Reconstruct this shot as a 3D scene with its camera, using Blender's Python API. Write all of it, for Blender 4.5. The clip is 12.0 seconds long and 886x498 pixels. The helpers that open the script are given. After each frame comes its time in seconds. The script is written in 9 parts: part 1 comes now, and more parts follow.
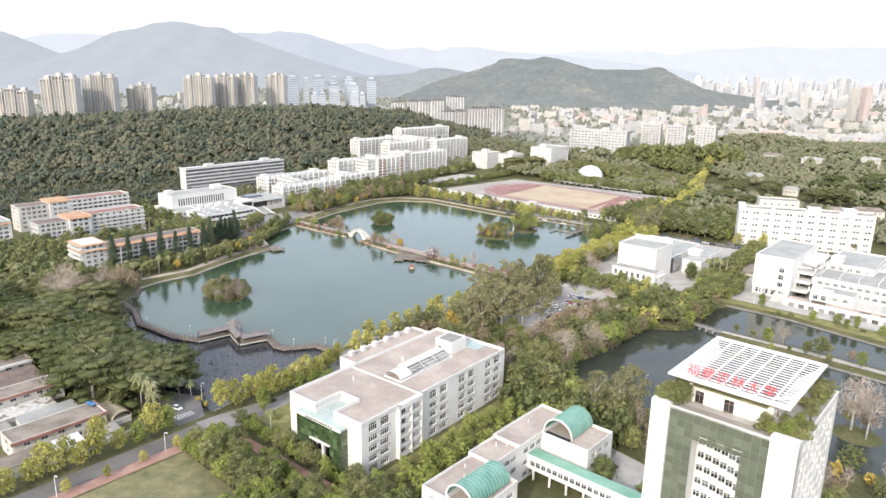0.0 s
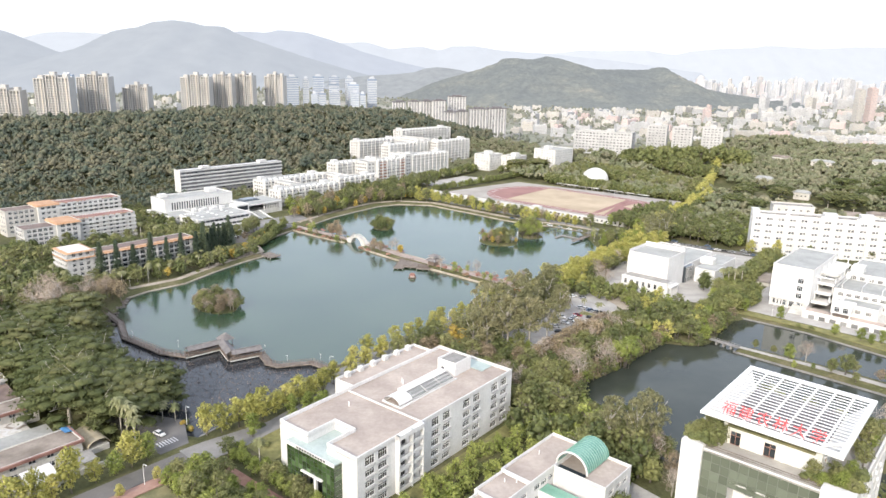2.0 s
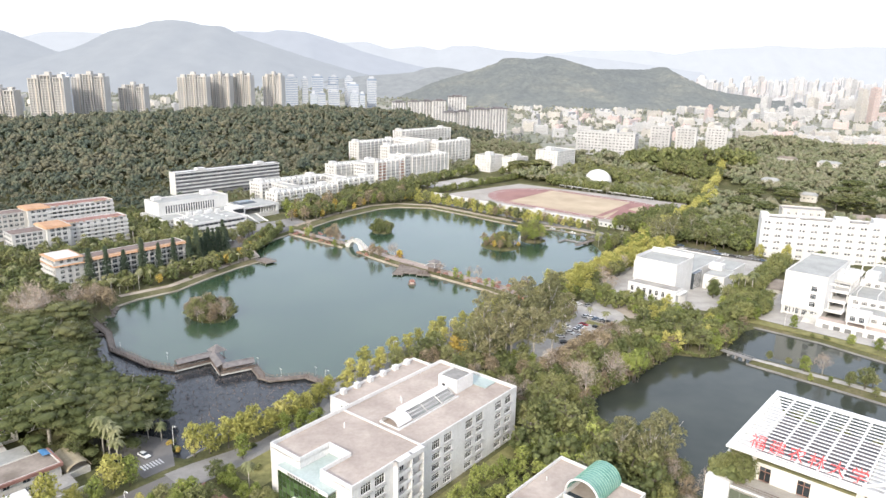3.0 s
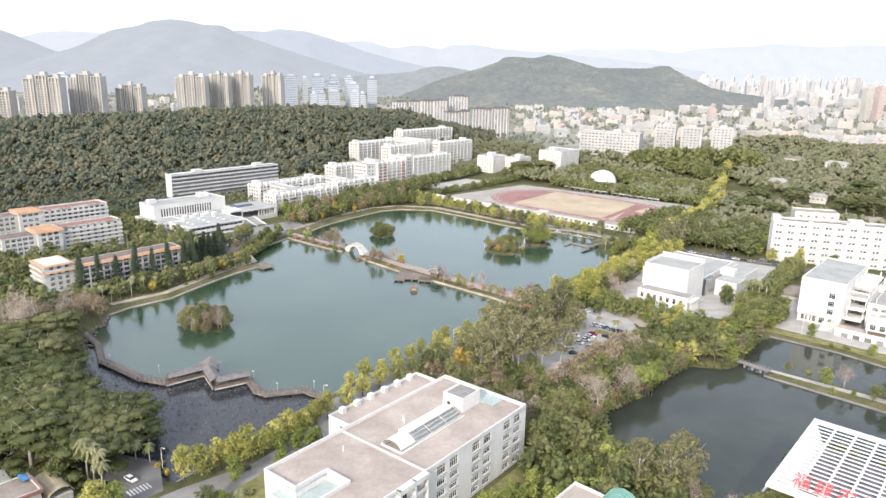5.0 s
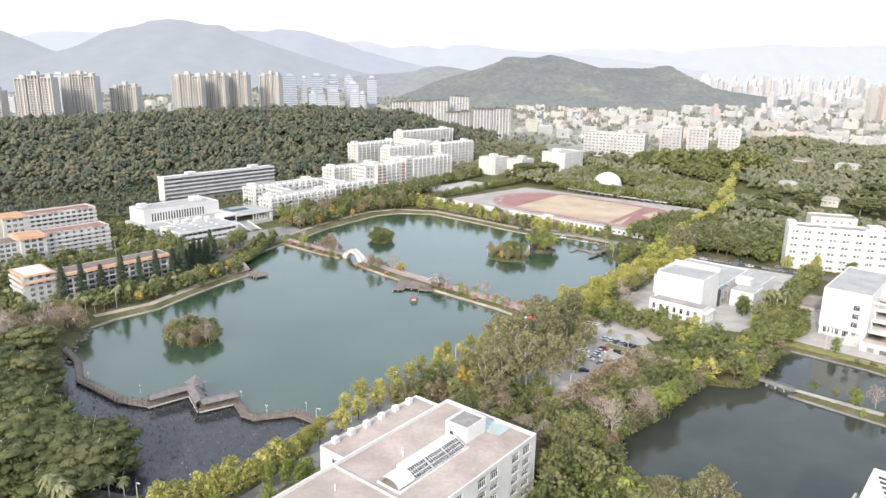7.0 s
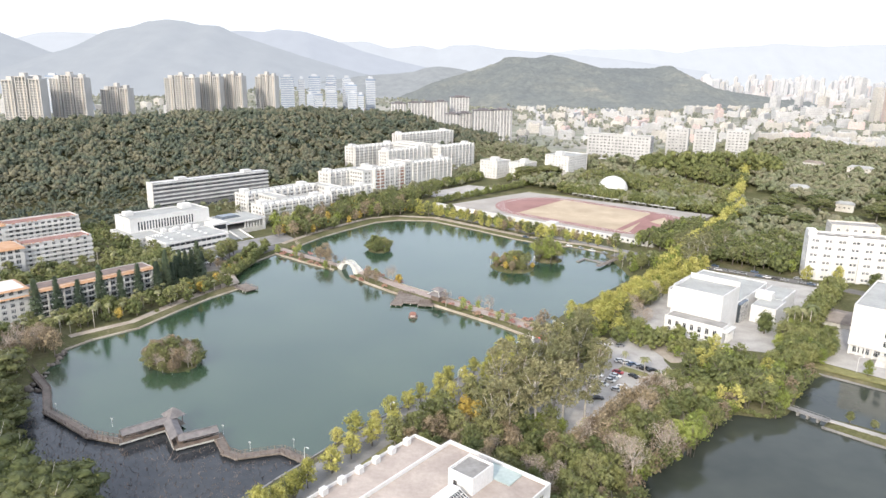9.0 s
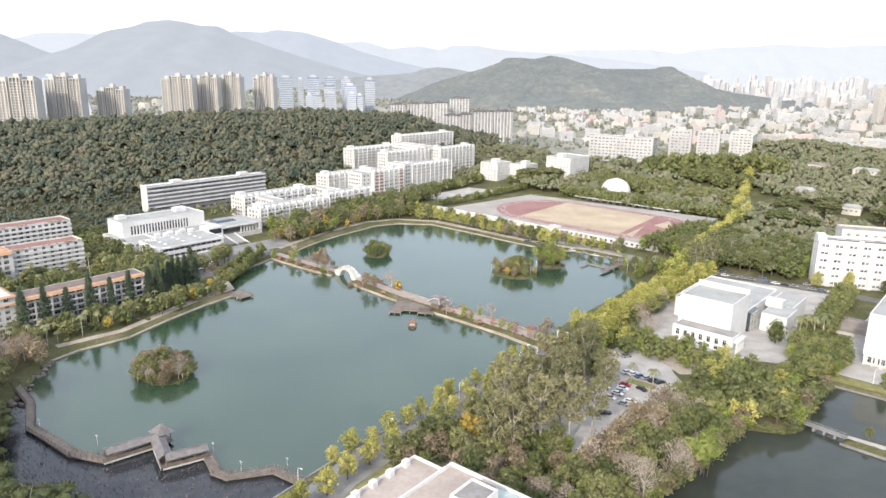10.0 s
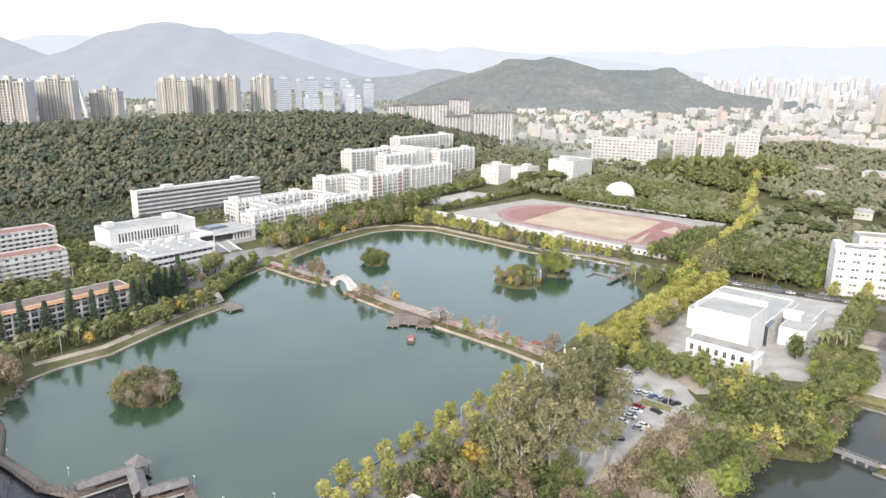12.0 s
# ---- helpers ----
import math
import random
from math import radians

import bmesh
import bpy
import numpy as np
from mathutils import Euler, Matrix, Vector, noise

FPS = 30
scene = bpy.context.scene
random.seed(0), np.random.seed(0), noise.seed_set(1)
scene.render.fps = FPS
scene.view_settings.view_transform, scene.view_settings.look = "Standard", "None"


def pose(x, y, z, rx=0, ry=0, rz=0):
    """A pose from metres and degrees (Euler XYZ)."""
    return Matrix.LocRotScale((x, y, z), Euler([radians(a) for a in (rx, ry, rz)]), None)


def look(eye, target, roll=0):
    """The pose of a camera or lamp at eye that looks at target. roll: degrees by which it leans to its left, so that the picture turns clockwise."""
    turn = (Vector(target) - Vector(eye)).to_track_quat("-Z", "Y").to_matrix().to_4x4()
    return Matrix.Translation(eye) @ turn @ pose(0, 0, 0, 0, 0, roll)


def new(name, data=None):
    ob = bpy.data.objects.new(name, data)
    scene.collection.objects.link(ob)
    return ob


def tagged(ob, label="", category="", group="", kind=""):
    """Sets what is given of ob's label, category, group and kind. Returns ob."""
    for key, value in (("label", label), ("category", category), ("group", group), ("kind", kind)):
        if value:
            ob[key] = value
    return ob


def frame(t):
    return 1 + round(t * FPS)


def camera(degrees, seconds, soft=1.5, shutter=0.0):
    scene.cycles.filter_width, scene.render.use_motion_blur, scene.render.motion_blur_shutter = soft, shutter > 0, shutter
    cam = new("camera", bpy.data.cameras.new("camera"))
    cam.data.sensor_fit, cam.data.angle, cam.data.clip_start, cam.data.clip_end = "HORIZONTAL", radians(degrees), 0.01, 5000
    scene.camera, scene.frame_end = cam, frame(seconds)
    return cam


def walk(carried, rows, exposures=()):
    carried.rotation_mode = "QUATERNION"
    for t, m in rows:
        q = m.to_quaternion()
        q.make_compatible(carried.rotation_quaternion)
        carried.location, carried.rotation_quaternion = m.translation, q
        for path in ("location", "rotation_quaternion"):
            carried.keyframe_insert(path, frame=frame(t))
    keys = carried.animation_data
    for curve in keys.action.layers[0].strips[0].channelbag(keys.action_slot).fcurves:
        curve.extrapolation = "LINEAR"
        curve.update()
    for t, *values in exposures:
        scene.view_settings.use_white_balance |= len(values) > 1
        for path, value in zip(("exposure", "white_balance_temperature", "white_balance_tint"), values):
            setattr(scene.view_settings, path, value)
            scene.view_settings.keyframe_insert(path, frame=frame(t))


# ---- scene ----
cam = camera(65.2, 12.0)
PATH = [
    (0, (3.743, -0.69, 119.449), (3.718, 1.245, 118.944), 1.1),
    (0.5, (3.615, 2.789, 119.415), (3.59, 4.724, 118.91), 1.1),
    (1, (3.33, 6.857, 119.538), (3.305, 8.791, 119.031), 1.1),
    (1.5, (2.999, 11.931, 119.566), (2.973, 13.866, 119.059), 1.1),
    (2, (2.585, 17.413, 119.606), (2.558, 19.348, 119.1), 1.2),
    (2.5, (2.218, 23.959, 119.551), (2.192, 25.894, 119.045), 1.2),
    (3, (2.021, 30.248, 119.828), (1.994, 32.183, 119.321), 1.2),
    (5, (0.507, 43.363, 119.763), (0.478, 45.297, 119.254), 1.1),
    (5.5, (0.3, 46.69, 119.688), (0.271, 48.624, 119.179), 1.1),
    (6, (-0.112, 51.179, 119.298), (-0.141, 53.113, 118.79), 1.1),
    (6.5, (-0.395, 56.23, 119.062), (-0.425, 58.164, 118.554), 1.1),
    (7, (-0.413, 62.093, 119.196), (-0.443, 64.027, 118.687), 1.1),
    (9, (-1.449, 85.597, 119.448), (-1.478, 87.531, 118.94), 1.0),
    (9.5, (-1.699, 90.924, 119.399), (-1.727, 92.859, 118.893), 1.0),
    (10, (-2.015, 96.382, 119.359), (-2.043, 98.317, 118.853), 1.0),
    (10.5, (-2.242, 100.979, 119.395), (-2.269, 102.915, 118.89), 1.0),
    (11, (-2.425, 105.814, 119.232), (-2.452, 107.75, 118.729), 1.0),
    (11.5, (-2.626, 109.966, 119.124), (-2.653, 111.902, 118.621), 0.9),
    (12, (-2.598, 113.982, 118.973), (-2.625, 115.918, 118.471), 0.9),
]
walk(cam, [(t, look(eye, target, roll)) for t, eye, target, roll in PATH])

# ---- light ----
SUN_AZ, SUN_EL = 204.0, 29.0   # degrees: compass bearing of the sun in the plan (0 = +y, clockwise), height
world = bpy.data.worlds.new("world")
scene.world = world
world.use_nodes = True
wn = world.node_tree.nodes
sky = wn.new("ShaderNodeTexSky")
sky.sky_type = "NISHITA"
sky.sun_disc = False
sky.sun_elevation = radians(SUN_EL)
sky.sun_rotation = radians(SUN_AZ)
sky.air_density, sky.dust_density, sky.ozone_density = 1.0, 3.4, 1.0
# bright haze over the whole sky lies on top of the clear sky's colour
haze = wn.new("ShaderNodeMix")
haze.data_type, haze.blend_type = "RGBA", "ADD"
haze.inputs[0].default_value = 1.0
haze.inputs[7].default_value = (7.9, 8.25, 9.2, 1)
world.node_tree.links.new(sky.outputs["Color"], haze.inputs[6])
wn["Background"].inputs["Strength"].default_value = 0.1
world.node_tree.links.new(haze.outputs[2], wn["Background"].inputs["Color"])

sun_data = bpy.data.lights.new("sun", "SUN")
sun_data.energy, sun_data.angle, sun_data.color = 2.6, radians(1.2), (1.0, 0.935, 0.83)
sun = new("sun", sun_data)
_az, _el = radians(SUN_AZ), radians(SUN_EL)
_to = Vector((math.sin(_az) * math.cos(_el), math.cos(_az) * math.cos(_el), math.sin(_el)))
sun.matrix_world = look(_to * 300, (0, 0, 0))
scene.view_settings.exposure = 0.29


# ---- materials ----
def nodes_of(name):
    mat = bpy.data.materials.new(name)
    mat.use_nodes = True
    return mat, mat.node_tree.nodes, mat.node_tree.links, mat.node_tree.nodes["Principled BSDF"]


def ramp(nd, stops):
    r = nd.new("ShaderNodeValToRGB")
    while len(r.color_ramp.elements) < len(stops):
        r.color_ramp.elements.new(0.5)
    for e, (p, c) in zip(r.color_ramp.elements, stops):
        e.position, e.color = p, (*c, 1)
    return r


def noise_at(nd, ln, scale, detail=4.0, rough=0.6):
    geo = nd.new("ShaderNodeNewGeometry")
    nz = nd.new("ShaderNodeTexNoise")
    nz.inputs["Scale"].default_value, nz.inputs["Detail"].default_value, nz.inputs["Roughness"].default_value = scale, detail, rough
    ln.new(geo.outputs["Position"], nz.inputs["Vector"])
    return nz


def mixc(nd, ln, a, b, fac, mode="MIX"):
    m = nd.new("ShaderNodeMix")
    m.data_type, m.blend_type = "RGBA", mode
    for sock, val in ((m.inputs[0], fac), (m.inputs[6], a), (m.inputs[7], b)):
        if hasattr(val, "links"):
            ln.new(val, sock)
        elif isinstance(val, (int, float)):
            sock.default_value = val
        else:
            sock.default_value = (*val, 1)
    return m.outputs[2]


def surface(name, dark, light, big=0.12, fine=2.5, rough=0.8, bump=0.15, metal=0.0, streak=0.0, vary=0.0):
    """A worn mineral or painted surface: large stains, fine grain, optional streaks that run down, and a shade of its own for each object."""
    mat, nd, ln, bsdf = nodes_of(name)
    n1, n2 = noise_at(nd, ln, big, 5), noise_at(nd, ln, fine, 3)
    r1 = ramp(nd, [(0.32, dark), (0.68, light)])
    ln.new(n1.outputs["Fac"], r1.inputs["Fac"])
    r2 = ramp(nd, [(0.3, (0.78, 0.78, 0.78)), (0.7, (1, 1, 1))])
    ln.new(n2.outputs["Fac"], r2.inputs["Fac"])
    col = mixc(nd, ln, r1.outputs["Color"], r2.outputs["Color"], 0.7, "MULTIPLY")
    if streak:
        geo = nd.new("ShaderNodeNewGeometry")
        sc = nd.new("ShaderNodeMapping")
        sc.inputs["Scale"].default_value = (1.3, 1.3, 0.06)
        ln.new(geo.outputs["Position"], sc.inputs["Vector"])
        nz = nd.new("ShaderNodeTexNoise")
        nz.inputs["Scale"].default_value, nz.inputs["Detail"].default_value = 1.0, 5
        ln.new(sc.outputs["Vector"], nz.inputs["Vector"])
        r3 = ramp(nd, [(0.35, (0.6, 0.58, 0.54)), (0.6, (1, 1, 1))])
        ln.new(nz.outputs["Fac"], r3.inputs["Fac"])
        col = mixc(nd, ln, col, r3.outputs["Color"], streak, "MULTIPLY")
    if vary:
        oi = nd.new("ShaderNodeObjectInfo")
        r4 = ramp(nd, [(0.0, (1 - vary,) * 3), (1.0, (1, 1, 1))])
        ln.new(oi.outputs["Random"], r4.inputs["Fac"])
        col = mixc(nd, ln, col, r4.outputs["Color"], 1.0, "MULTIPLY")
    ln.new(col, bsdf.inputs["Base Color"])
    bsdf.inputs["Roughness"].default_value, bsdf.inputs["Metallic"].default_value = rough, metal
    if bump:
        bp = nd.new("ShaderNodeBump")
        bp.inputs["Strength"].default_value, bp.inputs["Distance"].default_value = bump, 0.05
        ln.new(n2.outputs["Fac"], bp.inputs["Height"])
        ln.new(bp.outputs["Normal"], bsdf.inputs["Normal"])
    return mat


def foliage(name, shades, patch=0.09, leaf=0.5, translucent=0.2, grain=1.6):
    """Leaves: a shade for each tree, patches over the crown and a shade for each leaf."""
    mat, nd, ln, bsdf = nodes_of(name)
    oi, geo, nz = nd.new("ShaderNodeObjectInfo"), nd.new("ShaderNodeNewGeometry"), noise_at(nd, ln, patch, 3)
    add = nd.new("ShaderNodeMath")
    add.operation = "MULTIPLY_ADD"
    ln.new(oi.outputs["Random"], add.inputs[0])
    add.inputs[1].default_value = 0.35
    sub = nd.new("ShaderNodeMath")
    sub.operation = "SUBTRACT"
    ln.new(nz.outputs["Fac"], sub.inputs[0])
    sub.inputs[1].default_value = 0.175
    ln.new(sub.outputs[0], add.inputs[2])
    n = len(shades)
    r = ramp(nd, [(0.28 + 0.44 * i / max(1, n - 1), c) for i, c in enumerate(shades)])
    ln.new(add.outputs[0], r.inputs["Fac"])
    r2 = ramp(nd, [(0.0, (1 - leaf * 0.55,) * 3), (1.0, (1.2, 1.18, 1.15))])
    ln.new(geo.outputs["Random Per Island"], r2.inputs["Fac"])
    col = mixc(nd, ln, r.outputs["Color"], r2.outputs["Color"], 1.0, "MULTIPLY")
    fine = noise_at(nd, ln, grain, 3, 0.7)
    r3 = ramp(nd, [(0.34, (0.74, 0.75, 0.74)), (0.66, (1.28, 1.28, 1.25))])
    ln.new(fine.outputs["Fac"], r3.inputs["Fac"])
    col = mixc(nd, ln, col, r3.outputs["Color"], 0.8, "MULTIPLY")
    bp = nd.new("ShaderNodeBump")
    bp.inputs["Strength"].default_value, bp.inputs["Distance"].default_value = 0.8, 0.5 / grain
    ln.new(fine.outputs["Fac"], bp.inputs["Height"])
    ln.new(bp.outputs["Normal"], bsdf.inputs["Normal"])
    ln.new(col, bsdf.inputs["Base Color"])
    bsdf.inputs["Roughness"].default_value = 0.62
    bsdf.inputs["Specular IOR Level"].default_value = 0.25
    if translucent:
        tr = nd.new("ShaderNodeBsdfTranslucent")
        ln.new(col, tr.inputs["Color"])
        mx = nd.new("ShaderNodeMixShader")
        mx.inputs[0].default_value = translucent
        ln.new(bsdf.outputs[0], mx.inputs[1])
        ln.new(tr.outputs[0], mx.inputs[2])
        ln.new(mx.outputs[0], nd["Material Output"].inputs["Surface"])
    return mat


def glassy(name, tint, rough=0.08, spec=0.6, vary=0.6, lift=2.2):
    """Window glass seen from outside: a dark room behind a glossy pane, each pane a little different."""
    mat, nd, ln, bsdf = nodes_of(name)
    oi = nd.new("ShaderNodeObjectInfo")
    r = ramp(nd, [(0.0, tuple(c * (1 - vary) for c in tint)), (0.75, tint), (1.0, tuple(min(1, c * lift + 0.015 * lift) for c in tint))])
    geo = nd.new("ShaderNodeNewGeometry")
    add = nd.new("ShaderNodeMath")
    add.operation = "ADD"
    ln.new(oi.outputs["Random"], add.inputs[0])
    ln.new(geo.outputs["Random Per Island"], add.inputs[1])
    fr = nd.new("ShaderNodeMath")
    fr.operation = "FRACT"
    ln.new(add.outputs[0], fr.inputs[0])
    ln.new(fr.outputs[0], r.inputs["Fac"])
    ln.new(r.outputs["Color"], bsdf.inputs["Base Color"])
    bsdf.inputs["Roughness"].default_value = rough
    bsdf.inputs["Specular IOR Level"].default_value = spec
    return mat


def water_mat(name, deep, shallow, ripple=0.05, rough=0.06, scale=0.035, ior=1.33):
    mat, nd, ln, bsdf = nodes_of(name)
    nz = noise_at(nd, ln, scale, 4, 0.55)
    r = ramp(nd, [(0.35, deep), (0.65, shallow)])
    ln.new(nz.outputs["Fac"], r.inputs["Fac"])
    ln.new(r.outputs["Color"], bsdf.inputs["Base Color"])
    bsdf.inputs["Roughness"].default_value, bsdf.inputs["IOR"].default_value = rough, ior
    rp = noise_at(nd, ln, 0.9, 3, 0.6)
    bp = nd.new("ShaderNodeBump")
    bp.inputs["Strength"].default_value, bp.inputs["Distance"].default_value = ripple, 0.3
    ln.new(rp.outputs["Fac"], bp.inputs["Height"])
    ln.new(bp.outputs["Normal"], bsdf.inputs["Normal"])
    return mat


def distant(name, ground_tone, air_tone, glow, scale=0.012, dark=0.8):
    """Far hills of the backdrop; the kilometres of bright air before them are put in as emission."""
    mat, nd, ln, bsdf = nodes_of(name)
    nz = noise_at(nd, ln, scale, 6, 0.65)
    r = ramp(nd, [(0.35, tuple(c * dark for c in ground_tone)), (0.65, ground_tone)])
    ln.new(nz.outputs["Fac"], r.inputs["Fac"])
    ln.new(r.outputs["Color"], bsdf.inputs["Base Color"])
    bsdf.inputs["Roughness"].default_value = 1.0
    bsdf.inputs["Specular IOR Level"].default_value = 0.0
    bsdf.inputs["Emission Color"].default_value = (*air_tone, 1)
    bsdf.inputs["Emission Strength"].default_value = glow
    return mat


WHITE = surface("white_paint", (0.57, 0.565, 0.55), (0.74, 0.735, 0.72), 0.1, 1.2, 0.75, 0.08, streak=0.22)
WHITE_CLEAN = surface("white_render", (0.66, 0.655, 0.64), (0.79, 0.785, 0.775), 0.08, 1.5, 0.7, 0.05, streak=0.14)
CREAM = surface("cream_paint", (0.54, 0.52, 0.48), (0.68, 0.66, 0.62), 0.12, 1.4, 0.8, 0.1, streak=0.3)
GREYWALL = surface("grey_render", (0.34, 0.34, 0.33), (0.5, 0.5, 0.49), 0.1, 1.4, 0.8, 0.1, streak=0.3)
ROOF = surface("roof_concrete", (0.33, 0.275, 0.24), (0.5, 0.43, 0.38), 0.09, 0.9, 0.9, 0.2)
ROOF_OLD = surface("old_roof", (0.18, 0.15, 0.125), (0.33, 0.285, 0.245), 0.14, 1.1, 0.95, 0.3)
ROOF_PALE = surface("roof_membrane", (0.31, 0.315, 0.3), (0.43, 0.435, 0.415), 0.08, 0.8, 0.8, 0.1)
ROOF_GREY = surface("roof_grey", (0.22, 0.21, 0.2), (0.36, 0.35, 0.33), 0.15, 1.2, 0.9, 0.2)
ROOF_DARK = surface("roof_dark_tiles", (0.12, 0.11, 0.12), (0.2, 0.19, 0.2), 0.4, 4.0, 0.75, 0.3)
ORANGE = surface("orange_tiles", (0.43, 0.24, 0.13), (0.56, 0.35, 0.21), 0.3, 5.0, 0.7, 0.3)
REDROOF = surface("red_roof", (0.22, 0.11, 0.09), (0.34, 0.19, 0.155), 0.25, 4.0, 0.75, 0.3)
BROWNROOF = surface("brown_roof", (0.13, 0.1, 0.09), (0.25, 0.19, 0.165), 0.25, 2.0, 0.85, 0.3)
GREENROOF = surface("green_roof", (0.17, 0.36, 0.27), (0.27, 0.47, 0.37), 0.2, 2.0, 0.55, 0.1)
TEALGLASS = surface("teal_glazing", (0.12, 0.28, 0.25), (0.22, 0.4, 0.36), 0.3, 2.0, 0.18, 0.03)
PALETEAL = surface("pale_teal_deck", (0.36, 0.43, 0.41), (0.47, 0.54, 0.52), 0.2, 1.2, 0.5, 0.08)
METALW = surface("white_steel", (0.7, 0.7, 0.69), (0.85, 0.85, 0.84), 0.3, 3.0, 0.45, 0.03)
DARK = surface("dark_metal", (0.03, 0.03, 0.035), (0.07, 0.07, 0.075), 0.5, 3.0, 0.5, 0.05)
GLASS = glassy("window_glass", (0.05, 0.06, 0.07))
GLASS_BLACK = glassy("dark_window_glass", (0.012, 0.014, 0.016), 0.08, 0.3, 0.5)
# pale panes: glare and haze over the windows put into the tint
GLASS_PALE = glassy("pale_window_glass", (0.19, 0.19, 0.185), 0.12, 0.6, 0.5, 1.6)
FARPANE = glassy("hazy_pale_glass", (0.4, 0.41, 0.42), 0.2, 0.5, 0.4, 1.6)
GLASS_BLUE = glassy("blue_glass", (0.13, 0.2, 0.26))
GLASS_GREEN = glassy("green_glass", (0.13, 0.15, 0.115), 0.12, 0.9, 0.22, 1.15)
GLASS_LEAF = glassy("leaf_green_glass", (0.055, 0.095, 0.035), 0.05, 0.9, 0.4, 1.7)
MULLION = surface("glazing_mullion", (0.13, 0.145, 0.12), (0.2, 0.215, 0.185), 0.5, 3.0, 0.5, 0.0)
CREAM_WALL = surface("cream_render", (0.7, 0.69, 0.63), (0.79, 0.78, 0.72), 0.2, 1.5, 0.75, 0.05)
FRAME = surface("window_frame", (0.6, 0.6, 0.6), (0.75, 0.75, 0.75), 0.5, 4.0, 0.5, 0.0)
ASPHALT = surface("asphalt", (0.12, 0.115, 0.11), (0.195, 0.186, 0.178), 0.08, 3.0, 0.9, 0.25)
PAVING = surface("paving", (0.34, 0.32, 0.3), (0.5, 0.48, 0.45), 0.12, 2.0, 0.9, 0.2)
PAVING_GREY = surface("grey_paving", (0.19, 0.185, 0.18), (0.3, 0.29, 0.28), 0.1, 2.0, 0.9, 0.2)
PAVING_RED = surface("red_paving", (0.3, 0.17, 0.14), (0.43, 0.28, 0.23), 0.2, 2.5, 0.9, 0.2)
PATH_PINK = surface("pinkish_paving", (0.31, 0.25, 0.22), (0.44, 0.37, 0.33), 0.2, 2.5, 0.9, 0.2)
STONE = surface("pale_stone", (0.48, 0.47, 0.44), (0.66, 0.65, 0.62), 0.3, 2.5, 0.85, 0.2)
TIMBER = surface("weathered_timber", (0.12, 0.09, 0.075), (0.24, 0.19, 0.16), 0.4, 4.0, 0.85, 0.3)
SOIL = surface("bare_soil", (0.3, 0.25, 0.2), (0.5, 0.44, 0.37), 0.1, 1.0, 0.95, 0.3)
TRACKRED = surface("running_track", (0.25, 0.125, 0.115), (0.34, 0.185, 0.165), 0.06, 1.0, 0.9, 0.1)
FIELD = surface("dry_pitch", (0.4, 0.32, 0.22), (0.53, 0.43, 0.31), 0.05, 0.8, 0.95, 0.2)
GRASS = surface("grass", (0.12, 0.125, 0.06), (0.26, 0.235, 0.125), 0.22, 1.5, 0.95, 0.4)
GRASS_MOWN = surface("mown_grass", (0.15, 0.15, 0.055), (0.29, 0.27, 0.11), 0.3, 1.1, 0.95, 0.4)
RED_SIGN = surface("red_letters", (0.66, 0.06, 0.07), (0.76, 0.1, 0.1), 0.5, 3.0, 0.5, 0.0)
BARK = surface("bark", (0.12, 0.1, 0.085), (0.26, 0.23, 0.2), 1.0, 6.0, 0.95, 0.4)
BARK_PALE = surface("pale_bark", (0.4, 0.37, 0.33), (0.6, 0.56, 0.5), 1.0, 6.0, 0.9, 0.3)
BRICK = surface("brown_brick", (0.3, 0.16, 0.12), (0.42, 0.25, 0.19), 0.4, 3.0, 0.9, 0.3)
PINKWALL = surface("pink_paint", (0.55, 0.44, 0.41), (0.68, 0.58, 0.54), 0.15, 1.4, 0.8, 0.1, streak=0.2)

LEAF_YELLOW = foliage("leaf_yellow_green", [(0.3, 0.3, 0.09), (0.42, 0.41, 0.13), (0.54, 0.5, 0.18)], 0.12, 0.35, 0.3)
LEAF_FRESH = foliage("leaf_fresh_green", [(0.17, 0.21, 0.055), (0.245, 0.29, 0.08), (0.34, 0.375, 0.115)], 0.12, 0.4)
LEAF_DARK = foliage("leaf_dark_green", [(0.112, 0.134, 0.055), (0.168, 0.19, 0.075), (0.24, 0.248, 0.1)], 0.1, 0.4)
LEAF_OLIVE = foliage("leaf_olive", [(0.14, 0.16, 0.068), (0.2, 0.214, 0.09), (0.27, 0.27, 0.125)], 0.1, 0.4)
LEAF_GUM = foliage("leaf_grey_green", [(0.178, 0.182, 0.094), (0.236, 0.231, 0.124), (0.298, 0.276, 0.158)], 0.14, 0.45)
LEAF_BROWN = foliage("leaf_brown", [(0.225, 0.175, 0.12), (0.3, 0.24, 0.165), (0.36, 0.295, 0.2)], 0.12, 0.45)
LEAF_GOLD = foliage("leaf_gold", [(0.38, 0.28, 0.07), (0.5, 0.38, 0.1), (0.56, 0.44, 0.14)], 0.15, 0.35, 0.25)
LEAF_RED = foliage("leaf_red", [(0.42, 0.2, 0.18), (0.42, 0.28, 0.21), (0.4, 0.33, 0.23)], 0.16, 0.45)
LEAF_PINE = foliage("leaf_conifer", [(0.045, 0.066, 0.044), (0.065, 0.09, 0.055), (0.09, 0.115, 0.068)], 0.1, 0.5, 0.05)
LEAF_PALM = foliage("leaf_palm", [(0.15, 0.17, 0.08), (0.23, 0.24, 0.12), (0.3, 0.3, 0.17)], 0.15, 0.45)
TWIG = foliage("bare_twigs", [(0.3, 0.24, 0.2), (0.4, 0.33, 0.28), (0.5, 0.43, 0.37)], 0.12, 0.5, 0.0)
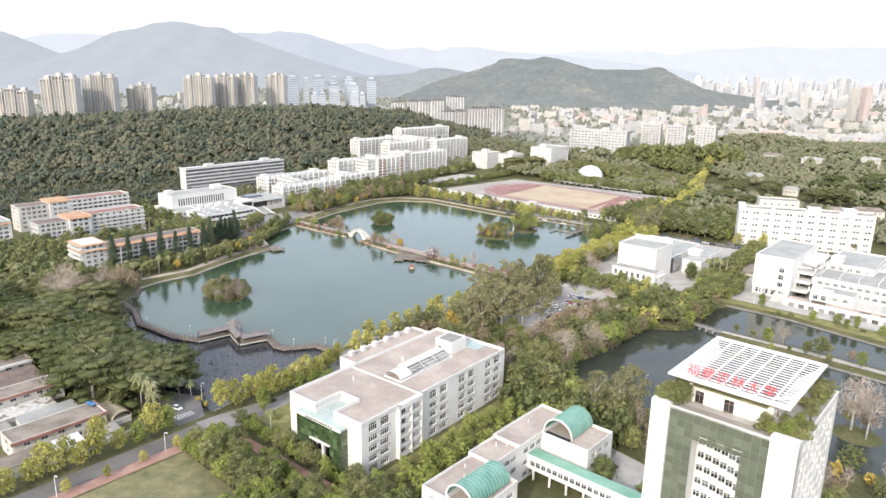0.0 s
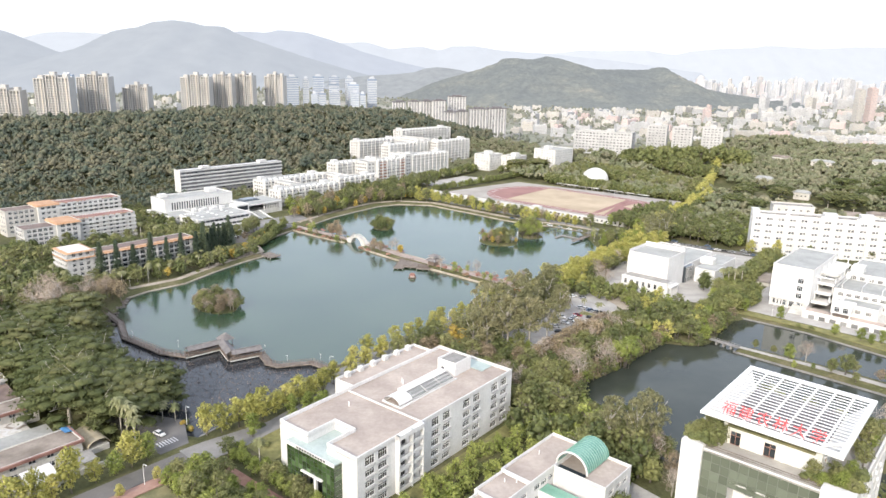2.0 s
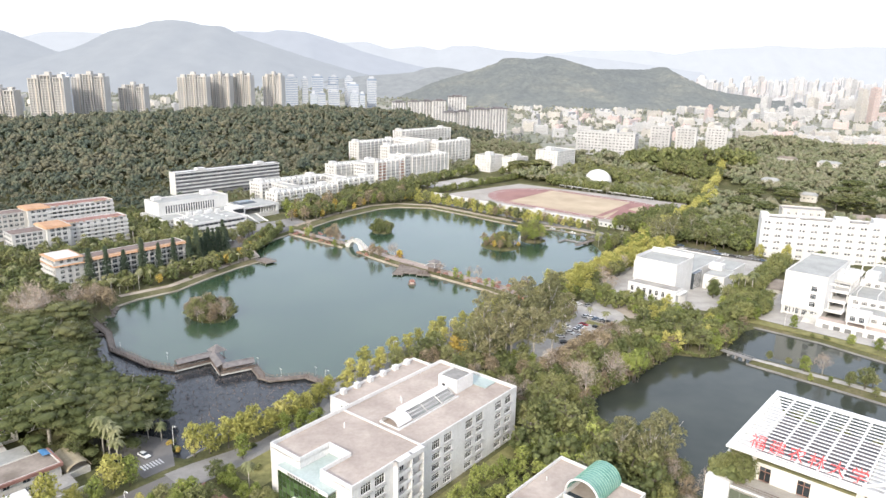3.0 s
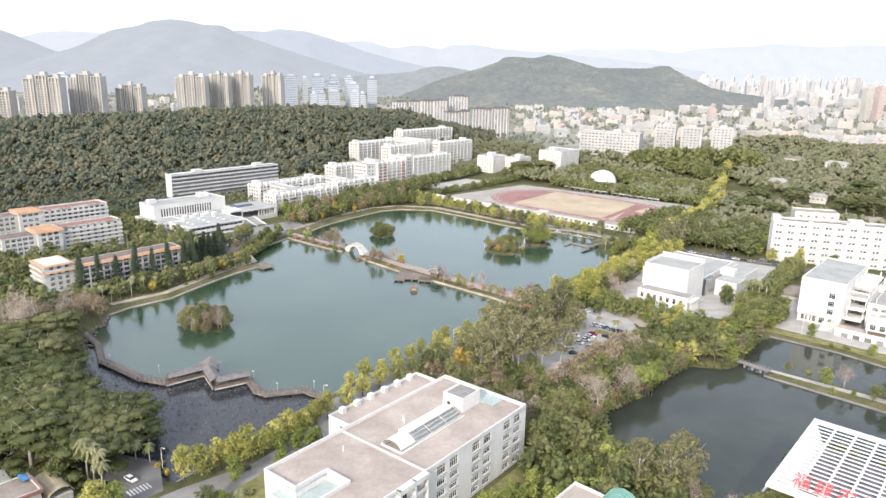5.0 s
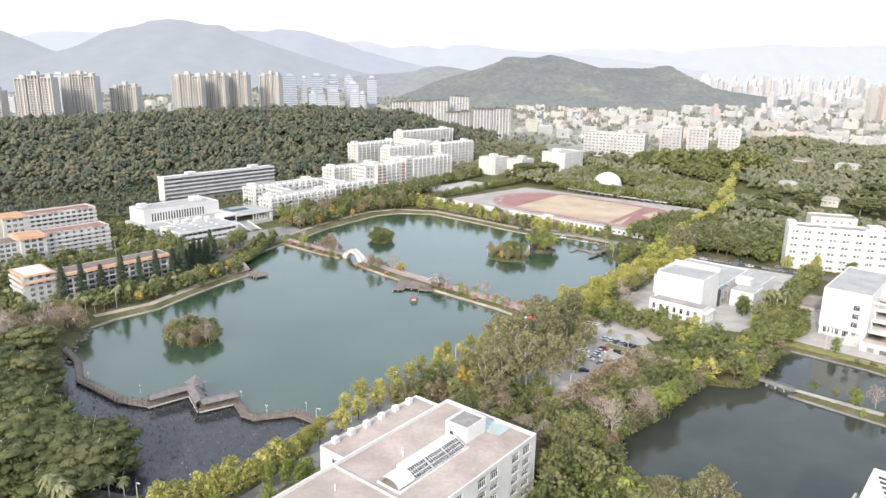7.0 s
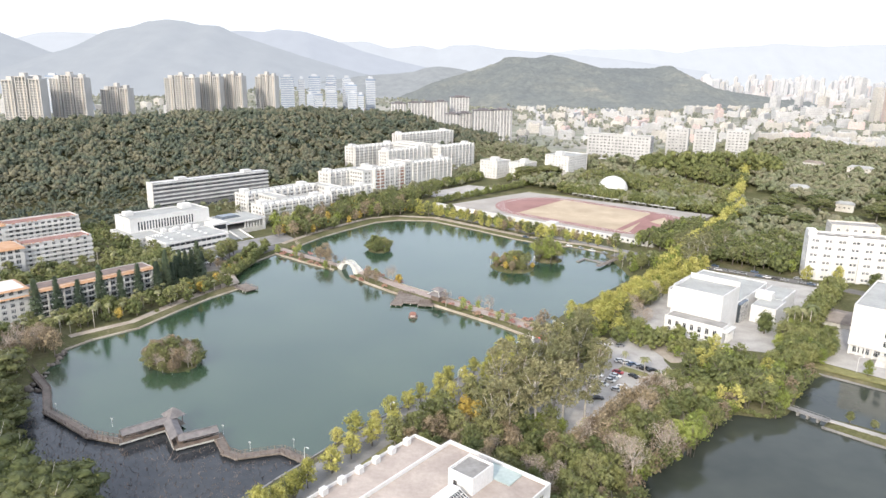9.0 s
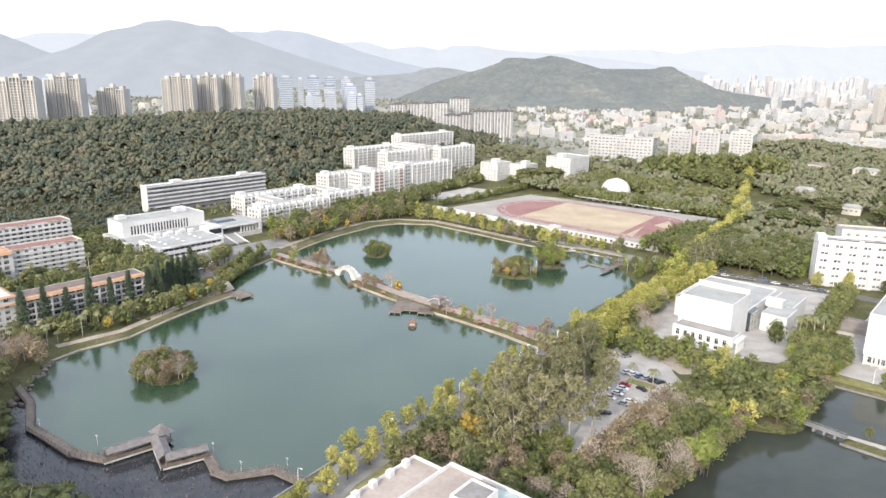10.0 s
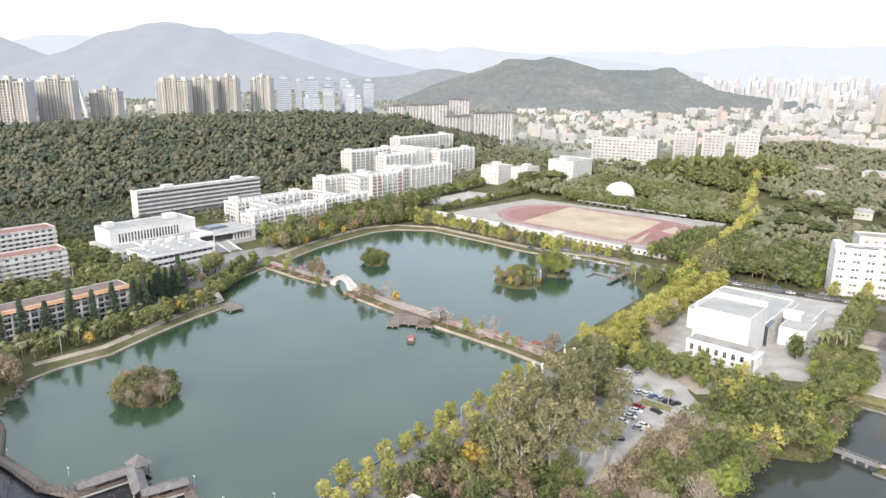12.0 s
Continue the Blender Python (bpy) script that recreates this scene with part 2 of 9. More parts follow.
LEAF_RAIN = foliage("leaf_rain_tree", [(0.08, 0.098, 0.036), (0.112, 0.128, 0.05), (0.155, 0.158, 0.07)], 0.08, 0.3)
# woods: distance haze is put into these paler, greyer leaf colours
WOODS = foliage("leaf_woods_hazed", [(0.056, 0.078, 0.07), (0.076, 0.1, 0.085), (0.1, 0.124, 0.095), (0.14, 0.155, 0.11), (0.19, 0.185, 0.13)], 0.06, 0.12, 0.3, 0.35)
WOODS_MID = foliage("leaf_campus_woods_hazed", [(0.13, 0.16, 0.1), (0.165, 0.195, 0.115), (0.2, 0.225, 0.132), (0.235, 0.248, 0.155), (0.27, 0.26, 0.18)], 0.06, 0.12, 0.34, 0.4)
# distance haze is put into this wall tone and the pale panes
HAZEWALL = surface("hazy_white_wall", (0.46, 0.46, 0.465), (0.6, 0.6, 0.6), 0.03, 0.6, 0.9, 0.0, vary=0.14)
GLASS_SOFT = glassy("hazy_window_glass", (0.2, 0.205, 0.21), 0.2, 0.4, 0.4)
# trees of the town, with still more haze put into the leaf colour
WOODS_FAR = foliage("leaf_far_woods_hazed", [(0.17, 0.185, 0.15), (0.23, 0.235, 0.19), (0.3, 0.285, 0.235)], 0.02, 0.3, 0.05, 0.3)


# ---- plan: the campus grid ----
GU, GW = (0.645, 0.764), (0.764, -0.645)
YAW = math.degrees(math.atan2(GW[1], GW[0]))


def lw(a, b):
    """Plan metres of the campus grid (a to the south-east, b to the north-east) as world x, y."""
    return a * GW[0] + b * GU[0], a * GW[1] + b * GU[1]


def grid_at(a, b, z=0.0, turn=0.0):
    return pose(*lw(a, b), z, 0, 0, YAW + turn)


# ---- mesh tools ----
class MB:
    """Collects vertices, faces and material slots for one mesh."""

    def __init__(self):
        self.v, self.f, self.m = [], [], []

    def add(self, verts, faces, mat=0):
        n = len(self.v)
        self.v.extend(verts)
        self.f.extend([tuple(n + i for i in f) for f in faces])
        self.m.extend([mat] * len(faces))
        return self

    def quad(self, a, b, c, d, mat=0):
        return self.add([a, b, c, d], [(0, 1, 2, 3)], mat)

    def box(self, x0, x1, y0, y1, z0, z1, mat=0, bevel=0.0):
        if bevel:
            r = bevel
            v = []
            for z, k in ((z0, 0), (z1 - r, 0), (z1, r)):
                v += [(x0 + k, y0 + k, z), (x1 - k, y0 + k, z), (x1 - k, y1 - k, z), (x0 + k, y1 - k, z)]
            f = [(3, 2, 1, 0), (8, 9, 10, 11)]
            for k in (0, 4):
                f += [(k + i, k + (i + 1) % 4, k + 4 + (i + 1) % 4, k + 4 + i) for i in range(4)]
            return self.add(v, f, mat)
        v = [(x0, y0, z0), (x1, y0, z0), (x1, y1, z0), (x0, y1, z0), (x0, y0, z1), (x1, y0, z1), (x1, y1, z1), (x0, y1, z1)]
        return self.add(v, [(3, 2, 1, 0), (4, 5, 6, 7), (0, 1, 5, 4), (1, 2, 6, 5), (2, 3, 7, 6), (3, 0, 4, 7)], mat)

    def prism(self, poly, z0, z1, mat=0, top=None):
        n = len(poly)
        v = [(x, y, z0) for x, y in poly] + [(x, y, z1) for x, y in (top or poly)]
        f = [tuple(range(n - 1, -1, -1)), tuple(range(n, 2 * n))]
        f += [(i, (i + 1) % n, n + (i + 1) % n, n + i) for i in range(n)]
        return self.add(v, f, mat)

    def tube(self, pts, radii, sides=6, mat=0):
        v, f = [], []
        for k, (p, r) in enumerate(zip(pts, radii)):
            p = Vector(p)
            d = (Vector(pts[min(k + 1, len(pts) - 1)]) - Vector(pts[max(k - 1, 0)])).normalized()
            s = d.cross(Vector((0.3, 0.9, 0.1))).normalized()
            t = d.cross(s)
            for i in range(sides):
                a = 2 * math.pi * i / sides
                v.append(tuple(p + (s * math.cos(a) + t * math.sin(a)) * r))
        for k in range(len(pts) - 1):
            f += [(k * sides + i, k * sides + (i + 1) % sides, (k + 1) * sides + (i + 1) % sides, (k + 1) * sides + i) for i in range(sides)]
        f += [tuple(range(sides - 1, -1, -1)), tuple(range((len(pts) - 1) * sides, len(pts) * sides))]
        return self.add(v, f, mat)

    def mesh(self, name, mats, smooth=False):
        me = bpy.data.meshes.new(name)
        me.from_pydata([tuple(map(float, p)) for p in self.v], [], self.f)
        for m in mats if isinstance(mats, (list, tuple)) else [mats]:
            me.materials.append(m)
        me.polygons.foreach_set("material_index", self.m)
        if smooth:
            me.polygons.foreach_set("use_smooth", [True] * len(self.f))
        me.update()
        return me


def np_mesh(name, verts, faces, mats, smooth=False):
    """A mesh from arrays: verts (n, 3), faces (m, 3 or 4)."""
    me = bpy.data.meshes.new(name)
    k = faces.shape[1]
    me.vertices.add(len(verts))
    me.vertices.foreach_set("co", np.ascontiguousarray(verts, np.float32).ravel())
    me.loops.add(faces.size)
    me.loops.foreach_set("vertex_index", np.ascontiguousarray(faces, np.int32).ravel())
    me.polygons.add(len(faces))
    me.polygons.foreach_set("loop_start", np.arange(0, faces.size, k, dtype=np.int32))
    me.polygons.foreach_set("loop_total", np.full(len(faces), k, np.int32))
    if smooth:
        me.polygons.foreach_set("use_smooth", np.ones(len(faces), bool))
    me.materials.append(mats)
    me.update(calc_edges=True)
    me.validate()
    return me


def thing(name, m, label, category, group="", kind=""):
    ob = tagged(new(name), label, category, group, kind)
    ob.matrix_world = m
    ob.empty_display_size = 0.5
    return ob


def part(name, mb, mats, parent, label="", m=None, smooth=False, kind=""):
    """One mesh object under a thing or a part; mb may be a ready mesh that alike pieces share."""
    me = mb if isinstance(mb, bpy.types.Mesh) else mb.mesh(name, mats, smooth)
    ob = new(name, me)
    ob.parent = parent
    if m is not None:
        ob.matrix_basis = m
    return tagged(ob, label, kind=kind)


def whole(name, mb, mats, m, label, category, group="", kind="", smooth=False):
    """A thing that is one mesh."""
    me = mb if isinstance(mb, bpy.types.Mesh) else mb.mesh(name, mats, smooth)
    ob = tagged(new(name, me), label, category, group, kind)
    ob.matrix_world = m
    return ob


# ---- facades ----
SIDES = {"S": ((1, 0), (0, -1), 0), "E": ((0, 1), (1, 0), 90), "N": ((-1, 0), (0, 1), 180), "W": ((0, -1), (-1, 0), 270)}


def corner_of(side, w, d):
    return {"S": (0, 0), "E": (w, 0), "N": (w, d), "W": (0, d)}[side]


def facade(mb, origin, side, length, z0, z1, cols, rows, deep=0.25, mat=0):
    """A wall face with real openings; returns the foot centre of each opening on the recessed plane, with its turn."""
    (dx, dy), (nx, ny), turn = SIDES[side]
    xs, zs = [0.0], [z0]
    for c, w in cols:
        xs += [c - w / 2, c + w / 2]
    for z, h in rows:
        zs += [z, z + h]
    xs.append(length)
    zs.append(z1)

    def p(x, z, k=0.0):
        return origin[0] + dx * x - nx * k, origin[1] + dy * x - ny * k, z

    spots = []
    for i in range(len(xs) - 1):
        if i % 2 == 0:
            mb.quad(p(xs[i], z0), p(xs[i + 1], z0), p(xs[i + 1], z1), p(xs[i], z1), mat)
            continue
        xa, xb = xs[i], xs[i + 1]
        for j in range(len(zs) - 1):
            za, zb = zs[j], zs[j + 1]
            if j % 2 == 0:
                mb.quad(p(xa, za), p(xb, za), p(xb, zb), p(xa, zb), mat)
                continue
            mb.quad(p(xa, za), p(xb, za), p(xb, za, deep), p(xa, za, deep), mat)
            mb.quad(p(xa, zb, deep), p(xb, zb, deep), p(xb, zb), p(xa, zb), mat)
            mb.quad(p(xa, za), p(xa, za, deep), p(xa, zb, deep), p(xa, zb), mat)
            mb.quad(p(xb, za, deep), p(xb, za), p(xb, zb), p(xb, zb, deep), mat)
            spots.append((p((xa + xb) / 2, za, deep), turn, xb - xa, zb - za))
    return spots


_windows = {}


def window_mesh(w, h, panes=3, glass=None, frame_mat=None, transom=True):
    glass, frame_mat = glass or GLASS, frame_mat or FRAME
    key = (round(w, 2), round(h, 2), panes, glass.name, frame_mat.name, transom)
    if key not in _windows:
        mb = MB()
        for i in range(panes):
            xa, xb = -w / 2 + w * i / panes, -w / 2 + w * (i + 1) / panes
            for za, zb in (((0, h * 0.68), (h * 0.68, h)) if transom else ((0, h),)):
                mb.quad((xa, 0, za), (xb, 0, za), (xb, 0, zb), (xa, 0, zb), 1)
        t = 0.09

        def bar(x0, x1, z0, z1):
            mb.quad((x0, -t, z0), (x1, -t, z0), (x1, -t, z1), (x0, -t, z1))
            mb.quad((x0, 0, z0), (x0, -t, z0), (x0, -t, z1), (x0, 0, z1))
            mb.quad((x1, -t, z0), (x1, 0, z0), (x1, 0, z1), (x1, -t, z1))
            mb.quad((x0, -t, z1), (x1, -t, z1), (x1, 0, z1), (x0, 0, z1))

        for i in range(panes + 1):
            x = -w / 2 + w * i / panes
            bar(max(-w / 2, x - t / 2), min(w / 2, x + t / 2), 0, h)
        if transom:
            bar(-w / 2, w / 2, h * 0.68 - t / 2, h * 0.68 + t / 2)
        bar(-w / 2, w / 2, 0, t)
        bar(-w / 2, w / 2, h - t, h)
        _windows[key] = mb.mesh("window", [frame_mat, glass])
    return _windows[key]


def put_windows(root, spots, panes=3, glass=None, frame_mat=None, transom=True, name="window"):
    for (x, y, z), turn, w, h in spots:
        part(name, window_mesh(w, h, panes, glass, frame_mat, transom), None, root, m=pose(x, y, z, 0, 0, turn))


def join_windows(root, spots, panes=2, glass=None, frame_mat=None, label=""):
    """Windows of a far front, too small to pick apart, in one mesh."""
    mb = MB()
    for (x, y, z), turn, w, h in spots:
        c, s = math.cos(radians(turn)), math.sin(radians(turn))
        for i in range(panes):
            xa, xb = -w / 2 + w * i / panes, -w / 2 + w * (i + 1) / panes
            mb.add([(x + c * u, y + s * u, zz) for u, zz in ((xa, z), (xb, z), (xb, z + h), (xa, z + h))], [(0, 1, 2, 3)], 1)
        mb.add([(x + c * u + s * k, y + s * u - c * k, zz) for u, k, zz in ((-0.06, 0.06, z), (0.06, 0.06, z), (0.06, 0.06, z + h), (-0.06, 0.06, z + h))], [(0, 1, 2, 3)], 0)
    return part("glazing", mb, [frame_mat or FRAME, glass or GLASS], root, label, kind="stuff")


def rows_of(floors, z0, fh, sill, h):
    return [(z0 + i * fh + sill, h) for i in range(floors)]


def cols_of(length, bay, w, margin=1.5):
    n = max(1, int((length - 2 * margin) / bay))
    step = (length - 2 * margin) / n
    return [(margin + step * (i + 0.5), min(w, step * 0.86)) for i in range(n)]


def flat_roof(root, w, d, z, parapet=0.9, wall=None, deck=None, thick=0.25, x0=0.0, y0=0.0):
    """Roof deck and the parapet round it."""
    part("roof", MB().box(x0 + thick, x0 + w - thick, y0 + thick, y0 + d - thick, z - 0.3, z), deck or ROOF, root)
    mb, t, zt = MB(), thick, z + parapet
    for xa, xb, ya, yb in ((0, w, 0, t), (0, w, d - t, d), (0, t, t, d - t), (w - t, w, t, d - t)):
        mb.box(x0 + xa, x0 + xb, y0 + ya, y0 + yb, z - 0.3, zt)
    part("parapet", mb, wall or WHITE, root)


def block(root, x0, y0, w, d, z0, z1, floors, bay=3.6, win=(1.8, 1.7), sill=0.9, wall=None, deck=None, parapet=0.9, sides="SENW",
          glass=None, join=False, panes=3, deep=0.25, skirt=3.0, margin=1.5, frame_mat=None, cols=None, blind=""):
    """A storeyed body with openings on its sides and a flat roof, at x0, y0 in the root's own plan."""
    wall = wall or WHITE
    mb, spots, fh = MB(), [], (z1 - z0) / floors
    for side in "SENW":
        ox, oy = corner_of(side, w, d)
        length = w if side in "SN" else d
        c = cols[side] if cols and side in cols else cols_of(length, bay, win[0], margin)
        r = rows_of(floors, z0, fh, sill, min(win[1], fh - sill - 0.3))
        if side not in sides or side in blind:
            c, r = [], []
        got = facade(mb, (x0 + ox, y0 + oy), side, length, z0 - skirt, z1, c, r, deep)
        spots += got
    part("wall", mb, wall, root)
    # floor plates behind the glass keep the body solid
    part("core", MB().box(x0 + 0.6, x0 + w - 0.6, y0 + 0.6, y0 + d - 0.6, z0 - skirt, z1 - 0.3), GREYWALL, root)
    away = [q for q in spots if join or q[1] in (180, 270)]
    put_windows(root, [q for q in spots if q not in away], panes, glass, frame_mat)
    if away:
        join_windows(root, away, 2, glass, frame_mat)
    flat_roof(root, w, d, z1, parapet, wall, deck, x0=x0, y0=y0)
    return spots


def units(root, spots, pick, mesh, name="air_conditioner", out=0.35):
    """Small boxes hung below a choice of openings."""
    for i, ((x, y, z), turn, w, h) in enumerate(spots):
        if pick(i):
            (_, _), (nx, ny), _ = [v for v in SIDES.values() if v[2] == turn][0]
            part(name, mesh, None, root, m=pose(x + nx * out, y + ny * out, z - 0.75, 0, 0, turn))


# ---- ground ----
LAKE = [(-203.5, 117), (-212, 168), (-216, 205), (-218, 283), (-219, 316), (-226, 350), (-228, 385), (-230, 435), (-250, 455), (-272, 476), (-292, 475), (-312, 467),
        (-336, 465), (-375, 467), (-418, 467), (-440, 450), (-446, 432), (-442, 396), (-438, 372), (-432, 353), (-425, 335), (-423, 320), (-417, 301),
        (-401, 273), (-377, 264), (-374, 245), (-368, 224), (-359, 199), (-360, 178), (-357, 166), (-345, 156), (-330, 143), (-318, 130), (-290, 116),
        (-262, 108), (-240, 106), (-226, 110)]
CAUSEWAY = [(-430, 320), (-396, 321), (-368, 323), (-368, 335), (-396, 334), (-430, 336)]
CAUSEWAY_2 = [(-352, 322), (-337, 319.5), (-313, 317.5), (-240, 317.5), (-210, 314), (-210, 330), (-240, 330), (-313, 330), (-340, 333), (-352, 335)]
POND = [(-133, 236), (-129, 256), (-128, 272), (-128, 294), (-126, 305), (-115, 310.5), (-111, 318), (-111, 327), (-113.5, 342), (-113, 356), (-110, 365), (-82, 365), (-40, 357), (70, 345), (160, 330),
        (160, 240), (60, 236), (-13, 240), (-28, 228), (-33, 208), (-60, 206), (-100, 214), (-116, 221)]
SPIT = [(-99, 316.5), (-60, 315), (0, 311), (90, 303), (90, 316), (0, 326), (-60, 329), (-92, 327), (-99, 325.5)]
ISLANDS = [(-313, 191, 12.5, 8.8), (-383, 375, 7.5, 7.5), (-295, 404, 14, 12.5), (-289, 435, 9.5, 9), (-29, 258, 8, 7)]


def poly_sd(pts, a, b):
    """Signed distance to a polygon, negative inside; a, b arrays."""
    d = np.full(a.shape, 1e9)
    s = np.ones(a.shape)
    n = len(pts)
    for i in range(n):
        (x1, y1), (x0, y0) = pts[i], pts[i - 1]
        ex, ey, wx, wy = x0 - x1, y0 - y1, a - x1, b - y1
        t = np.clip((wx * ex + wy * ey) / (ex * ex + ey * ey), 0, 1)
        d = np.minimum(d, (wx - ex * t) ** 2 + (wy - ey * t) ** 2)
        c1, c2, c3 = b >= y1, b < y0, ex * wy > ey * wx
        s = np.where((c1 & c2 & c3) | (~c1 & ~c2 & ~c3), -s, s)
    return s * np.sqrt(d)


def land(a, b):
    """Metres from the nearest shore, above zero on land."""
    s = poly_sd(LAKE, a, b)
    for p in (CAUSEWAY, CAUSEWAY_2):
        s = np.maximum(s, -poly_sd(p, a, b))
    for ca, cb, ra, rb in ISLANDS:
        k = np.sqrt(((a - ca) / ra) ** 2 + ((b - cb) / rb) ** 2)
        s = np.maximum(s, (1 - k) * min(ra, rb))
    q = poly_sd(POND, a, b)
    q = np.maximum(q, -poly_sd(SPIT, a, b))
    ca, cb, ra, rb = ISLANDS[4]
    q = np.maximum(q, (1 - np.sqrt(((a - ca) / ra) ** 2 + ((b - cb) / rb) ** 2)) * rb)
    return np.minimum(s, q)


CREST = [(-1400, 420, 34, 300), (-900, 600, 38, 300), (-560, 800, 39, 300), (-350, 890, 50, 285), (-200, 1020, 53, 200), (-90, 1100, 45, 150), (20, 1150, 16, 120)]


def ridge(x, y):
    """The wooded ridge behind the campus."""
    h = np.zeros(np.shape(x))
    for (x0, y0, z0, w0), (x1, y1, z1, w1) in zip(CREST[:-1], CREST[1:]):
        ex, ey = x1 - x0, y1 - y0
        t = np.clip(((x - x0) * ex + (y - y0) * ey) / (ex * ex + ey * ey), 0, 1)
        d = np.hypot(x - x0 - ex * t, y - y0 - ey * t)
        k = np.clip(d / (w0 + (w1 - w0) * t), 0, 1)
        h = np.maximum(h, (z0 + (z1 - z0) * t) * (0.5 + 0.5 * np.cos(np.pi * k)))
    return h


HILLS = [(-520, 2300, 40, 300, 250), (1500, 2600, 35, 260, 300), (290, 880, 22, 130, 80), (185, 880, 18, 100, 60), (45, 1030, 11, 80, 70), (560, 900, 24, 190, 170), (450, 1010, 26, 120, 90), (282, 842, 16, 75, 50)]


def height(x, y):
    """The lie of the land."""
    a, b = x * GW[0] + y * GW[1], x * GU[0] + y * GU[1]
    z = np.clip(land(a, b) * 0.5, -1.6, 1.5)
    z = z + ridge(x, y)
    hill = np.zeros(np.shape(x))
    for hx, hy, hz, sx, sy in HILLS:
        hill = np.maximum(hill, hz * np.exp(-(((x - hx) / sx) ** 2 + ((y - hy) / sy) ** 2)))
    return z + hill


def ground_z(x, y):
    return float(height(np.array([float(x)]), np.array([float(y)]))[0])


# ---- ground, water, roads ----
def ground_material(name, tones, big, fine):
    mat, nd, ln, bsdf = nodes_of(name)
    n1, n2 = noise_at(nd, ln, big, 6, 0.65), noise_at(nd, ln, fine, 4)
    r = ramp(nd, [(0.3 + 0.4 * i / (len(tones) - 1), t) for i, t in enumerate(tones)])
    ln.new(n1.outputs["Fac"], r.inputs["Fac"])
    r2 = ramp(nd, [(0.3, (0.7, 0.7, 0.7)), (0.7, (1.1, 1.1, 1.1))])
    ln.new(n2.outputs["Fac"], r2.inputs["Fac"])
    ln.new(mixc(nd, ln, r.outputs["Color"], r2.outputs["Color"], 1.0, "MULTIPLY"), bsdf.inputs["Base Color"])
    bsdf.inputs["Roughness"].default_value = 0.95
    bsdf.inputs["Specular IOR Level"].default_value = 0.1
    bp = nd.new("ShaderNodeBump")
    bp.inputs["Strength"].default_value, bp.inputs["Distance"].default_value = 0.5, 0.2
    ln.new(n2.outputs["Fac"], bp.inputs["Height"])
    ln.new(bp.outputs["Normal"], bsdf.inputs["Normal"])
    return mat


GROUND = ground_material("ground_grass_soil", [(0.08, 0.088, 0.042), (0.12, 0.12, 0.058), (0.2, 0.175, 0.11)], 0.06, 0.9)
TOWN = ground_material("town_ground", [(0.2, 0.22, 0.15), (0.3, 0.3, 0.25), (0.44, 0.42, 0.38)], 0.012, 0.05)


def spread(lo, hi, step, far_lo, far_hi, grow=1.16):
    mid = list(np.arange(lo, hi + step / 2, step))
    up, s = [mid[-1]], step
    while up[-1] < far_hi:
        s = min(s * grow, 160)
        up.append(up[-1] + s)
    dn, s = [mid[0]], step
    while dn[-1] > far_lo:
        s = min(s * grow, 160)
        dn.append(dn[-1] - s)
    return np.array(dn[:0:-1] + mid + up[1:])


gx, gy = spread(-240, 240, 2.5, -3600, 4200), spread(200, 640, 2.5, -700, 4880)
GX, GY = np.meshgrid(gx, gy)
GZ = height(GX, GY)
nx_, ny_ = len(gx), len(gy)
idx = np.arange(nx_ * ny_).reshape(ny_, nx_)
gf = np.stack([idx[:-1, :-1], idx[:-1, 1:], idx[1:, 1:], idx[1:, :-1]], -1).reshape(-1, 4)
gme = np_mesh("ground", np.stack([GX, GY, GZ], -1).reshape(-1, 3), gf, GROUND, True)
gme.materials.append(TOWN)
cy = GY[:-1, :-1].ravel()
gme.polygons.foreach_set("material_index", (cy > 1080).astype(np.int32))
tagged(new("ground", gme), "grassy campus ground that runs out into hazy town land", "ground", kind="structure")


def sheet(name, pts, z, mat, label, thick=0.0, local=True):
    """A flat polygon of the plan as part of the setting."""
    q = [lw(*p) for p in pts] if local else pts
    mb = MB()
    if thick:
        mb.prism(q[::-1] if sum((q[i - 1][0] - q[i][0]) * (q[i - 1][1] + q[i][1]) for i in range(len(q))) > 0 else q, z - thick, z)
    else:
        mb.add([(x, y, z) for x, y in q], [tuple(range(len(q)))])
    me = mb.mesh(name, mat)
    bm = bmesh.new()
    bm.from_mesh(me)
    bmesh.ops.recalc_face_normals(bm, faces=bm.faces)
    if not thick and bm.faces and sum(f.normal.z for f in bm.faces) < 0:
        bmesh.ops.reverse_faces(bm, faces=bm.faces)
    bm.to_mesh(me)
    bm.free()
    return tagged(new(name, me), label, name.split("_")[0], kind="structure")


LAKE_WATER = water_mat("lake_water", (0.023, 0.053, 0.031), (0.041, 0.074, 0.043), 0.05, 0.12, 0.02, 1.84)
POND_WATER = water_mat("pond_water", (0.034, 0.041, 0.034), (0.054, 0.061, 0.05))
LOTUS_WATER = water_mat("lotus_water", (0.028, 0.032, 0.037), (0.046, 0.05, 0.056), 0.08, 0.12, 0.3, 1.42)
WALKWAY = [(-345, 148), (-322, 146), (-303, 139.5), (-291, 141), (-276, 142.5), (-265, 148), (-262.5, 163), (-248.8, 158.8), (-245.2, 170.4), (-234.4, 167), (-229.8, 168.2), (-222.5, 179.5), (-209, 181.5)]
sheet("water_lake", [(-212, 181.5)] + [(-213, 200)] + LAKE[3:30] + [(-349, 150)] + WALKWAY[:-1], 0.0, LAKE_WATER, "calm grey-green lake water")
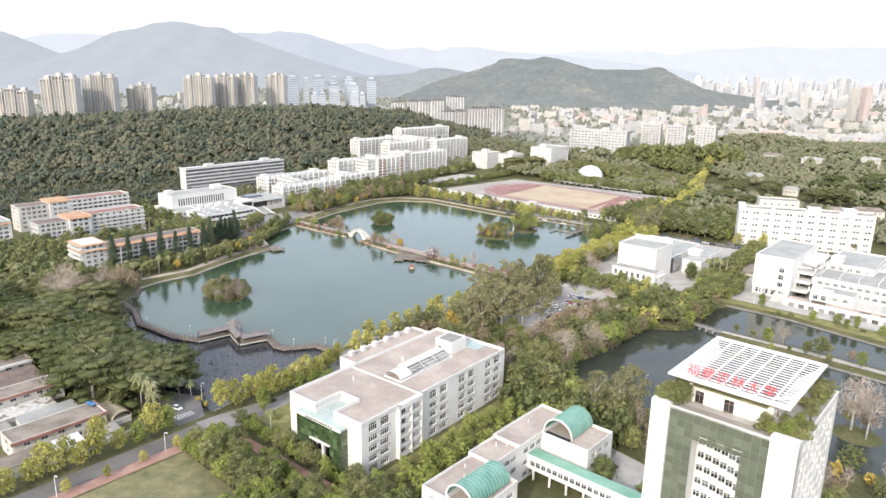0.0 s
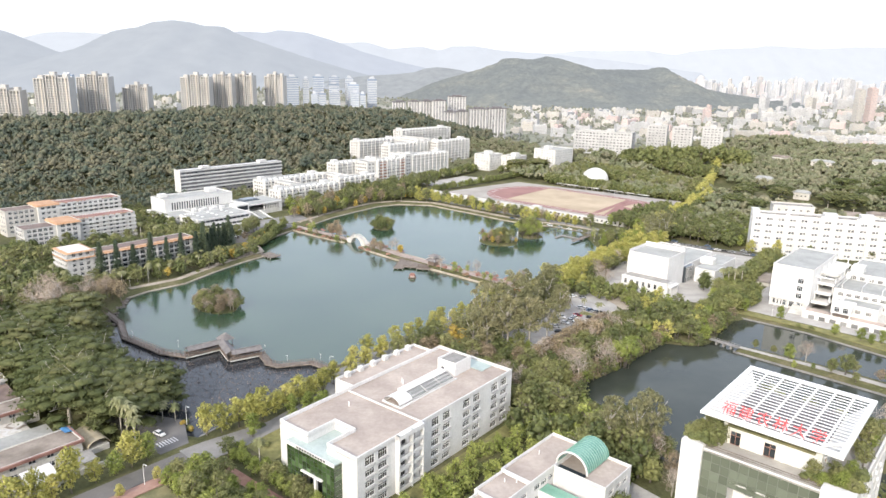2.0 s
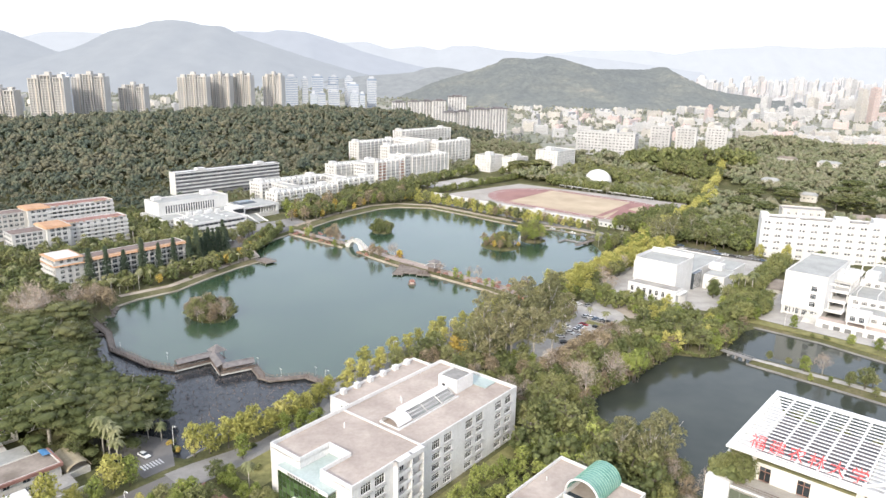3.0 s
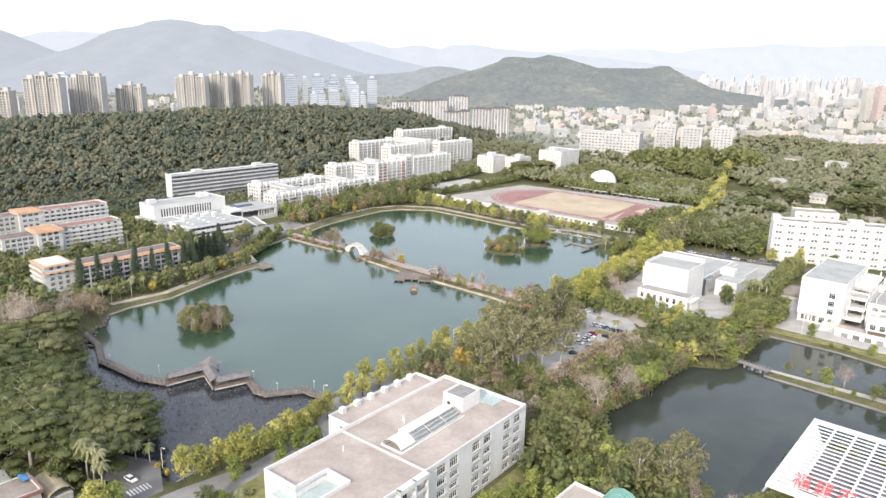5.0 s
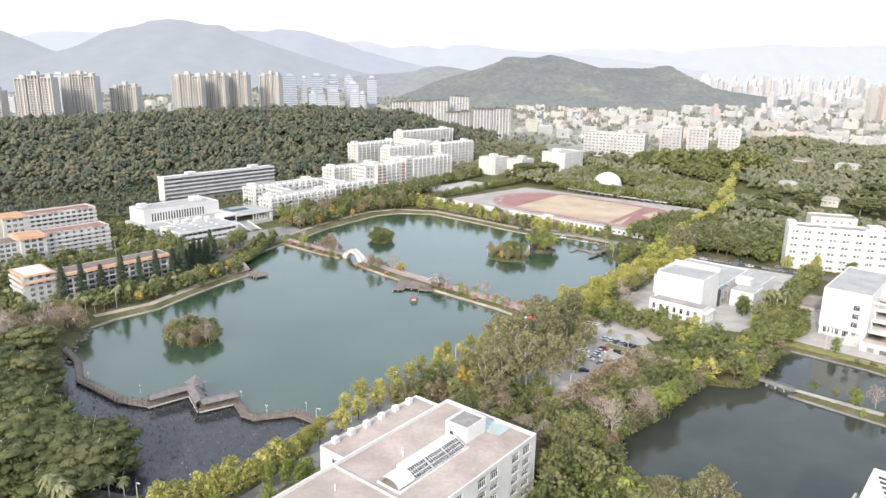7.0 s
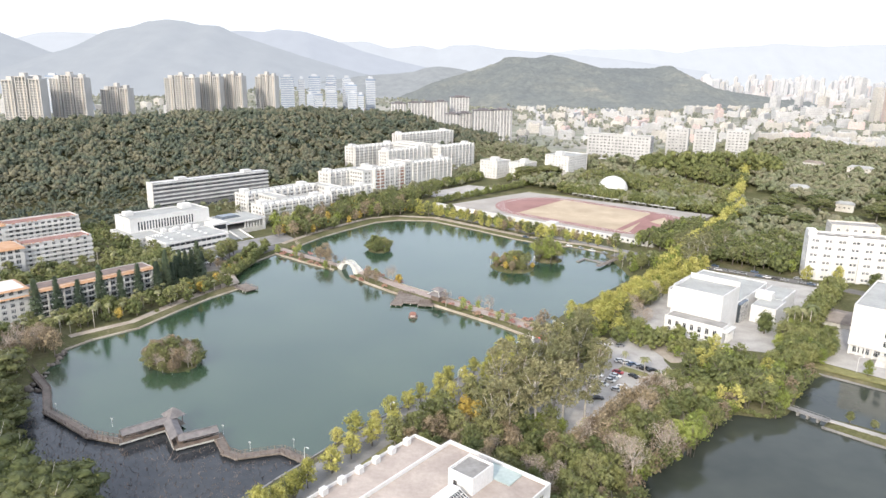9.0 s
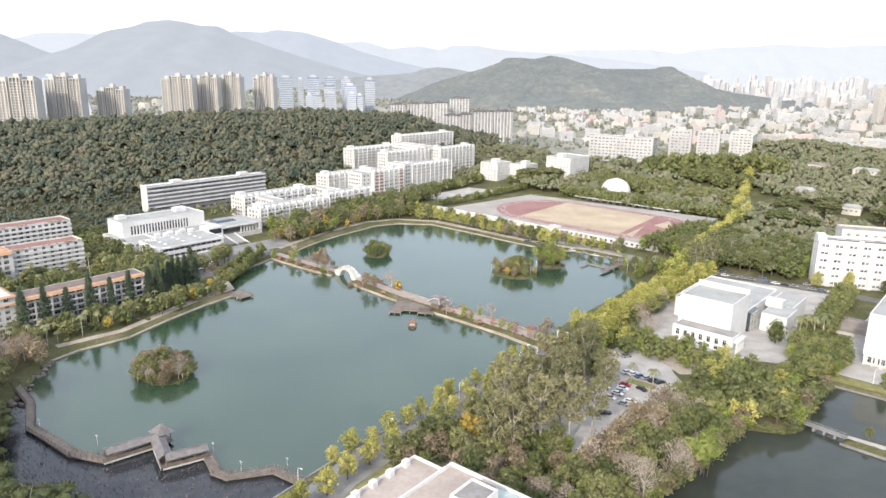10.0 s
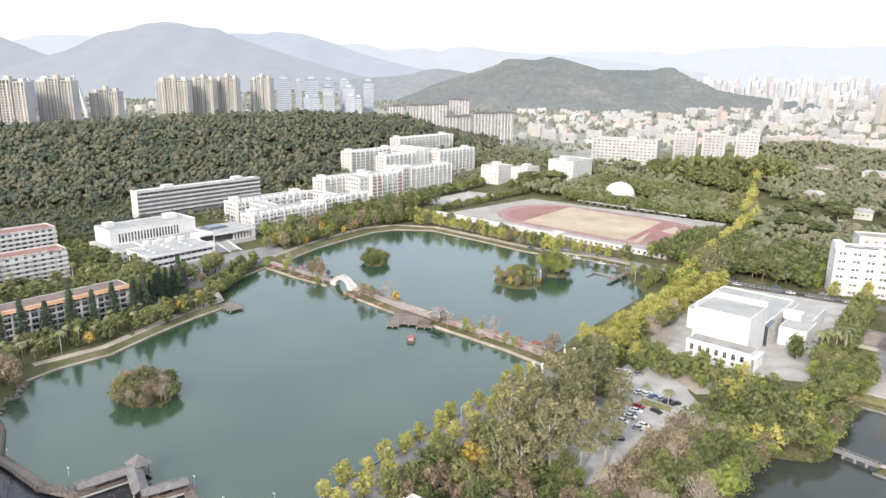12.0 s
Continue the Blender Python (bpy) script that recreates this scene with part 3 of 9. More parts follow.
sheet("water_lotus_pond", WALKWAY[:-1][::-1] + [(-349, 146), (-330, 136), (-322, 124), (-290, 108), (-262, 100), (-240, 98), (-222, 103), (-201, 113), (-208, 165), (-212, 181.5)], -0.004, LOTUS_WATER,
      "dark shallow water with withered lotus stalks")
sheet("water_pond", [(a + (3 if a > -100 else -3), b) for a, b in POND], 0.0, POND_WATER, "dark still pond water")

# roads, paths and squares, each a thin slab on the ground
sheet("road_avenue", [(-198, 108), (-197.5, 116), (-193.5, 138), (-198, 166), (-207.5, 178), (-213.5, 205), (-215.5, 283), (-215.5, 440), (-206, 440), (-205, 330), (-203, 300), (-202, 250), (-200.5, 210), (-198, 190), (-190, 165), (-185.5, 124), (-186, 108)], 1.62, PAVING_GREY, "grey paved lakeside avenue", 0.3)
sheet("road_west", [(-197, -20), (-197, 112), (-189.5, 112), (-189.5, -20)], 1.6, ASPHALT, "grey asphalt campus road", 0.3)
sheet("pavement_red", [(-189.2, -20), (-189.2, 110), (-184.6, 110), (-184.6, -20)], 1.72, PAVING_RED, "reddish brick pavement beside the lawn", 0.4)
sheet("road_lotus", [(-240, 100), (-200.2, 103), (-200.2, 112.5), (-215, 119), (-240, 107)], 1.59, ASPHALT, "side road under the palms", 0.3)
sheet("path_court", [(-187, 110), (-187, 114), (-118, 117), (-118, 113.5)], 1.58, BRICK, "narrow brown path between belts of trees", 0.3)
sheet("lawn_block", [(-186, 124), (-194, 165), (-200, 205), (-178, 205), (-172, 124)], 1.57, GRASS_MOWN, "shaded green lawn beside the teaching block", 0.3)
sheet("lawn_strip", [(-130, 124), (-133.5, 198), (-126, 198), (-122.5, 124)], 1.57, GRASS_MOWN, "green grass strip along the teaching block", 0.3)
sheet("lawn_south", [(-183.6, -20), (-183.6, 96), (-150, 95), (-146, -20)], 1.66, GRASS, "patchy green lawn", 0.3)
sheet("carpark_ground", [(-192, 246), (-192, 348), (-176, 352), (-163, 330), (-155, 322), (-154.5, 293), (-159, 265), (-160, 242)], 1.64, PAVING, "pale dusty car park surface", 0.3)
sheet("path_dirt", [(-176.5, 340), (-176.5, 348), (-150, 352), (-140, 348), (-152, 338), (-160, 330)], 1.66, SOIL, "trodden sandy track", 0.3)
sheet("square_gym", [(-203, 362), (-203, 478), (-137, 490), (-122, 400), (-128, 372), (-150, 362)], 1.67, PAVING, "pale paved square round the auditorium", 0.3)
sheet("road_north", [(-262, 467), (-224, 478), (-137, 491), (60, 488), (60, 497), (-137, 500), (-226, 487), (-262, 476)], 1.69, ASPHALT, "asphalt road lined with parked cars", 0.3)
sheet("square_hall", [(-118, 375), (-118, 470), (40, 460), (60, 372)], 1.64, PAVING, "pale paved forecourt of the teaching hall", 0.3)
sheet("bank_grass", [(-118, 366.5), (-118, 374), (60, 370), (160, 352), (160, 338), (60, 352), (-40, 361), (-82, 368)], 1.63, GRASS_MOWN, "mown green bank of the pond", 0.25)
sheet("path_spit", [(-98, 320), (-60, 320), (0, 317), (90, 308), (90, 311), (0, 320.5), (-60, 323.5), (-98, 322)], 1.62, PAVING, "pale path on the spit between the ponds", 0.25)
sheet("path_causeway", [(-428, 325), (-396, 325.5), (-366, 327), (-366, 331), (-396, 330.5), (-428, 330)], 1.62, PATH_PINK, "reddish path along the causeway", 0.25)
sheet("path_causeway_east", [(-351, 326), (-313, 322), (-240, 321.5), (-211, 319), (-211, 325), (-240, 327), (-313, 327.5), (-351, 331)], 1.62, PATH_PINK, "reddish path along the causeway", 0.25)
sheet("path_west_shore", [(-366, 172), (-364, 199), (-373, 226), (-379, 246), (-383, 268), (-406, 277), (-422, 303), (-428, 322), (-432, 322), (-427, 301), (-411, 272), (-388, 262), (-384, 244),
                          (-377, 223), (-368, 199), (-370, 172)], 1.62, SOIL, "bare earth path along the lake shore", 0.25)
sheet("path_north_shore", [(-436, 337), (-441, 353), (-446, 372), (-451, 396), (-455, 433), (-447, 455), (-420, 471), (-375, 471), (-336, 470), (-310, 473), (-289, 480), (-262, 480), (-262, 484), (-289, 484), (-310, 478),
                           (-336, 475), (-375, 476), (-421, 477), (-450, 458), (-459, 433), (-455, 396), (-450, 372), (-445, 353), (-440, 337)], 1.63, SOIL, "pale dry grass along the far shore", 0.25)
sheet("carpark_library", [(-446, 262), (-446, 300), (-440, 330), (-430, 330), (-424, 306), (-409, 280), (-416, 262)], 1.63, ASPHALT, "asphalt car park by the library", 0.25)
sheet("road_stand", [(-470, 489), (-262, 489), (-226, 487), (-226, 478), (-262, 482), (-470, 482)], 1.61, PAVING_GREY, "grey road below the stand wall", 0.3)
sheet("lawn_track", [(-434, 624), (-452, 650), (-392, 658), (-384, 640), (-428, 620)], 1.68, GRASS_MOWN, "green grass bank beyond the track", 0.3)
sheet("square_library", [(-463, 258), (-463, 356), (-440, 350), (-440, 258)], 1.6, PAVING_GREY, "grey paved forecourt of the library", 0.25)
sheet("court_north", [(-503, 545), (-505, 652), (-468, 634), (-460, 540)], 1.66, PAVING, "pale concrete ball courts", 0.3)

# running track, on its own axis
TE1, TE2 = (GW[0], GW[1]), (GU[0], GU[1])
TRACK_TURN = math.degrees(math.atan2(TE1[1], TE1[0]))


def track_at(p, q, z=0.0):
    return pose(TE1[0] * p + TE2[0] * q, TE1[1] * p + TE2[1] * q, z, 0, 0, TRACK_TURN)


def oval(half, r, steps=20):
    pts = []
    for s in (1, -1):
        for i in range(steps + 1):
            t = math.pi * (i / steps - 0.5)
            pts.append((s * (half + r * math.cos(t)), s * r * math.sin(t)))
    return pts


TC = (-335, 568)
APRON = surface("worn_apron", (0.31, 0.285, 0.255), (0.42, 0.39, 0.35), 0.05, 0.8, 0.9, 0.15)
sq = MB().prism([(-108, -57), (84, -57), (76, 71), (-95, 50)], -3.4, 0)
tagged(whole("sports_ground", sq, APRON, track_at(*TC, 3.9), "pale concrete margin round the running track", "ground"), kind="structure")
whole("running_track", MB().prism(oval(38, 47), -0.3, 0), TRACKRED, track_at(TC[0], TC[1], 3.97), "worn red running track with dry infield", "track", kind="structure")
inner = MB().prism([(-44, -38.5), (55, -38.5), (36, 39), (-48, 39)], -0.3, 0)
whole("pitch_infield", inner, FIELD, track_at(TC[0], TC[1], 4.04), "dry sandy football pitch inside the track", "pitch", kind="structure")
for sgn in (-1, 1):
    sec = MB().prism([(-8, 8), (14, -2), (-6, 31)] if sgn > 0 else [(8, -37), (13, -37), (6, 38), (1, 38)], -0.3, 0)
    whole("pitch_sector", sec, FIELD if sgn > 0 else TRACKRED, track_at(TC[0] + (58 if sgn > 0 else 36), TC[1], 4.1), "dry field-event sector at the track's end", "pitch", kind="structure")
lane = MB()
for k in range(7):
    r = 39.6 + k * 1.0
    o, i = oval(38, r + 0.05, 24), oval(38, r - 0.05, 24)
    n = len(o)
    base = len(lane.v)
    lane.v += [(x, y, 0) for x, y in o] + [(x, y, 0) for x, y in i]
    lane.f += [(base + j, base + (j + 1) % n, base + n + (j + 1) % n, base + n + j) for j in range(n)]
    lane.m += [0] * n
whole("trim_lane_lines", lane, METALW, track_at(TC[0], TC[1], 3.974), "white lane lines painted on the track", "line marking", kind="structure")


# ---- near buildings ----
ICO_BALL = np.array([(-0.526, 0, 0.851), (0.526, 0, 0.851), (-0.526, 0, -0.851), (0.526, 0, -0.851), (0, 0.851, 0.526), (0, 0.851, -0.526), (0, -0.851, 0.526), (0, -0.851, -0.526),
                     (0.851, 0.526, 0), (-0.851, 0.526, 0), (0.851, -0.526, 0), (-0.851, -0.526, 0)])
ICO_TRIS = np.array([(0, 4, 1), (0, 9, 4), (9, 5, 4), (4, 5, 8), (4, 8, 1), (8, 10, 1), (8, 3, 10), (5, 3, 8), (5, 2, 3), (2, 7, 3), (7, 10, 3), (7, 6, 10), (7, 11, 6), (11, 0, 6), (0, 1, 6),
                     (6, 1, 10), (9, 0, 11), (9, 11, 2), (9, 2, 5), (7, 2, 11)])[:, ::-1]
AC = MB().box(-0.45, 0.45, -0.3, 0.05, 0, 0.6, bevel=0.04).mesh("air_conditioner", [METALW])


def building_b():
    """Six-storey teaching block beside the avenue."""
    root = thing("teaching_building", grid_at(-164.0, 122.2, 1.5, 2.4), "white flat-roofed teaching block with green glass entrance", "building")
    w, d, top = 32.0, 74.0, 17.2
    fh = 3.3
    mb = MB()
    rows = [(0.8 + i * fh, 2.0) for i in range(4)] + [(0.8 + 4 * fh, 2.75)]
    east = [(4.8, 3.5), (9.8, 3.5), (17.6, 3.0), (22.6, 1.6), (32.6, 3.4), (38.0, 3.4), (48.1, 3.4), (53.5, 3.4), (63.6, 3.4), (69.0, 3.4)]
    spots = facade(mb, (w, 0), "E", d, -3, top, east, rows)
    spots_w = facade(mb, (0, d), "W", d, -3, top, cols_of(d, 5.5, 2.9), rows)
    spots_n = facade(mb, (w, d), "N", w, -3, top, cols_of(w, 5.5, 2.9), rows)
    # the south front is blind, with a notch in its roof edge over the entrance
    nx0, nx1, nz, nd = 12.3, 20.2, 15.0, 10.4
    for x0, x1, z0, z1 in ((0, nx0, -3, top), (nx1, w, -3, top), (nx0, nx1, -3, nz)):
        mb.quad((x0, 0, z0), (x1, 0, z0), (x1, 0, z1), (x0, 0, z1))
    mb.quad((nx0, 0, nz), (nx0, nd, nz), (nx0, nd, top), (nx0, 0, top))
    mb.quad((nx1, nd, nz), (nx1, 0, nz), (nx1, 0, top), (nx1, nd, top))
    mb.quad((nx0, nd, nz), (nx1, nd, nz), (nx1, nd, top), (nx0, nd, top))
    part("wall", mb, WHITE_CLEAN, root)
    part("core", MB().box(0.6, w - 0.6, 0.6, d - 0.6, -3, 14.2), GREYWALL, root)
    put_windows(root, spots, 4, GLASS_BLACK, METALW)
    join_windows(root, spots_w + spots_n)
    units(root, spots, lambda i: i % 10 not in (2, 3) and (i * 7) % 5 != 0, AC)
    for k in range(10):
        if k not in (2, 3):
            for q in range(5):
                part("window_ledge", MB().box(w, w + 0.55, east[k][0] - 1.9, east[k][0] + 1.9, 0.64 + q * fh, 0.72 + q * fh), GREYWALL, root)
    # stair bay with open landings
    for i in range(5):
        part("balcony", MB().box(w, w + 1.3, 15.4, 25.4, 0.4 + i * fh, 0.62 + i * fh).box(w + 1.15, w + 1.3, 15.4, 25.4, 0.62 + i * fh, 1.5 + i * fh), WHITE_CLEAN, root)
    for y in (15.0, 20.6, 25.4):
        part("pier", MB().box(w, w + 1.5, y, y + 0.45, -3, top + (1.2 if y < 24 else 0.6)), WHITE_CLEAN, root)
    part("bay_head", MB().box(w, w + 1.5, 15.0, 25.85, top - 0.2, top + 1.2), WHITE_CLEAN, root)
    # glazed entrance box in front of the wall
    gx0, gx1, gy, gz = 6.6, 26.2, -2.8, 14.4
    nxp, nzp = 12, 11
    px, pz = (gx1 - gx0) / nxp, (gz + 2.6) / nzp
    pane = MB().quad((-px / 2 + 0.04, 0, 0.04), (px / 2 - 0.04, 0, 0.04), (px / 2 - 0.04, 0, pz - 0.04), (-px / 2 + 0.04, 0, pz - 0.04)).mesh("pane", [GLASS_LEAF])
    front = part("glazed_front", MB().box(gx0, gx1, gy - 0.05, gy + 0.1, gz - 0.1, gz + 0.35), DARK, root, "green mirrored glass front")
    for i in range(nxp):
        for j in range(nzp):
            if 4 <= i <= 8 and j < 7:
                continue
            part("pane", pane, None, front, m=pose(gx0 + px * (i + 0.5), gy, -2.6 + pz * j))
    for x, face in ((gx0, -1), (gx1, 1)):
        for j in range(nzp):
            part("pane", pane, None, front, m=pose(x, gy / 2, -2.6 + pz * j, 0, 0, 90 * face) @ Matrix.Diagonal((-gy / px, 1, 1, 1)))
    for i in range(nxp + 1):
        x = gx0 + px * i
        part("glazing_bar", MB().box(x - 0.05, x + 0.05, gy - 0.06, gy + 0.1, 8.2 if 4 < i < 9 else -3, gz), DARK, front)
    for j in range(nzp + 1):
        z = -2.6 + pz * j
        for xa, xb in (((gx0, gx0 + 4 * px), (gx0 + 9 * px, gx1)) if j < 7 else ((gx0, gx1),)):
            part("glazing_bar", MB().box(xa, xb, gy - 0.05, gy + 0.08, z - 0.04, z + 0.04), DARK, front)
    part("entrance_recess", MB().box(gx0 + 4 * px, gx0 + 9 * px, -0.3, -0.05, -3, 8.2), GLASS, root, "dark glazed entrance")
    part("column", MB().box(gx0 + 7 * px, gx0 + 7 * px + 0.8, gy - 0.3, gy + 0.5, -3, 8.2, bevel=0.05), WHITE_CLEAN, root)
    part("canopy", MB().box(gx0 + 4 * px - 0.3, gx0 + 9 * px + 0.3, gy - 0.7, 0, 8.2, 8.55, bevel=0.06), WHITE_CLEAN, root)
    part("terrace", MB().box(gx0 - 0.5, gx1 + 0.2, gy - 0.1, 0.0, gz + 0.35, gz + 0.62).box(nx0 + 0.05, nx1 - 0.05, 0.0, nd - 0.05, gz + 0.35, gz + 0.62), PALETEAL, root, "pale teal terrace over the entrance")
    part("parapet", MB().box(gx0 - 0.5, gx1 + 0.2, gy - 0.35, gy - 0.1, gz - 0.1, gz + 0.95), WHITE_CLEAN, root)
    sign = MB()
    for i in range(11):
        sign.box(11.2 + i * 1.1, 11.9 + i * 1.1, gy - 0.42, gy - 0.35, gz + 0.1, gz + 0.75)
    part("sign_lettering", sign, DARK, root, "row of dark sign characters as bars")
    # roof
    part("roof", MB().box(0.3, w - 0.3, nd + 0.2, d - 0.3, top - 0.4, top).box(0.3, nx0 - 0.2, 0.3, nd + 0.2, top - 0.4, top).box(nx1 + 0.2, w - 0.3, 0.3, nd + 0.2, top - 0.4, top), ROOF, root, "tan concrete roof deck")
    pp = MB()
    for xa, xb, ya, yb in ((0, nx0, 0, 0.35), (nx1, w, 0, 0.35), (nx0 - 0.35, nx0, 0.35, nd), (nx1, nx1 + 0.35, 0.35, nd), (nx0 - 0.35, nx1 + 0.35, nd, nd + 0.35), (0, 0.35, 0.35, d), (w - 0.35, w, 0.35, d), (0.35, w - 0.35, d - 0.35, d)):
        pp.box(xa, xb, ya, yb, top - 0.4, top + 1.1)
    part("parapet", pp, WHITE_CLEAN, root)
    part("expansion_joint", MB().box(0.5, w - 0.5, 26.8, 27.2, top, top + 0.45).box(0.5, w - 0.5, 27.25, 27.45, top, top + 0.25), WHITE_CLEAN, root)
    # long roof light: a solid back, a slope of glazed lattices and a curved hood at its near end
    part("skylight_kerb", MB().box(13.4, 21.2, 29.0, 29.4, top, top + 0.5).box(20.8, 21.2, 29.4, 57, top, top + 0.5).box(13.4, 13.8, 29.4, 57, top, top + 0.5), WHITE_CLEAN, root)
    sk = MB()
    for k in range(8):
        a0, a1 = math.pi * k / 8, math.pi * (k + 1) / 8
        p = [(17.0 - 3.3 * math.cos(a), top + 0.5 + 1.9 * math.sin(a)) for a in (a0, a1)]
        sk.quad((p[0][0], 29.5, p[0][1]), (p[1][0], 29.5, p[1][1]), (p[1][0], 35.5, p[1][1]), (p[0][0], 35.5, p[0][1]))
    part("skylight_hood", sk, WHITE_CLEAN, root)
    part("skylight_back", MB().box(14.0, 17.2, 35.5, 56.5, top, top + 2.3, bevel=0.1), WHITE_CLEAN, root)
    for k in range(3):
        y0, y1 = 35.8 + k * 6.9, 42.2 + k * 6.9
        light = part("skylight", MB().add([(17.2, y0, top + 2.1), (20.6, y0, top + 0.6), (20.6, y1, top + 0.6), (17.2, y1, top + 2.1)], [(0, 1, 2, 3)]), GLASS, root, "dark sloping roof light")
        for i in range(9):
            y = y0 + (y1 - y0) * i / 8
            part("glazing_bar", MB().tube([(17.2, y, top + 2.16), (20.6, y, top + 0.66)], [0.07, 0.07], 4), METALW, light)
        for i in range(4):
            q = i / 3
            part("glazing_bar", MB().tube([(17.2 + 3.4 * q, y0, top + 2.17 - 1.5 * q), (17.2 + 3.4 * q, y1, top + 2.17 - 1.5 * q)], [0.08, 0.08], 4), METALW, light)
    part("penthouse", MB().box(11.8, 19.4, 58.2, 67.0, top, top + 4.2), WHITE_CLEAN, root)
    part("penthouse_roof", MB().box(12.3, 18.9, 58.7, 66.5, top + 4.2, top + 4.25), ROOF_GREY, root)
    part("parapet", MB().box(11.8, 19.4, 58.2, 58.5, top + 4.2, top + 4.7).box(11.8, 19.4, 66.7, 67, top + 4.2, top + 4.7).box(11.8, 12.1, 58.5, 66.7, top + 4.2, top + 4.7).box(19.1, 19.4, 58.5, 66.7, top + 4.2, top + 4.7), WHITE_CLEAN, root)
    part("door", MB().box(13.5, 14.6, 58.08, 58.2, top, top + 2.1), DARK, root)
    part("terrace", MB().box(14.9, 24.0, 67.4, 73.5, top + 0.02, top + 0.3), PALETEAL, root, "pale teal deck beside the penthouse")
    for x, y in ((9, 43), (10.2, 42.2), (8, 20)):
        part("roof_vent", MB().tube([(x, y, top), (x, y, top + 1.6)], [0.18, 0.18], 8), METALW, root)
    # lower wing on the lake side
    block(root, -12.4, 33.0, 12.4, 40.5, 0, 14.8, 4, 5.5, (2.9, 1.75), sides="SWN", wall=WHITE_CLEAN)
    for k in range(6):
        part("roof_box", MB().box(-12.2, -10.6, 37 + k * 6.2, 38.8 + k * 6.2, 14.8, 16.6, bevel=0.06), WHITE_CLEAN, root)
    return root


def vault(root, x0, x1, y0, y1, z, mat, label):
    """Barrel-vaulted glazed roof with ribs, its axis along y."""
    cx, r = (x0 + x1) / 2, (x1 - x0) / 2
    n = 14
    gl = MB()
    ribs = MB()
    for k in range(n):
        a0, a1 = math.pi * k / n, math.pi * (k + 1) / n
        p0, p1 = (cx - r * math.cos(a0), z + r * math.sin(a0)), (cx - r * math.cos(a1), z + r * math.sin(a1))
        gl.quad((p0[0], y0, p0[1]), (p1[0], y0, p1[1]), (p1[0], y1, p1[1]), (p0[0], y1, p0[1]))
    m = 12
    for j in range(m + 1):
        y = y0 + (y1 - y0) * j / m
        pts = [(cx - (r + 0.08) * math.cos(math.pi * k / n), y, z + (r + 0.08) * math.sin(math.pi * k / n)) for k in range(n + 1)]
        ribs.tube(pts, [0.1] * (n + 1), 4)
    part("vault_glazing", gl, TEALGLASS, root, label)
    part("vault_ribs", ribs, GREENROOF, root)
    part("vault_arch", MB().tube([(cx - (r + 0.2) * math.cos(math.pi * k / n), y0 - 0.1, z + (r + 0.2) * math.sin(math.pi * k / n)) for k in range(n + 1)], [0.28] * (n + 1), 6), WHITE_CLEAN, root)


def building_a():
    """Low wings round a court with two green barrel vaults."""
    root = thing("court_building", grid_at(-106, 120, 1.5), "white low building with green barrel vaults and tan roofs", "building")
    o = (-106, 120)

    def rel(a, b):
        return a - o[0], b - o[1]

    top = 11.4
    win = (2.6, 1.7)
    for a0, b0, w, d in ((-104.8, 120, 7.8, 21.0), (-106.2, 141, 9.2, 12.6), (-106.9, 153.6, 9.9, 26.4)):
        block(root, *rel(a0, b0), w, d, 0, top, 3, 3.1, win, wall=WHITE_CLEAN, parapet=0.9)
    block(root, *rel(-96.9, 164.8), 15.8, 14.8, 0, top, 3, 3.6, win, wall=WHITE_CLEAN, parapet=0.9, blind="S")
    block(root, *rel(-96.9, 120.6), 9.6, 18.0, 0, top, 3, 3.6, win, wall=WHITE_CLEAN, parapet=0.9)
    part("light_well", MB().box(*[v for v in (rel(-96.6, 0)[0], rel(-88.2, 0)[0])], rel(0, 165.3)[1], rel(0, 167.5)[1], top, top + 0.25), GLASS, root, "dark glazed strip before the vault")
    vault(root, rel(-97.3, 0)[0], rel(-88.0, 0)[0], rel(0, 167)[1], rel(0, 179.4)[1], top + 0.5, TEALGLASS, "green glazed barrel vault")
    vault(root, rel(-97.4, 0)[0], rel(-89.0, 0)[0], rel(0, 121.5)[1], rel(0, 137.2)[1], top + 0.5, TEALGLASS, "green glazed barrel vault")
    for a, b in ((-103, 150), (-100.5, 152), (-102.5, 135), (-104, 168), (-99.5, 131)):
        x, y = rel(a, b)
        part("roof_vent", MB().tube([(x, y, top), (x, y, top + 1.1)], [0.16, 0.16], 8), METALW, root)
    part("roof_duct", MB().tube([(rel(-105, 0)[0], rel(0, 153)[1], top + 0.3), (rel(-97.5, 0)[0], rel(0, 153)[1], top + 0.3)], [0.14, 0.14], 6), METALW, root)
    # gallery on columns with a green roof
    gx0, gy0 = rel(-97, 157.4)
    gl = 44.0
    mb, spots = MB(), []
    spots += facade(mb, (gx0, gy0), "S", gl, 3.6, 7.6, cols_of(gl, 1.9, 1.5, 1.0), [(4.7, 1.7)])
    facade(mb, (gx0 + gl, gy0 + 4.6), "N", gl, 3.6, 7.6, [], [])
    mb.box(gx0, gx0 + gl, gy0 + 0.5, gy0 + 4.6, 3.3, 3.6)
    mb.box(gx0, gx0 + gl, gy0, gy0 + 4.6, 7.6, 8.0)
    part("gallery", mb, WHITE_CLEAN, root)
    put_windows(root, spots, 2)
    part("gallery_roof", MB().box(gx0 + 0.2, gx0 + gl, gy0 + 0.3, gy0 + 4.3, 8.0, 8.18), GREENROOF, root, "flat green roof over the gallery")
    for k in range(8):
        part("column", MB().box(gx0 + 2 + k * 5.6, gx0 + 2.5 + k * 5.6, gy0 + 0.3, gy0 + 0.8, -3, 3.3), WHITE_CLEAN, root)
    return root


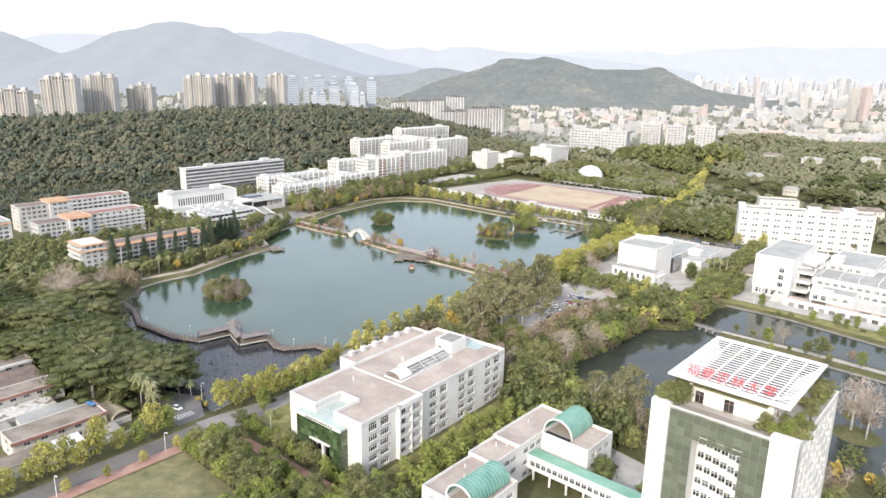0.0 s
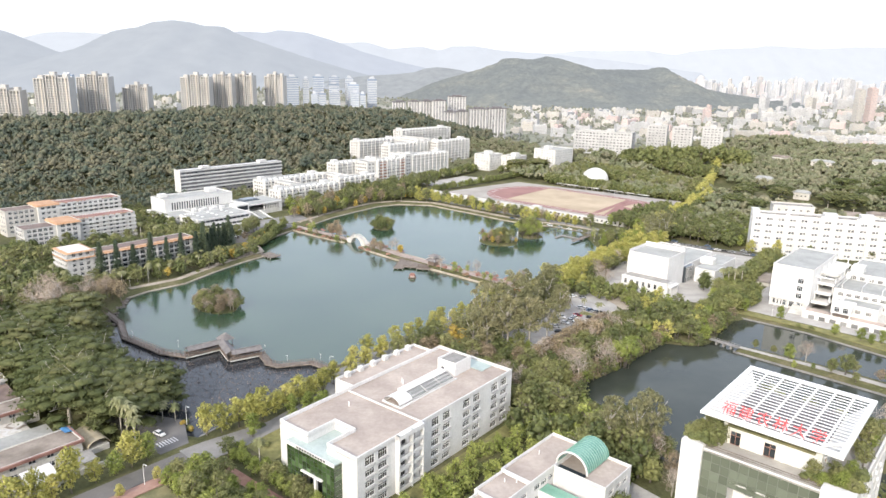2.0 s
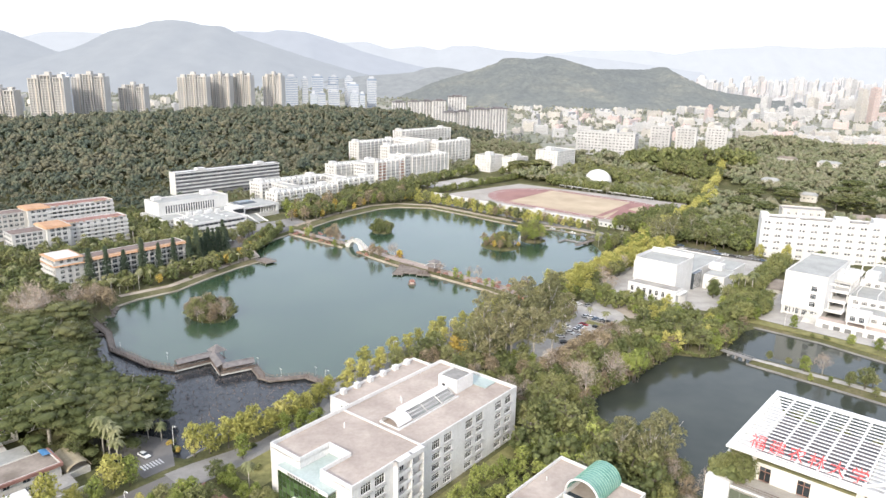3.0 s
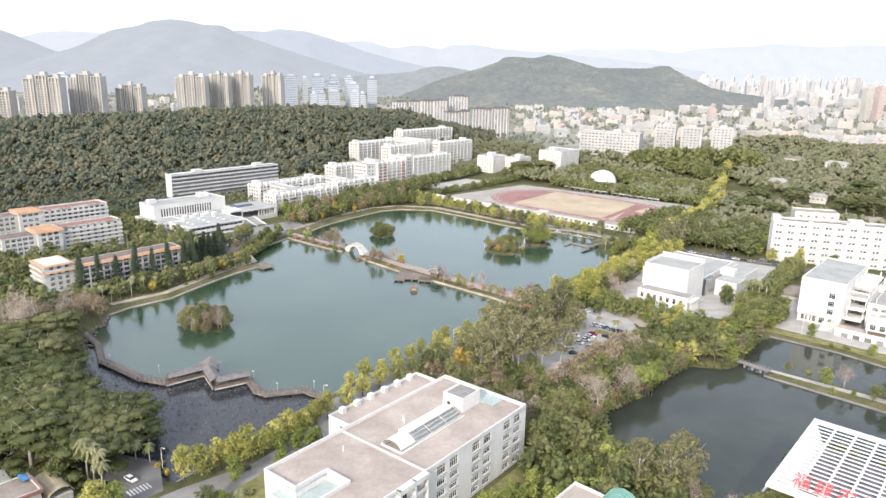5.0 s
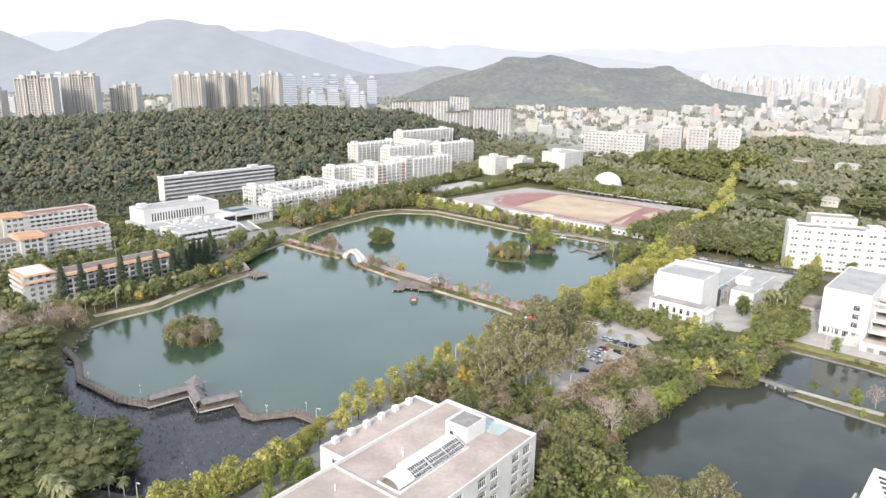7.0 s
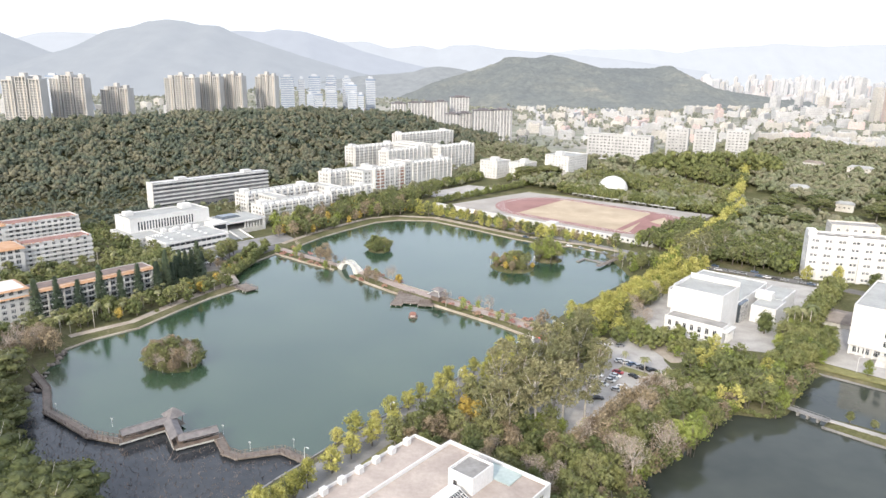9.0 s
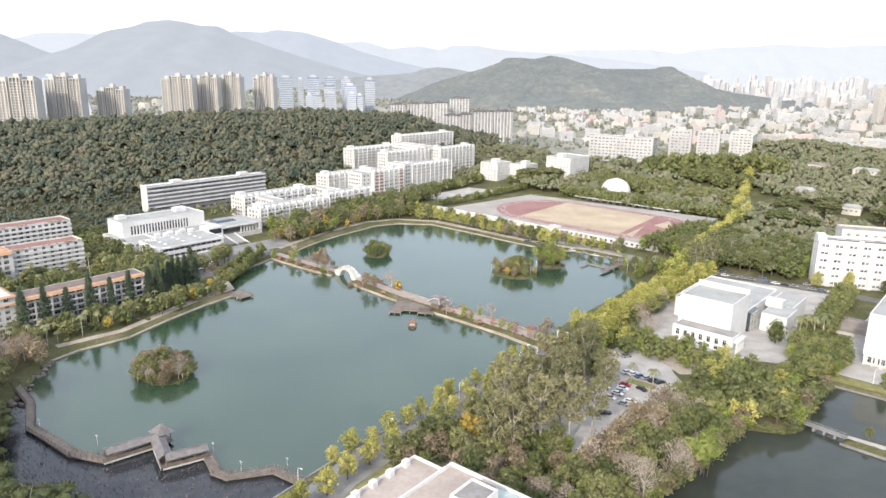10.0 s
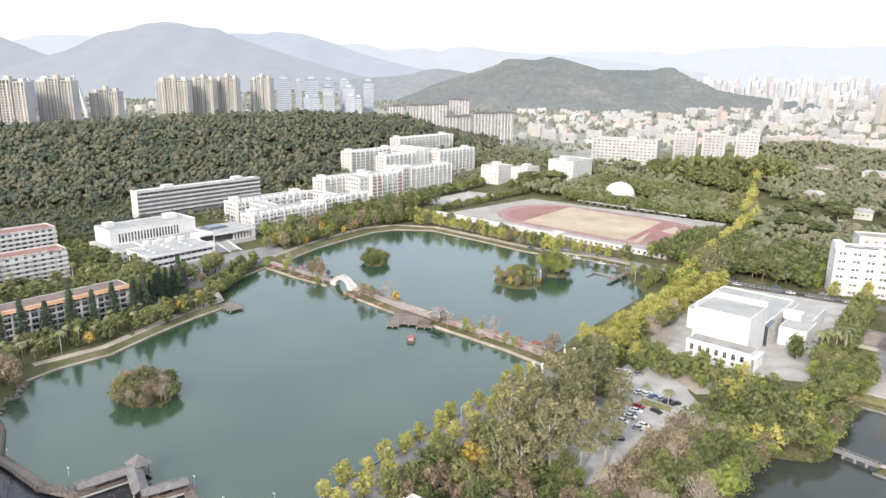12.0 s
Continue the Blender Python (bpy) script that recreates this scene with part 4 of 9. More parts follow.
def building_t():
    """Twelve-storey office tower with a roof pavilion and a slatted canopy."""
    root = thing("office_tower", grid_at(-56, 145.4, 1.5), "tall white office tower with green glass and roof garden", "building")
    w, d, top = 31.8, 33.8, 44.0
    fh = top / 13
    mb = MB()
    rows = [(0.9 + i * fh, 1.7) for i in range(13)]
    spots = facade(mb, (w, 0), "E", d, -3, top, cols_of(d, 3.6, 2.3, 2.5), rows)
    away = facade(mb, (0, d), "W", d, -3, top, cols_of(d, 3.6, 2.3, 2.5), rows)
    away += facade(mb, (w, d), "N", w, -3, top, cols_of(w, 3.6, 2.3, 2.5), rows)
    part("wall", mb, WHITE_CLEAN, root)
    put_windows(root, spots, 3)
    join_windows(root, away)
    units(root, spots, lambda i: i < 130 and (i * 5) % 3 != 0, AC)
    part("core", MB().box(0.6, w - 0.6, 6.5, d - 0.6, -3, top - 0.4), GREYWALL, root)
    for x0, x1, zt in ((0, 4.4, top + 1.0), (26.2, w, top + 1.4)):
        part("pier", MB().box(x0, x1, 0, 2.2, -3, zt, bevel=0.12), WHITE_CLEAN, root, "blank white corner pier")
    # curtain wall of separate panes with a recessed white bay
    bay = (10.0, 21.2, 38.6)
    nx, nz = 12, 22
    mesh_p = MB().quad((-0.9, 0, 0.04), (0.9, 0, 0.04), (0.9, 0, 1.96), (-0.9, 0, 1.96)).mesh("pane", [GLASS_GREEN])
    px, pz = 21.8 / nx, (top - 0.4) / nz
    for i in range(nx):
        for j in range(nz):
            cx, z = 4.4 + px * (i + 0.5), pz * j
            if bay[0] < cx < bay[1] and z < bay[2] - 1:
                continue
            part("pane", mesh_p, None, root, m=pose(cx, 0.8, z) @ Matrix.Diagonal((px / 1.85, 1, pz / 2.0, 1)))
    bars = MB()
    for i in range(nx + 1):
        x = 4.4 + px * i
        z0 = bay[2] if bay[0] + 0.5 < x < bay[1] - 0.5 else -3
        bars.box(x - 0.06, x + 0.06, 0.72, 0.95, z0, top - 0.4)
    for j in range(nz + 1):
        z = pz * j
        for xa, xb in ((4.4, bay[0]), (bay[1], 26.2)) if z < bay[2] - 1 else ((4.4, 26.2),):
            bars.box(xa, xb, 0.74, 0.93, z - 0.05, z + 0.05)
    part("glazing_bar", bars, MULLION, root)
    bw = MB()
    bx0, bx1, bz = bay
    n = 6
    bspots = []
    for k in range(n):
        x0, x1 = bx0 + (bx1 - bx0) * k / n, bx0 + (bx1 - bx0) * (k + 1) / n
        y0 = 2.0 + 3.0 * math.cos(math.pi * 0.5 * (k + 0.5) / n)
        bspots += facade(bw, (x0, y0), "S", x1 - x0, -3, bz, [((x1 - x0) / 2, 1.5)], rows[:11])
    bw.quad((bx0, 0.8, -3), (bx0, 5.4, -3), (bx0, 5.4, bz), (bx0, 0.8, bz))
    bw.quad((bx1, 5.4, -3), (bx1, 0.8, -3), (bx1, 0.8, bz), (bx1, 5.4, bz))
    bw.box(bx0, bx1, 0.8, 6.4, bz, bz + 0.4)
    part("bay", bw, WHITE_CLEAN, root, "curved white bay between the glass")
    put_windows(root, bspots, 2)
    # roof garden
    part("roof", MB().box(0.3, w - 0.3, 0.6, d - 0.3, top - 0.4, top), PAVING, root)
    part("parapet", MB().box(4.4, 26.2, 0.6, 0.9, top - 0.4, top + 0.3).box(0, 0.4, 2.2, d, top - 0.4, top + 1.0).box(w - 0.4, w, 2.2, d, top - 0.4, top + 1.0).box(0.4, w - 0.4, d - 0.4, d, top - 0.4, top + 1.0), WHITE_CLEAN, root)
    part("handrail", MB().box(4.6, 26, 1.4, 1.5, top + 0.9, top + 1.0).box(4.6, 26, 1.4, 1.5, top + 0.45, top + 0.53), TIMBER, root)
    # pavilion
    pv = MB()
    psp = facade(pv, (6.0, 6.4), "S", 18.6, top, top + 4.6, [(2.6, 2.0), (9.3, 2.2)], [(top, 3.0)])
    psp += facade(pv, (24.6, 6.4), "E", 20, top, top + 4.6, cols_of(20, 4.4, 2.0), [(top + 0.6, 2.4)])
    facade(pv, (24.6, 26.4), "N", 18.6, top, top + 4.6, [], [])
    facade(pv, (6.0, 26.4), "W", 20, top, top + 4.6, [], [])
    pv.box(6.0, 24.6, 6.4, 26.4, top + 4.6, top + 5.0)
    part("pavilion", pv, CREAM_WALL, root, "cream rendered pavilion")
    for x in (13.0, 17.6, 19.8, 22.0):
        part("pilaster", MB().box(x, x + 0.5, 6.25, 6.4, top, top + 4.2), WHITE_CLEAN, root)
    put_windows(root, psp, 2, None, BRICK)
    part("planting_strip", MB().box(7.0, 23.5, 5.5, 6.3, top + 4.2, top + 4.6), GRASS, root, "green planted strip along the pavilion")
    # slatted canopy, flaring out from the pavilion
    z1 = top + 6.6
    cx0, cx1, cy0, cy1 = 2.2, 28.6, 2.5, 33.4
    sof = MB()
    lo, hi, z0 = [(6.0, 6.4), (24.6, 6.4), (24.6, 26.4), (6.0, 26.4)], [(cx0 + 0.3, cy0 + 0.3), (cx1 - 0.3, cy0 + 0.3), (cx1 - 0.3, cy1 - 0.3), (cx0 + 0.3, cy1 - 0.3)], top + 4.6
    for k in (0, 1, 3):
        m = (k + 1) % 4
        sof.quad((*lo[k], z0), (*lo[m], z0), (*hi[m], z1), (*hi[k], z1))
        sof.quad((*lo[m], z0 + 0.2), (*lo[k], z0 + 0.2), (*hi[k], z1 + 0.2), (*hi[m], z1 + 0.2))
    part("soffit", sof, WHITE_CLEAN, root)
    # dark roof material stands in for the shade beneath the slats
    part("pavilion_roof", MB().box(6.2, 24.4, 6.6, 26.2, top + 5.0, top + 5.05), ROOF_DARK, root, "pavilion roof, darkened as the shade under the canopy")
    rim = MB().box(cx0, cx1, cy0, cy0 + 1.1, z1, z1 + 0.5).box(cx0, cx1, cy1 - 1.1, cy1, z1, z1 + 0.5).box(cx0, cx0 + 1.1, cy0 + 1.1, cy1 - 1.1, z1, z1 + 0.5).box(cx1 - 1.1, cx1, cy0 + 1.1, cy1 - 1.1, z1, z1 + 0.5)
    part("canopy_rim", rim, METALW, root)
    for k in range(8):
        x = cx0 + 0.6 + (cx1 - cx0 - 1.2) * k / 7
        part("canopy_beam", MB().box(x - 0.18, x + 0.18, cy0 + 0.6, cy1 - 0.6, z1 - 0.15, z1 + 0.2), METALW, root)
    slat = MB().box(cx0 + 0.6, cx1 - 0.6, -0.16, 0.16, 0, 0.14).mesh("canopy_slat", [METALW])
    for k in range(19):
        y = cy0 + 1.9 + (cy1 - cy0 - 3.6) * k / 18
        part("canopy_slat", slat, None, root, m=pose(0, y, z1 + 0.24))
    for k in range(4):
        y = 8 + k * 6.5
        part("brace", MB().tube([(24.6, y, top + 3), (cx1 - 0.8, y, z1)], [0.14, 0.14], 6), METALW, root)
    part("brace", MB().tube([(24.5, cy0 + 2, z1 + 0.7), (cx1 - 0.8, cy0 + 5.5, z1 + 0.7)], [0.3, 0.3], 6), METALW, root)
    # sign on the canopy: red characters standing on a rail
    part("sign_rail", MB().box(5.5, 24.5, cy0 + 2.3, cy0 + 2.45, z1 + 0.5, z1 + 0.62), METALW, root)
    return root


def slab_block(name, a0, a1, b0, b1, z1, floors, label, z0=None, wall=None, deck=None, bay=3.6, win=(1.9, 1.6), category="building", group="", turn=0.0, join=False, parapet=0.9, glass=None, **kw):
    x, y = lw((a0 + a1) / 2, (b0 + b1) / 2)
    base = ground_z(x, y) if z0 is None else z0
    root = thing(name, grid_at(a0, b0, 0, turn), label, category, group)
    block(root, 0, 0, a1 - a0, b1 - b0, base, z1, floors, bay, win, wall=wall, deck=deck, parapet=parapet, join=join, glass=glass, **kw)
    return root


building_b()
building_a()
tower_root = building_t()


def auditorium():
    root = thing("auditorium", grid_at(-193.5, 365, 1.5), "white windowless auditorium block on a low base", "building")
    part("main_block", MB().box(13, 36.8, 9.6, 31.8, -3, 18.4), WHITE_CLEAN, root)
    part("roof", MB().box(13.6, 36.2, 10.2, 31.2, 18.4, 18.5), ROOF_PALE, root)
    part("parapet", MB().box(13, 36.8, 9.6, 10.0, 18.4, 19.2).box(13, 36.8, 31.0, 31.8, 18.4, 21.0).box(13, 13.4, 10, 31.0, 18.4, 20.0).box(36.4, 36.8, 10, 31.4, 18.4, 19.2), WHITE_CLEAN, root)
    mb = MB()
    sp = facade(mb, (14.5, 0), "S", 27, -3, 6.6, [(2.5 + i * 3.5, 1.5) for i in range(7)], [(0.4, 1.7), (2.9, 2.7)])
    facade(mb, (41.5, 0), "E", 9.6, -3, 6.6, [(4.8, 3)], [(0.6, 4)])
    facade(mb, (14.5, 9.6), "W", 9.6, -3, 6.6, [], [])
    mb.box(14.5, 41.5, 0, 9.6, 6.6, 6.95)
    part("base", mb, WHITE_CLEAN, root)
    put_windows(root, sp, 2, GLASS_BLACK)
    part("core", MB().box(15, 41, 0.6, 9.6, -3, 6.4), GREYWALL, root)
    part("base_roof", MB().box(14.9, 41.1, 0.35, 9.55, 6.95, 7.05), ROOF_GREY, root)
    part("base_parapet", MB().box(14.5, 41.5, 0, 0.3, 7.0, 7.6).box(41.2, 41.5, 0.3, 9.6, 7, 7.6), WHITE_CLEAN, root)
    for k in range(5):
        part("column", MB().box(42.5, 43.1, 1 + k * 2.2, 1.6 + k * 2.2, -3, 5.2), WHITE_CLEAN, root)
    part("portico", MB().box(41.5, 43.6, 0.6, 11, 5.2, 5.9), WHITE_CLEAN, root)
    # rear halls
    part("rear_hall", MB().box(2, 36, 31.8, 78, -3, 9.8), WHITE_CLEAN, root)
    part("rear_roof", MB().box(2.5, 35.5, 32.3, 77.5, 9.8, 9.95), ROOF_PALE, root)
    part("rear_parapet", MB().box(2, 36, 77.6, 78, 9.8, 10.5).box(2, 2.4, 31.8, 77.6, 9.8, 10.5), WHITE_CLEAN, root)
    part("link_wall", MB().box(36, 38, 33, 44, -3, 9.4), GLASS, root, "tall dark glazed link")
    part("side_hall", MB().box(40.5, 52, 40, 57, -3, 8.6).box(38, 50, 57, 80, -3, 8.6), WHITE_CLEAN, root)
    part("side_roof", MB().box(41, 51.5, 40.5, 56.5, 8.6, 8.72).box(38.5, 49.5, 57.5, 79.5, 8.6, 8.72), ROOF_PALE, root)
    part("roof_room", MB().box(38.5, 46, 52, 58, 8.72, 12), WHITE_CLEAN, root)
    for k in range(4):
        part("roof_unit", MB().box(9 + (k % 2) * 14, 10.8 + (k % 2) * 14, 46 + (k // 2) * 16, 47.6 + (k // 2) * 16, 9.95, 10.6, bevel=0.06), METALW, root)
    part("roof_step", MB().box(21.8, 22.2, 32.3, 77.5, 9.95, 10.35), ROOF_PALE, root)
    for k in range(8):
        part("mullion", MB().box(37.94, 38.1, 33.1 + k * 1.5, 33.25 + k * 1.5, -3, 9.3), METALW, root)
    return root


auditorium()


TERRACE_PINK = surface("pink_paving", (0.44, 0.36, 0.31), (0.58, 0.49, 0.43), 0.15, 2.0, 0.9, 0.15)


def hall():
    """Teaching hall with a blank cubic theatre and stepped wings."""
    root = thing("teaching_hall", grid_at(-108, 393, 1.5), "large white teaching hall with stepped terraces", "building")
    block(root, 0, 0, 19.5, 49, 4.6, 22.0, 5, 3.6, (2.4, 2.0), sides="EN", wall=WHITE_CLEAN, deck=ROOF_PALE, skirt=0.0,
          cols={"E": [(44, 2.4)], "N": [(5, 2.4)]})
    part("lower_storey", MB().box(0.4, 19, 1.2, 48.6, -3, 4.6), WHITE, root)
    for k in range(7):
        part("column", MB().box(0.4 + k * 3.0, 1.0 + k * 3.0, 0.2, 0.8, -3, 4.6), WHITE_CLEAN, root)
    for i, (x, z) in enumerate([(14.2, 10.6), (14.2, 14.6), (14.2, 6.6), (3.2, 1.2), (7, 1.2), (11, 1.2), (15, 1.2)]):
        part("window", window_mesh(2.6, 2.6, 3), None, root, m=pose(x, -0.02 if z > 5 else 1.18, z))
    # stepped middle part with open galleries
    for k in range(4):
        zz = 5.0 + k * 4.2
        part("gallery_floor", MB().box(19.5, 27, 4 + k * 4, 49, zz - 0.5, zz).box(19.5, 27, 4 + k * 4, 4.3 + k * 4, zz, zz + 1.0), WHITE_CLEAN, root)
        for j in range(6):
            part("column", MB().box(20 + (j % 2) * 6, 20.5 + (j % 2) * 6, 6 + k * 4 + j * 5, 6.5 + k * 4 + j * 5, zz, zz + 3.7), WHITE_CLEAN, root)
    part("gallery_back", MB().box(19.5, 26, 30, 49, -3, 18), WHITE, root)
    for i, (x0, y0, w, d, z, fl) in enumerate([(27, 14, 60, 40, 11.5, 3), (27, 40, 24, 40, 14.5, 4), (33, 0, 17, 14, 8, 2), (64, 2, 40, 12, 7.5, 2), (87, 10, 40, 46, 13, 3)]):
        block(root, x0, y0, w, d, 0, z, fl, 3.8, (2.4, 1.9), wall=WHITE_CLEAN, deck=ROOF_PALE if i != 3 else ROOF, glass=GLASS_PALE)
    part("terrace", MB().box(19, 120, -9, 0, -3, 3.0), TERRACE_PINK, root, "raised pinkish paved terrace in front of the hall")
    part("terrace", MB().box(50, 64, 0, 14, -3, 3.4), STONE, root)
    part("balustrade", MB().box(19, 120, -9, -8.7, 3.0, 4.0).box(19, 19.3, -8.7, 0, 3, 4), WHITE_CLEAN, root)
    part("terrace_front", MB().box(19, 120, -9.05, -9.0, -3, 3.0), WHITE_CLEAN, root)
    for k in range(20):
        part("terrace_opening", MB().box(22 + k * 4.8, 24.8 + k * 4.8, -9.12, -9.05, 0.2, 2.2), GLASS_PALE, root)
    for k in range(40):
        part("baluster", MB().box(20 + k * 2.5, 20.3 + k * 2.5, -8.95, -8.75, 4.0, 4.25), WHITE_CLEAN, root)
    for k in range(6):
        part("roof_frame", MB().box(30 + k * 9, 30.3 + k * 9, 16, 40, 14.2, 14.5).box(30 + k * 9, 30.3 + k * 9, 16, 16.3, 11.5, 14.2).box(30 + k * 9, 30.3 + k * 9, 39.7, 40, 11.5, 14.2), WHITE_CLEAN, root)
    for k in range(5):
        part("planter", MB().box(54 + k * 9, 59 + k * 9, -6.5, -4, 3.0, 3.7, bevel=0.1), BROWNROOF, root, "brown planting bed on the terrace")
    part("raised_room", MB().box(31, 40, -7.5, 3, 5.4, 9.6, bevel=0.1), WHITE_CLEAN, root, "white room raised on legs over the terrace")
    for x in (31.4, 39.2):
        part("column", MB().box(x, x + 0.5, -7.2, -6.7, 3.0, 5.4), WHITE_CLEAN, root)
    for x in (32.6, 36.4):
        part("window", window_mesh(2.2, 2.6, 3), None, root, m=pose(x + 1.1, -7.52, 6.1))
    for k in range(5):
        part("beam", MB().box(19.5, 27.4, 8 + k * 8, 8.6 + k * 8, 17.4, 18.2), WHITE_CLEAN, root)
    part("roof_stair", MB().box(28, 34, 44, 52, 14.5, 18), WHITE_CLEAN, root)
    part("roof_stair", MB().box(60, 66, 40, 48, 11.5, 14.6), WHITE_CLEAN, root)
    for k in range(12):
        part("step", MB().box(12, 19, -9 + k * 0.7, 0, -1 + k * 0.33, -0.67 + k * 0.33), STONE, root)
    return root


hall()

pairs = [(3.6 + 7.1 * k + d, 1.5) for k in range(12) for d in (-1.0, 1.0)]
wroot = slab_block("dormitory", -153.8, -68.5, 502.5, 515.5, 27.6, 6, "long white dormitory with paired windows and rooftop clutter", win=(1.5, 1.6), sill=1.2, wall=WHITE_CLEAN, deck=ROOF_GREY, turn=24.5, panes=2, cols={"S": pairs})
for k in range(11):
    part("bay", MB().box(6.0 + 7.1 * k, 8.3 + 7.1 * k, -0.8 - 0.5 * (k % 2), 0, -1, 26.4 + 1.6 * (k % 3)), WHITE_CLEAN, wroot)
for k in range(12):
    for f in range(6):
        if (k * 5 + f * 3) % 4 != 1:
            part("balcony", MB().box(1.9 + 7.1 * k, 5.3 + 7.1 * k, -0.75, 0, 2.1 + f * 4.3, 3.0 + f * 4.3), WHITE_CLEAN, wroot)
part("stair_head", MB().box(-0.5, 4, 1, 9, 27.6, 31), WHITE_CLEAN, wroot)
part("stair_head", MB().box(44, 52, 2, 9, 27.6, 30.8), WHITE_CLEAN, wroot)
part("stair_head", MB().box(66, 74, 3, 10, 27.6, 31.2), WHITE_CLEAN, wroot)
block(wroot, 14, 13.5, 26, 14, 2, 32, 8, 4.4, (1.6, 1.4), wall=CREAM, deck=ROOF_GREY)
for k in range(10):
    part("solar_heater", MB().box(10 + k * 7.4, 14.5 + k * 7.4, 5, 8, 28.2, 28.7), GREYWALL, wroot)


# ---- dormitories with orange eaves on the west shore ----
def eaves(root, x0, y0, w, d, z, mat=None, out=0.9, name="eave", h=0.9):
    mb = MB().prism([(x0 - out, y0 - out), (x0 + w + out, y0 - out), (x0 + w + out, y0 + d + out), (x0 - out, y0 + d + out)], z, z + h,
                    top=[(x0 + 0.2, y0 + 0.2), (x0 + w - 0.2, y0 + 0.2), (x0 + w - 0.2, y0 + d - 0.2), (x0 + 0.2, y0 + d - 0.2)])
    part(name, mb, mat or ORANGE, root)


def banded(root, x0, y0, w, d, z0, z1, floors, bands="E", out=1.3, wall=None, **kw):
    """A block with continuous balconies along some sides."""
    sp = block(root, x0, y0, w, d, z0, z1, floors, wall=wall, **kw)
    fh = (z1 - z0) / floors
    for f in range(floors):
        z = z0 + f * fh
        if "E" in bands:
            part("balcony", MB().box(x0 + w, x0 + w + out, y0, y0 + d, z - 0.15, z + 0.05).box(x0 + w + out - 0.15, x0 + w + out, y0, y0 + d, z + 0.05, z + 1.3), wall or WHITE, root)
        if "S" in bands:
            part("balcony", MB().box(x0, x0 + w, y0 - out, y0, z - 0.15, z + 0.05).box(x0, x0 + w, y0 - out, y0 - out + 0.15, z + 0.05, z + 1.15), wall or WHITE, root)
    return sp


def dorm_o1():
    root = thing("dormitory", grid_at(-416.5, 153.5, 0), "white dormitory with orange tiled eaves by the lake", "building", "dormitories by the lake")
    banded(root, 0, 0, 18.5, 14, 1.5, 18.2, 6, "S", 0.9, bay=3.0, win=(1.9, 1.9), wall=WHITE, deck=ROOF_PALE, parapet=0.3, sill=0.7)
    eaves(root, 0, 0, 18.5, 14, 14.6, h=0.6, out=1.0)
    eaves(root, 0, 0, 18.5, 14, 18.1, h=0.5)
    part("roof_deck", MB().box(1, 17.5, 1, 13, 18.6, 18.7), WHITE, root)
    block(root, 4.5, 14, 12, 60, 1.5, 15.6, 5, 3.4, (2.6, 2.2), sill=0.5, wall=WHITE, deck=BROWNROOF, parapet=0.2, sides="ENW", panes=2)
    part("eave", MB().prism([(16.3, 14), (18.0, 14), (18.0, 74.5), (16.3, 74.5)], 14.6, 15.9, top=[(15.2, 14), (16.2, 14), (16.2, 74), (15.2, 74)]), ORANGE, root)
    for f in range(1, 5):
        part("floor_band", MB().box(16.5, 17.1, 14, 74, 1.4 + f * 2.82, 1.75 + f * 2.82), WHITE, root)
    for k in range(9):
        part("pier", MB().box(16.5, 17.2, 15 + k * 7.2, 15.6 + k * 7.2, -1.5, 14.6), WHITE, root)
    return root


dorm_o1()


def dorm_o2():
    root = thing("dormitory", grid_at(-501, 160, 0), "white dormitory with long balconies and reddish roof plants", "building", "dormitories by the lake")
    block(root, 3, 0, 16, 19, 2, 16.0, 5, 3.2, (2.3, 2.0), sill=0.6, wall=WHITE, deck=BROWNROOF, parapet=0.4)
    block(root, 2, 19, 19, 14, 2, 17.6, 5, 3.2, (2.4, 2.1), sill=0.6, wall=WHITE, deck=ORANGE, parapet=0.2)
    eaves(root, 2, 19, 19, 14, 17.2, h=1.2)
    banded(root, 4, 33, 14, 38, 2, 17.6, 6, "ES", 1.5, bay=3.9, win=(1.7, 2.1), sill=0.25, wall=WHITE, deck=REDROOF, panes=2, frame_mat=GREYWALL)
    return root


dorm_o2()


def dorm_o3():
    root = thing("dormitory", grid_at(-552, 160, 0), "white dormitory with red roof behind the others", "building", "dormitories by the lake")
    block(root, 3, 6, 15, 20, 3, 19.0, 5, 3.4, (2.2, 1.8), wall=CREAM, deck=BROWNROOF, parapet=0.4)
    block(root, 3, 26, 17, 14, 3, 20.6, 5, 3.4, (2.2, 1.8), wall=WHITE, deck=ORANGE, parapet=0.2)
    eaves(root, 3, 26, 17, 14, 20.3, h=1.1)
    banded(root, 4, 40, 15, 44, 3, 20.0, 6, "E", 1.5, bay=3.6, win=(2.2, 2.1), sill=0.25, wall=WHITE, deck=REDROOF, panes=2, frame_mat=GREYWALL)
    return root


dorm_o3()
rf = random.Random(23)
for a0, a1, b0, b1, z in ((-498, -482.5, 194, 230, 18.5), (-549, -532.5, 201, 243, 20.9)):
    for k in range(22):
        t, side = rf.uniform(0, 1), k % 3
        a, b = (a1 - 0.6, b0 + (b1 - b0) * t) if side else (a0 + (a1 - a0) * t, b0 + 0.8)
        tub = thing("roof_planter", grid_at(a, b, z - 0.9), "tub of red flowering plants on the roof edge", "planter", "planters on the dormitory roofs")
        part("tub", MB().box(-0.6, 0.6, -0.3, 0.3, 0, 0.5, bevel=0.05), CREAM, tub)
        part("plant", np_mesh("plant", ICO_BALL * [0.9, 0.7, 0.6] * np.array([[rf.uniform(0.7, 1.2)] for _ in range(12)]) + [0, 0, 0.8], ICO_TRIS, LEAF_RED), None, tub, "red leafy plant")
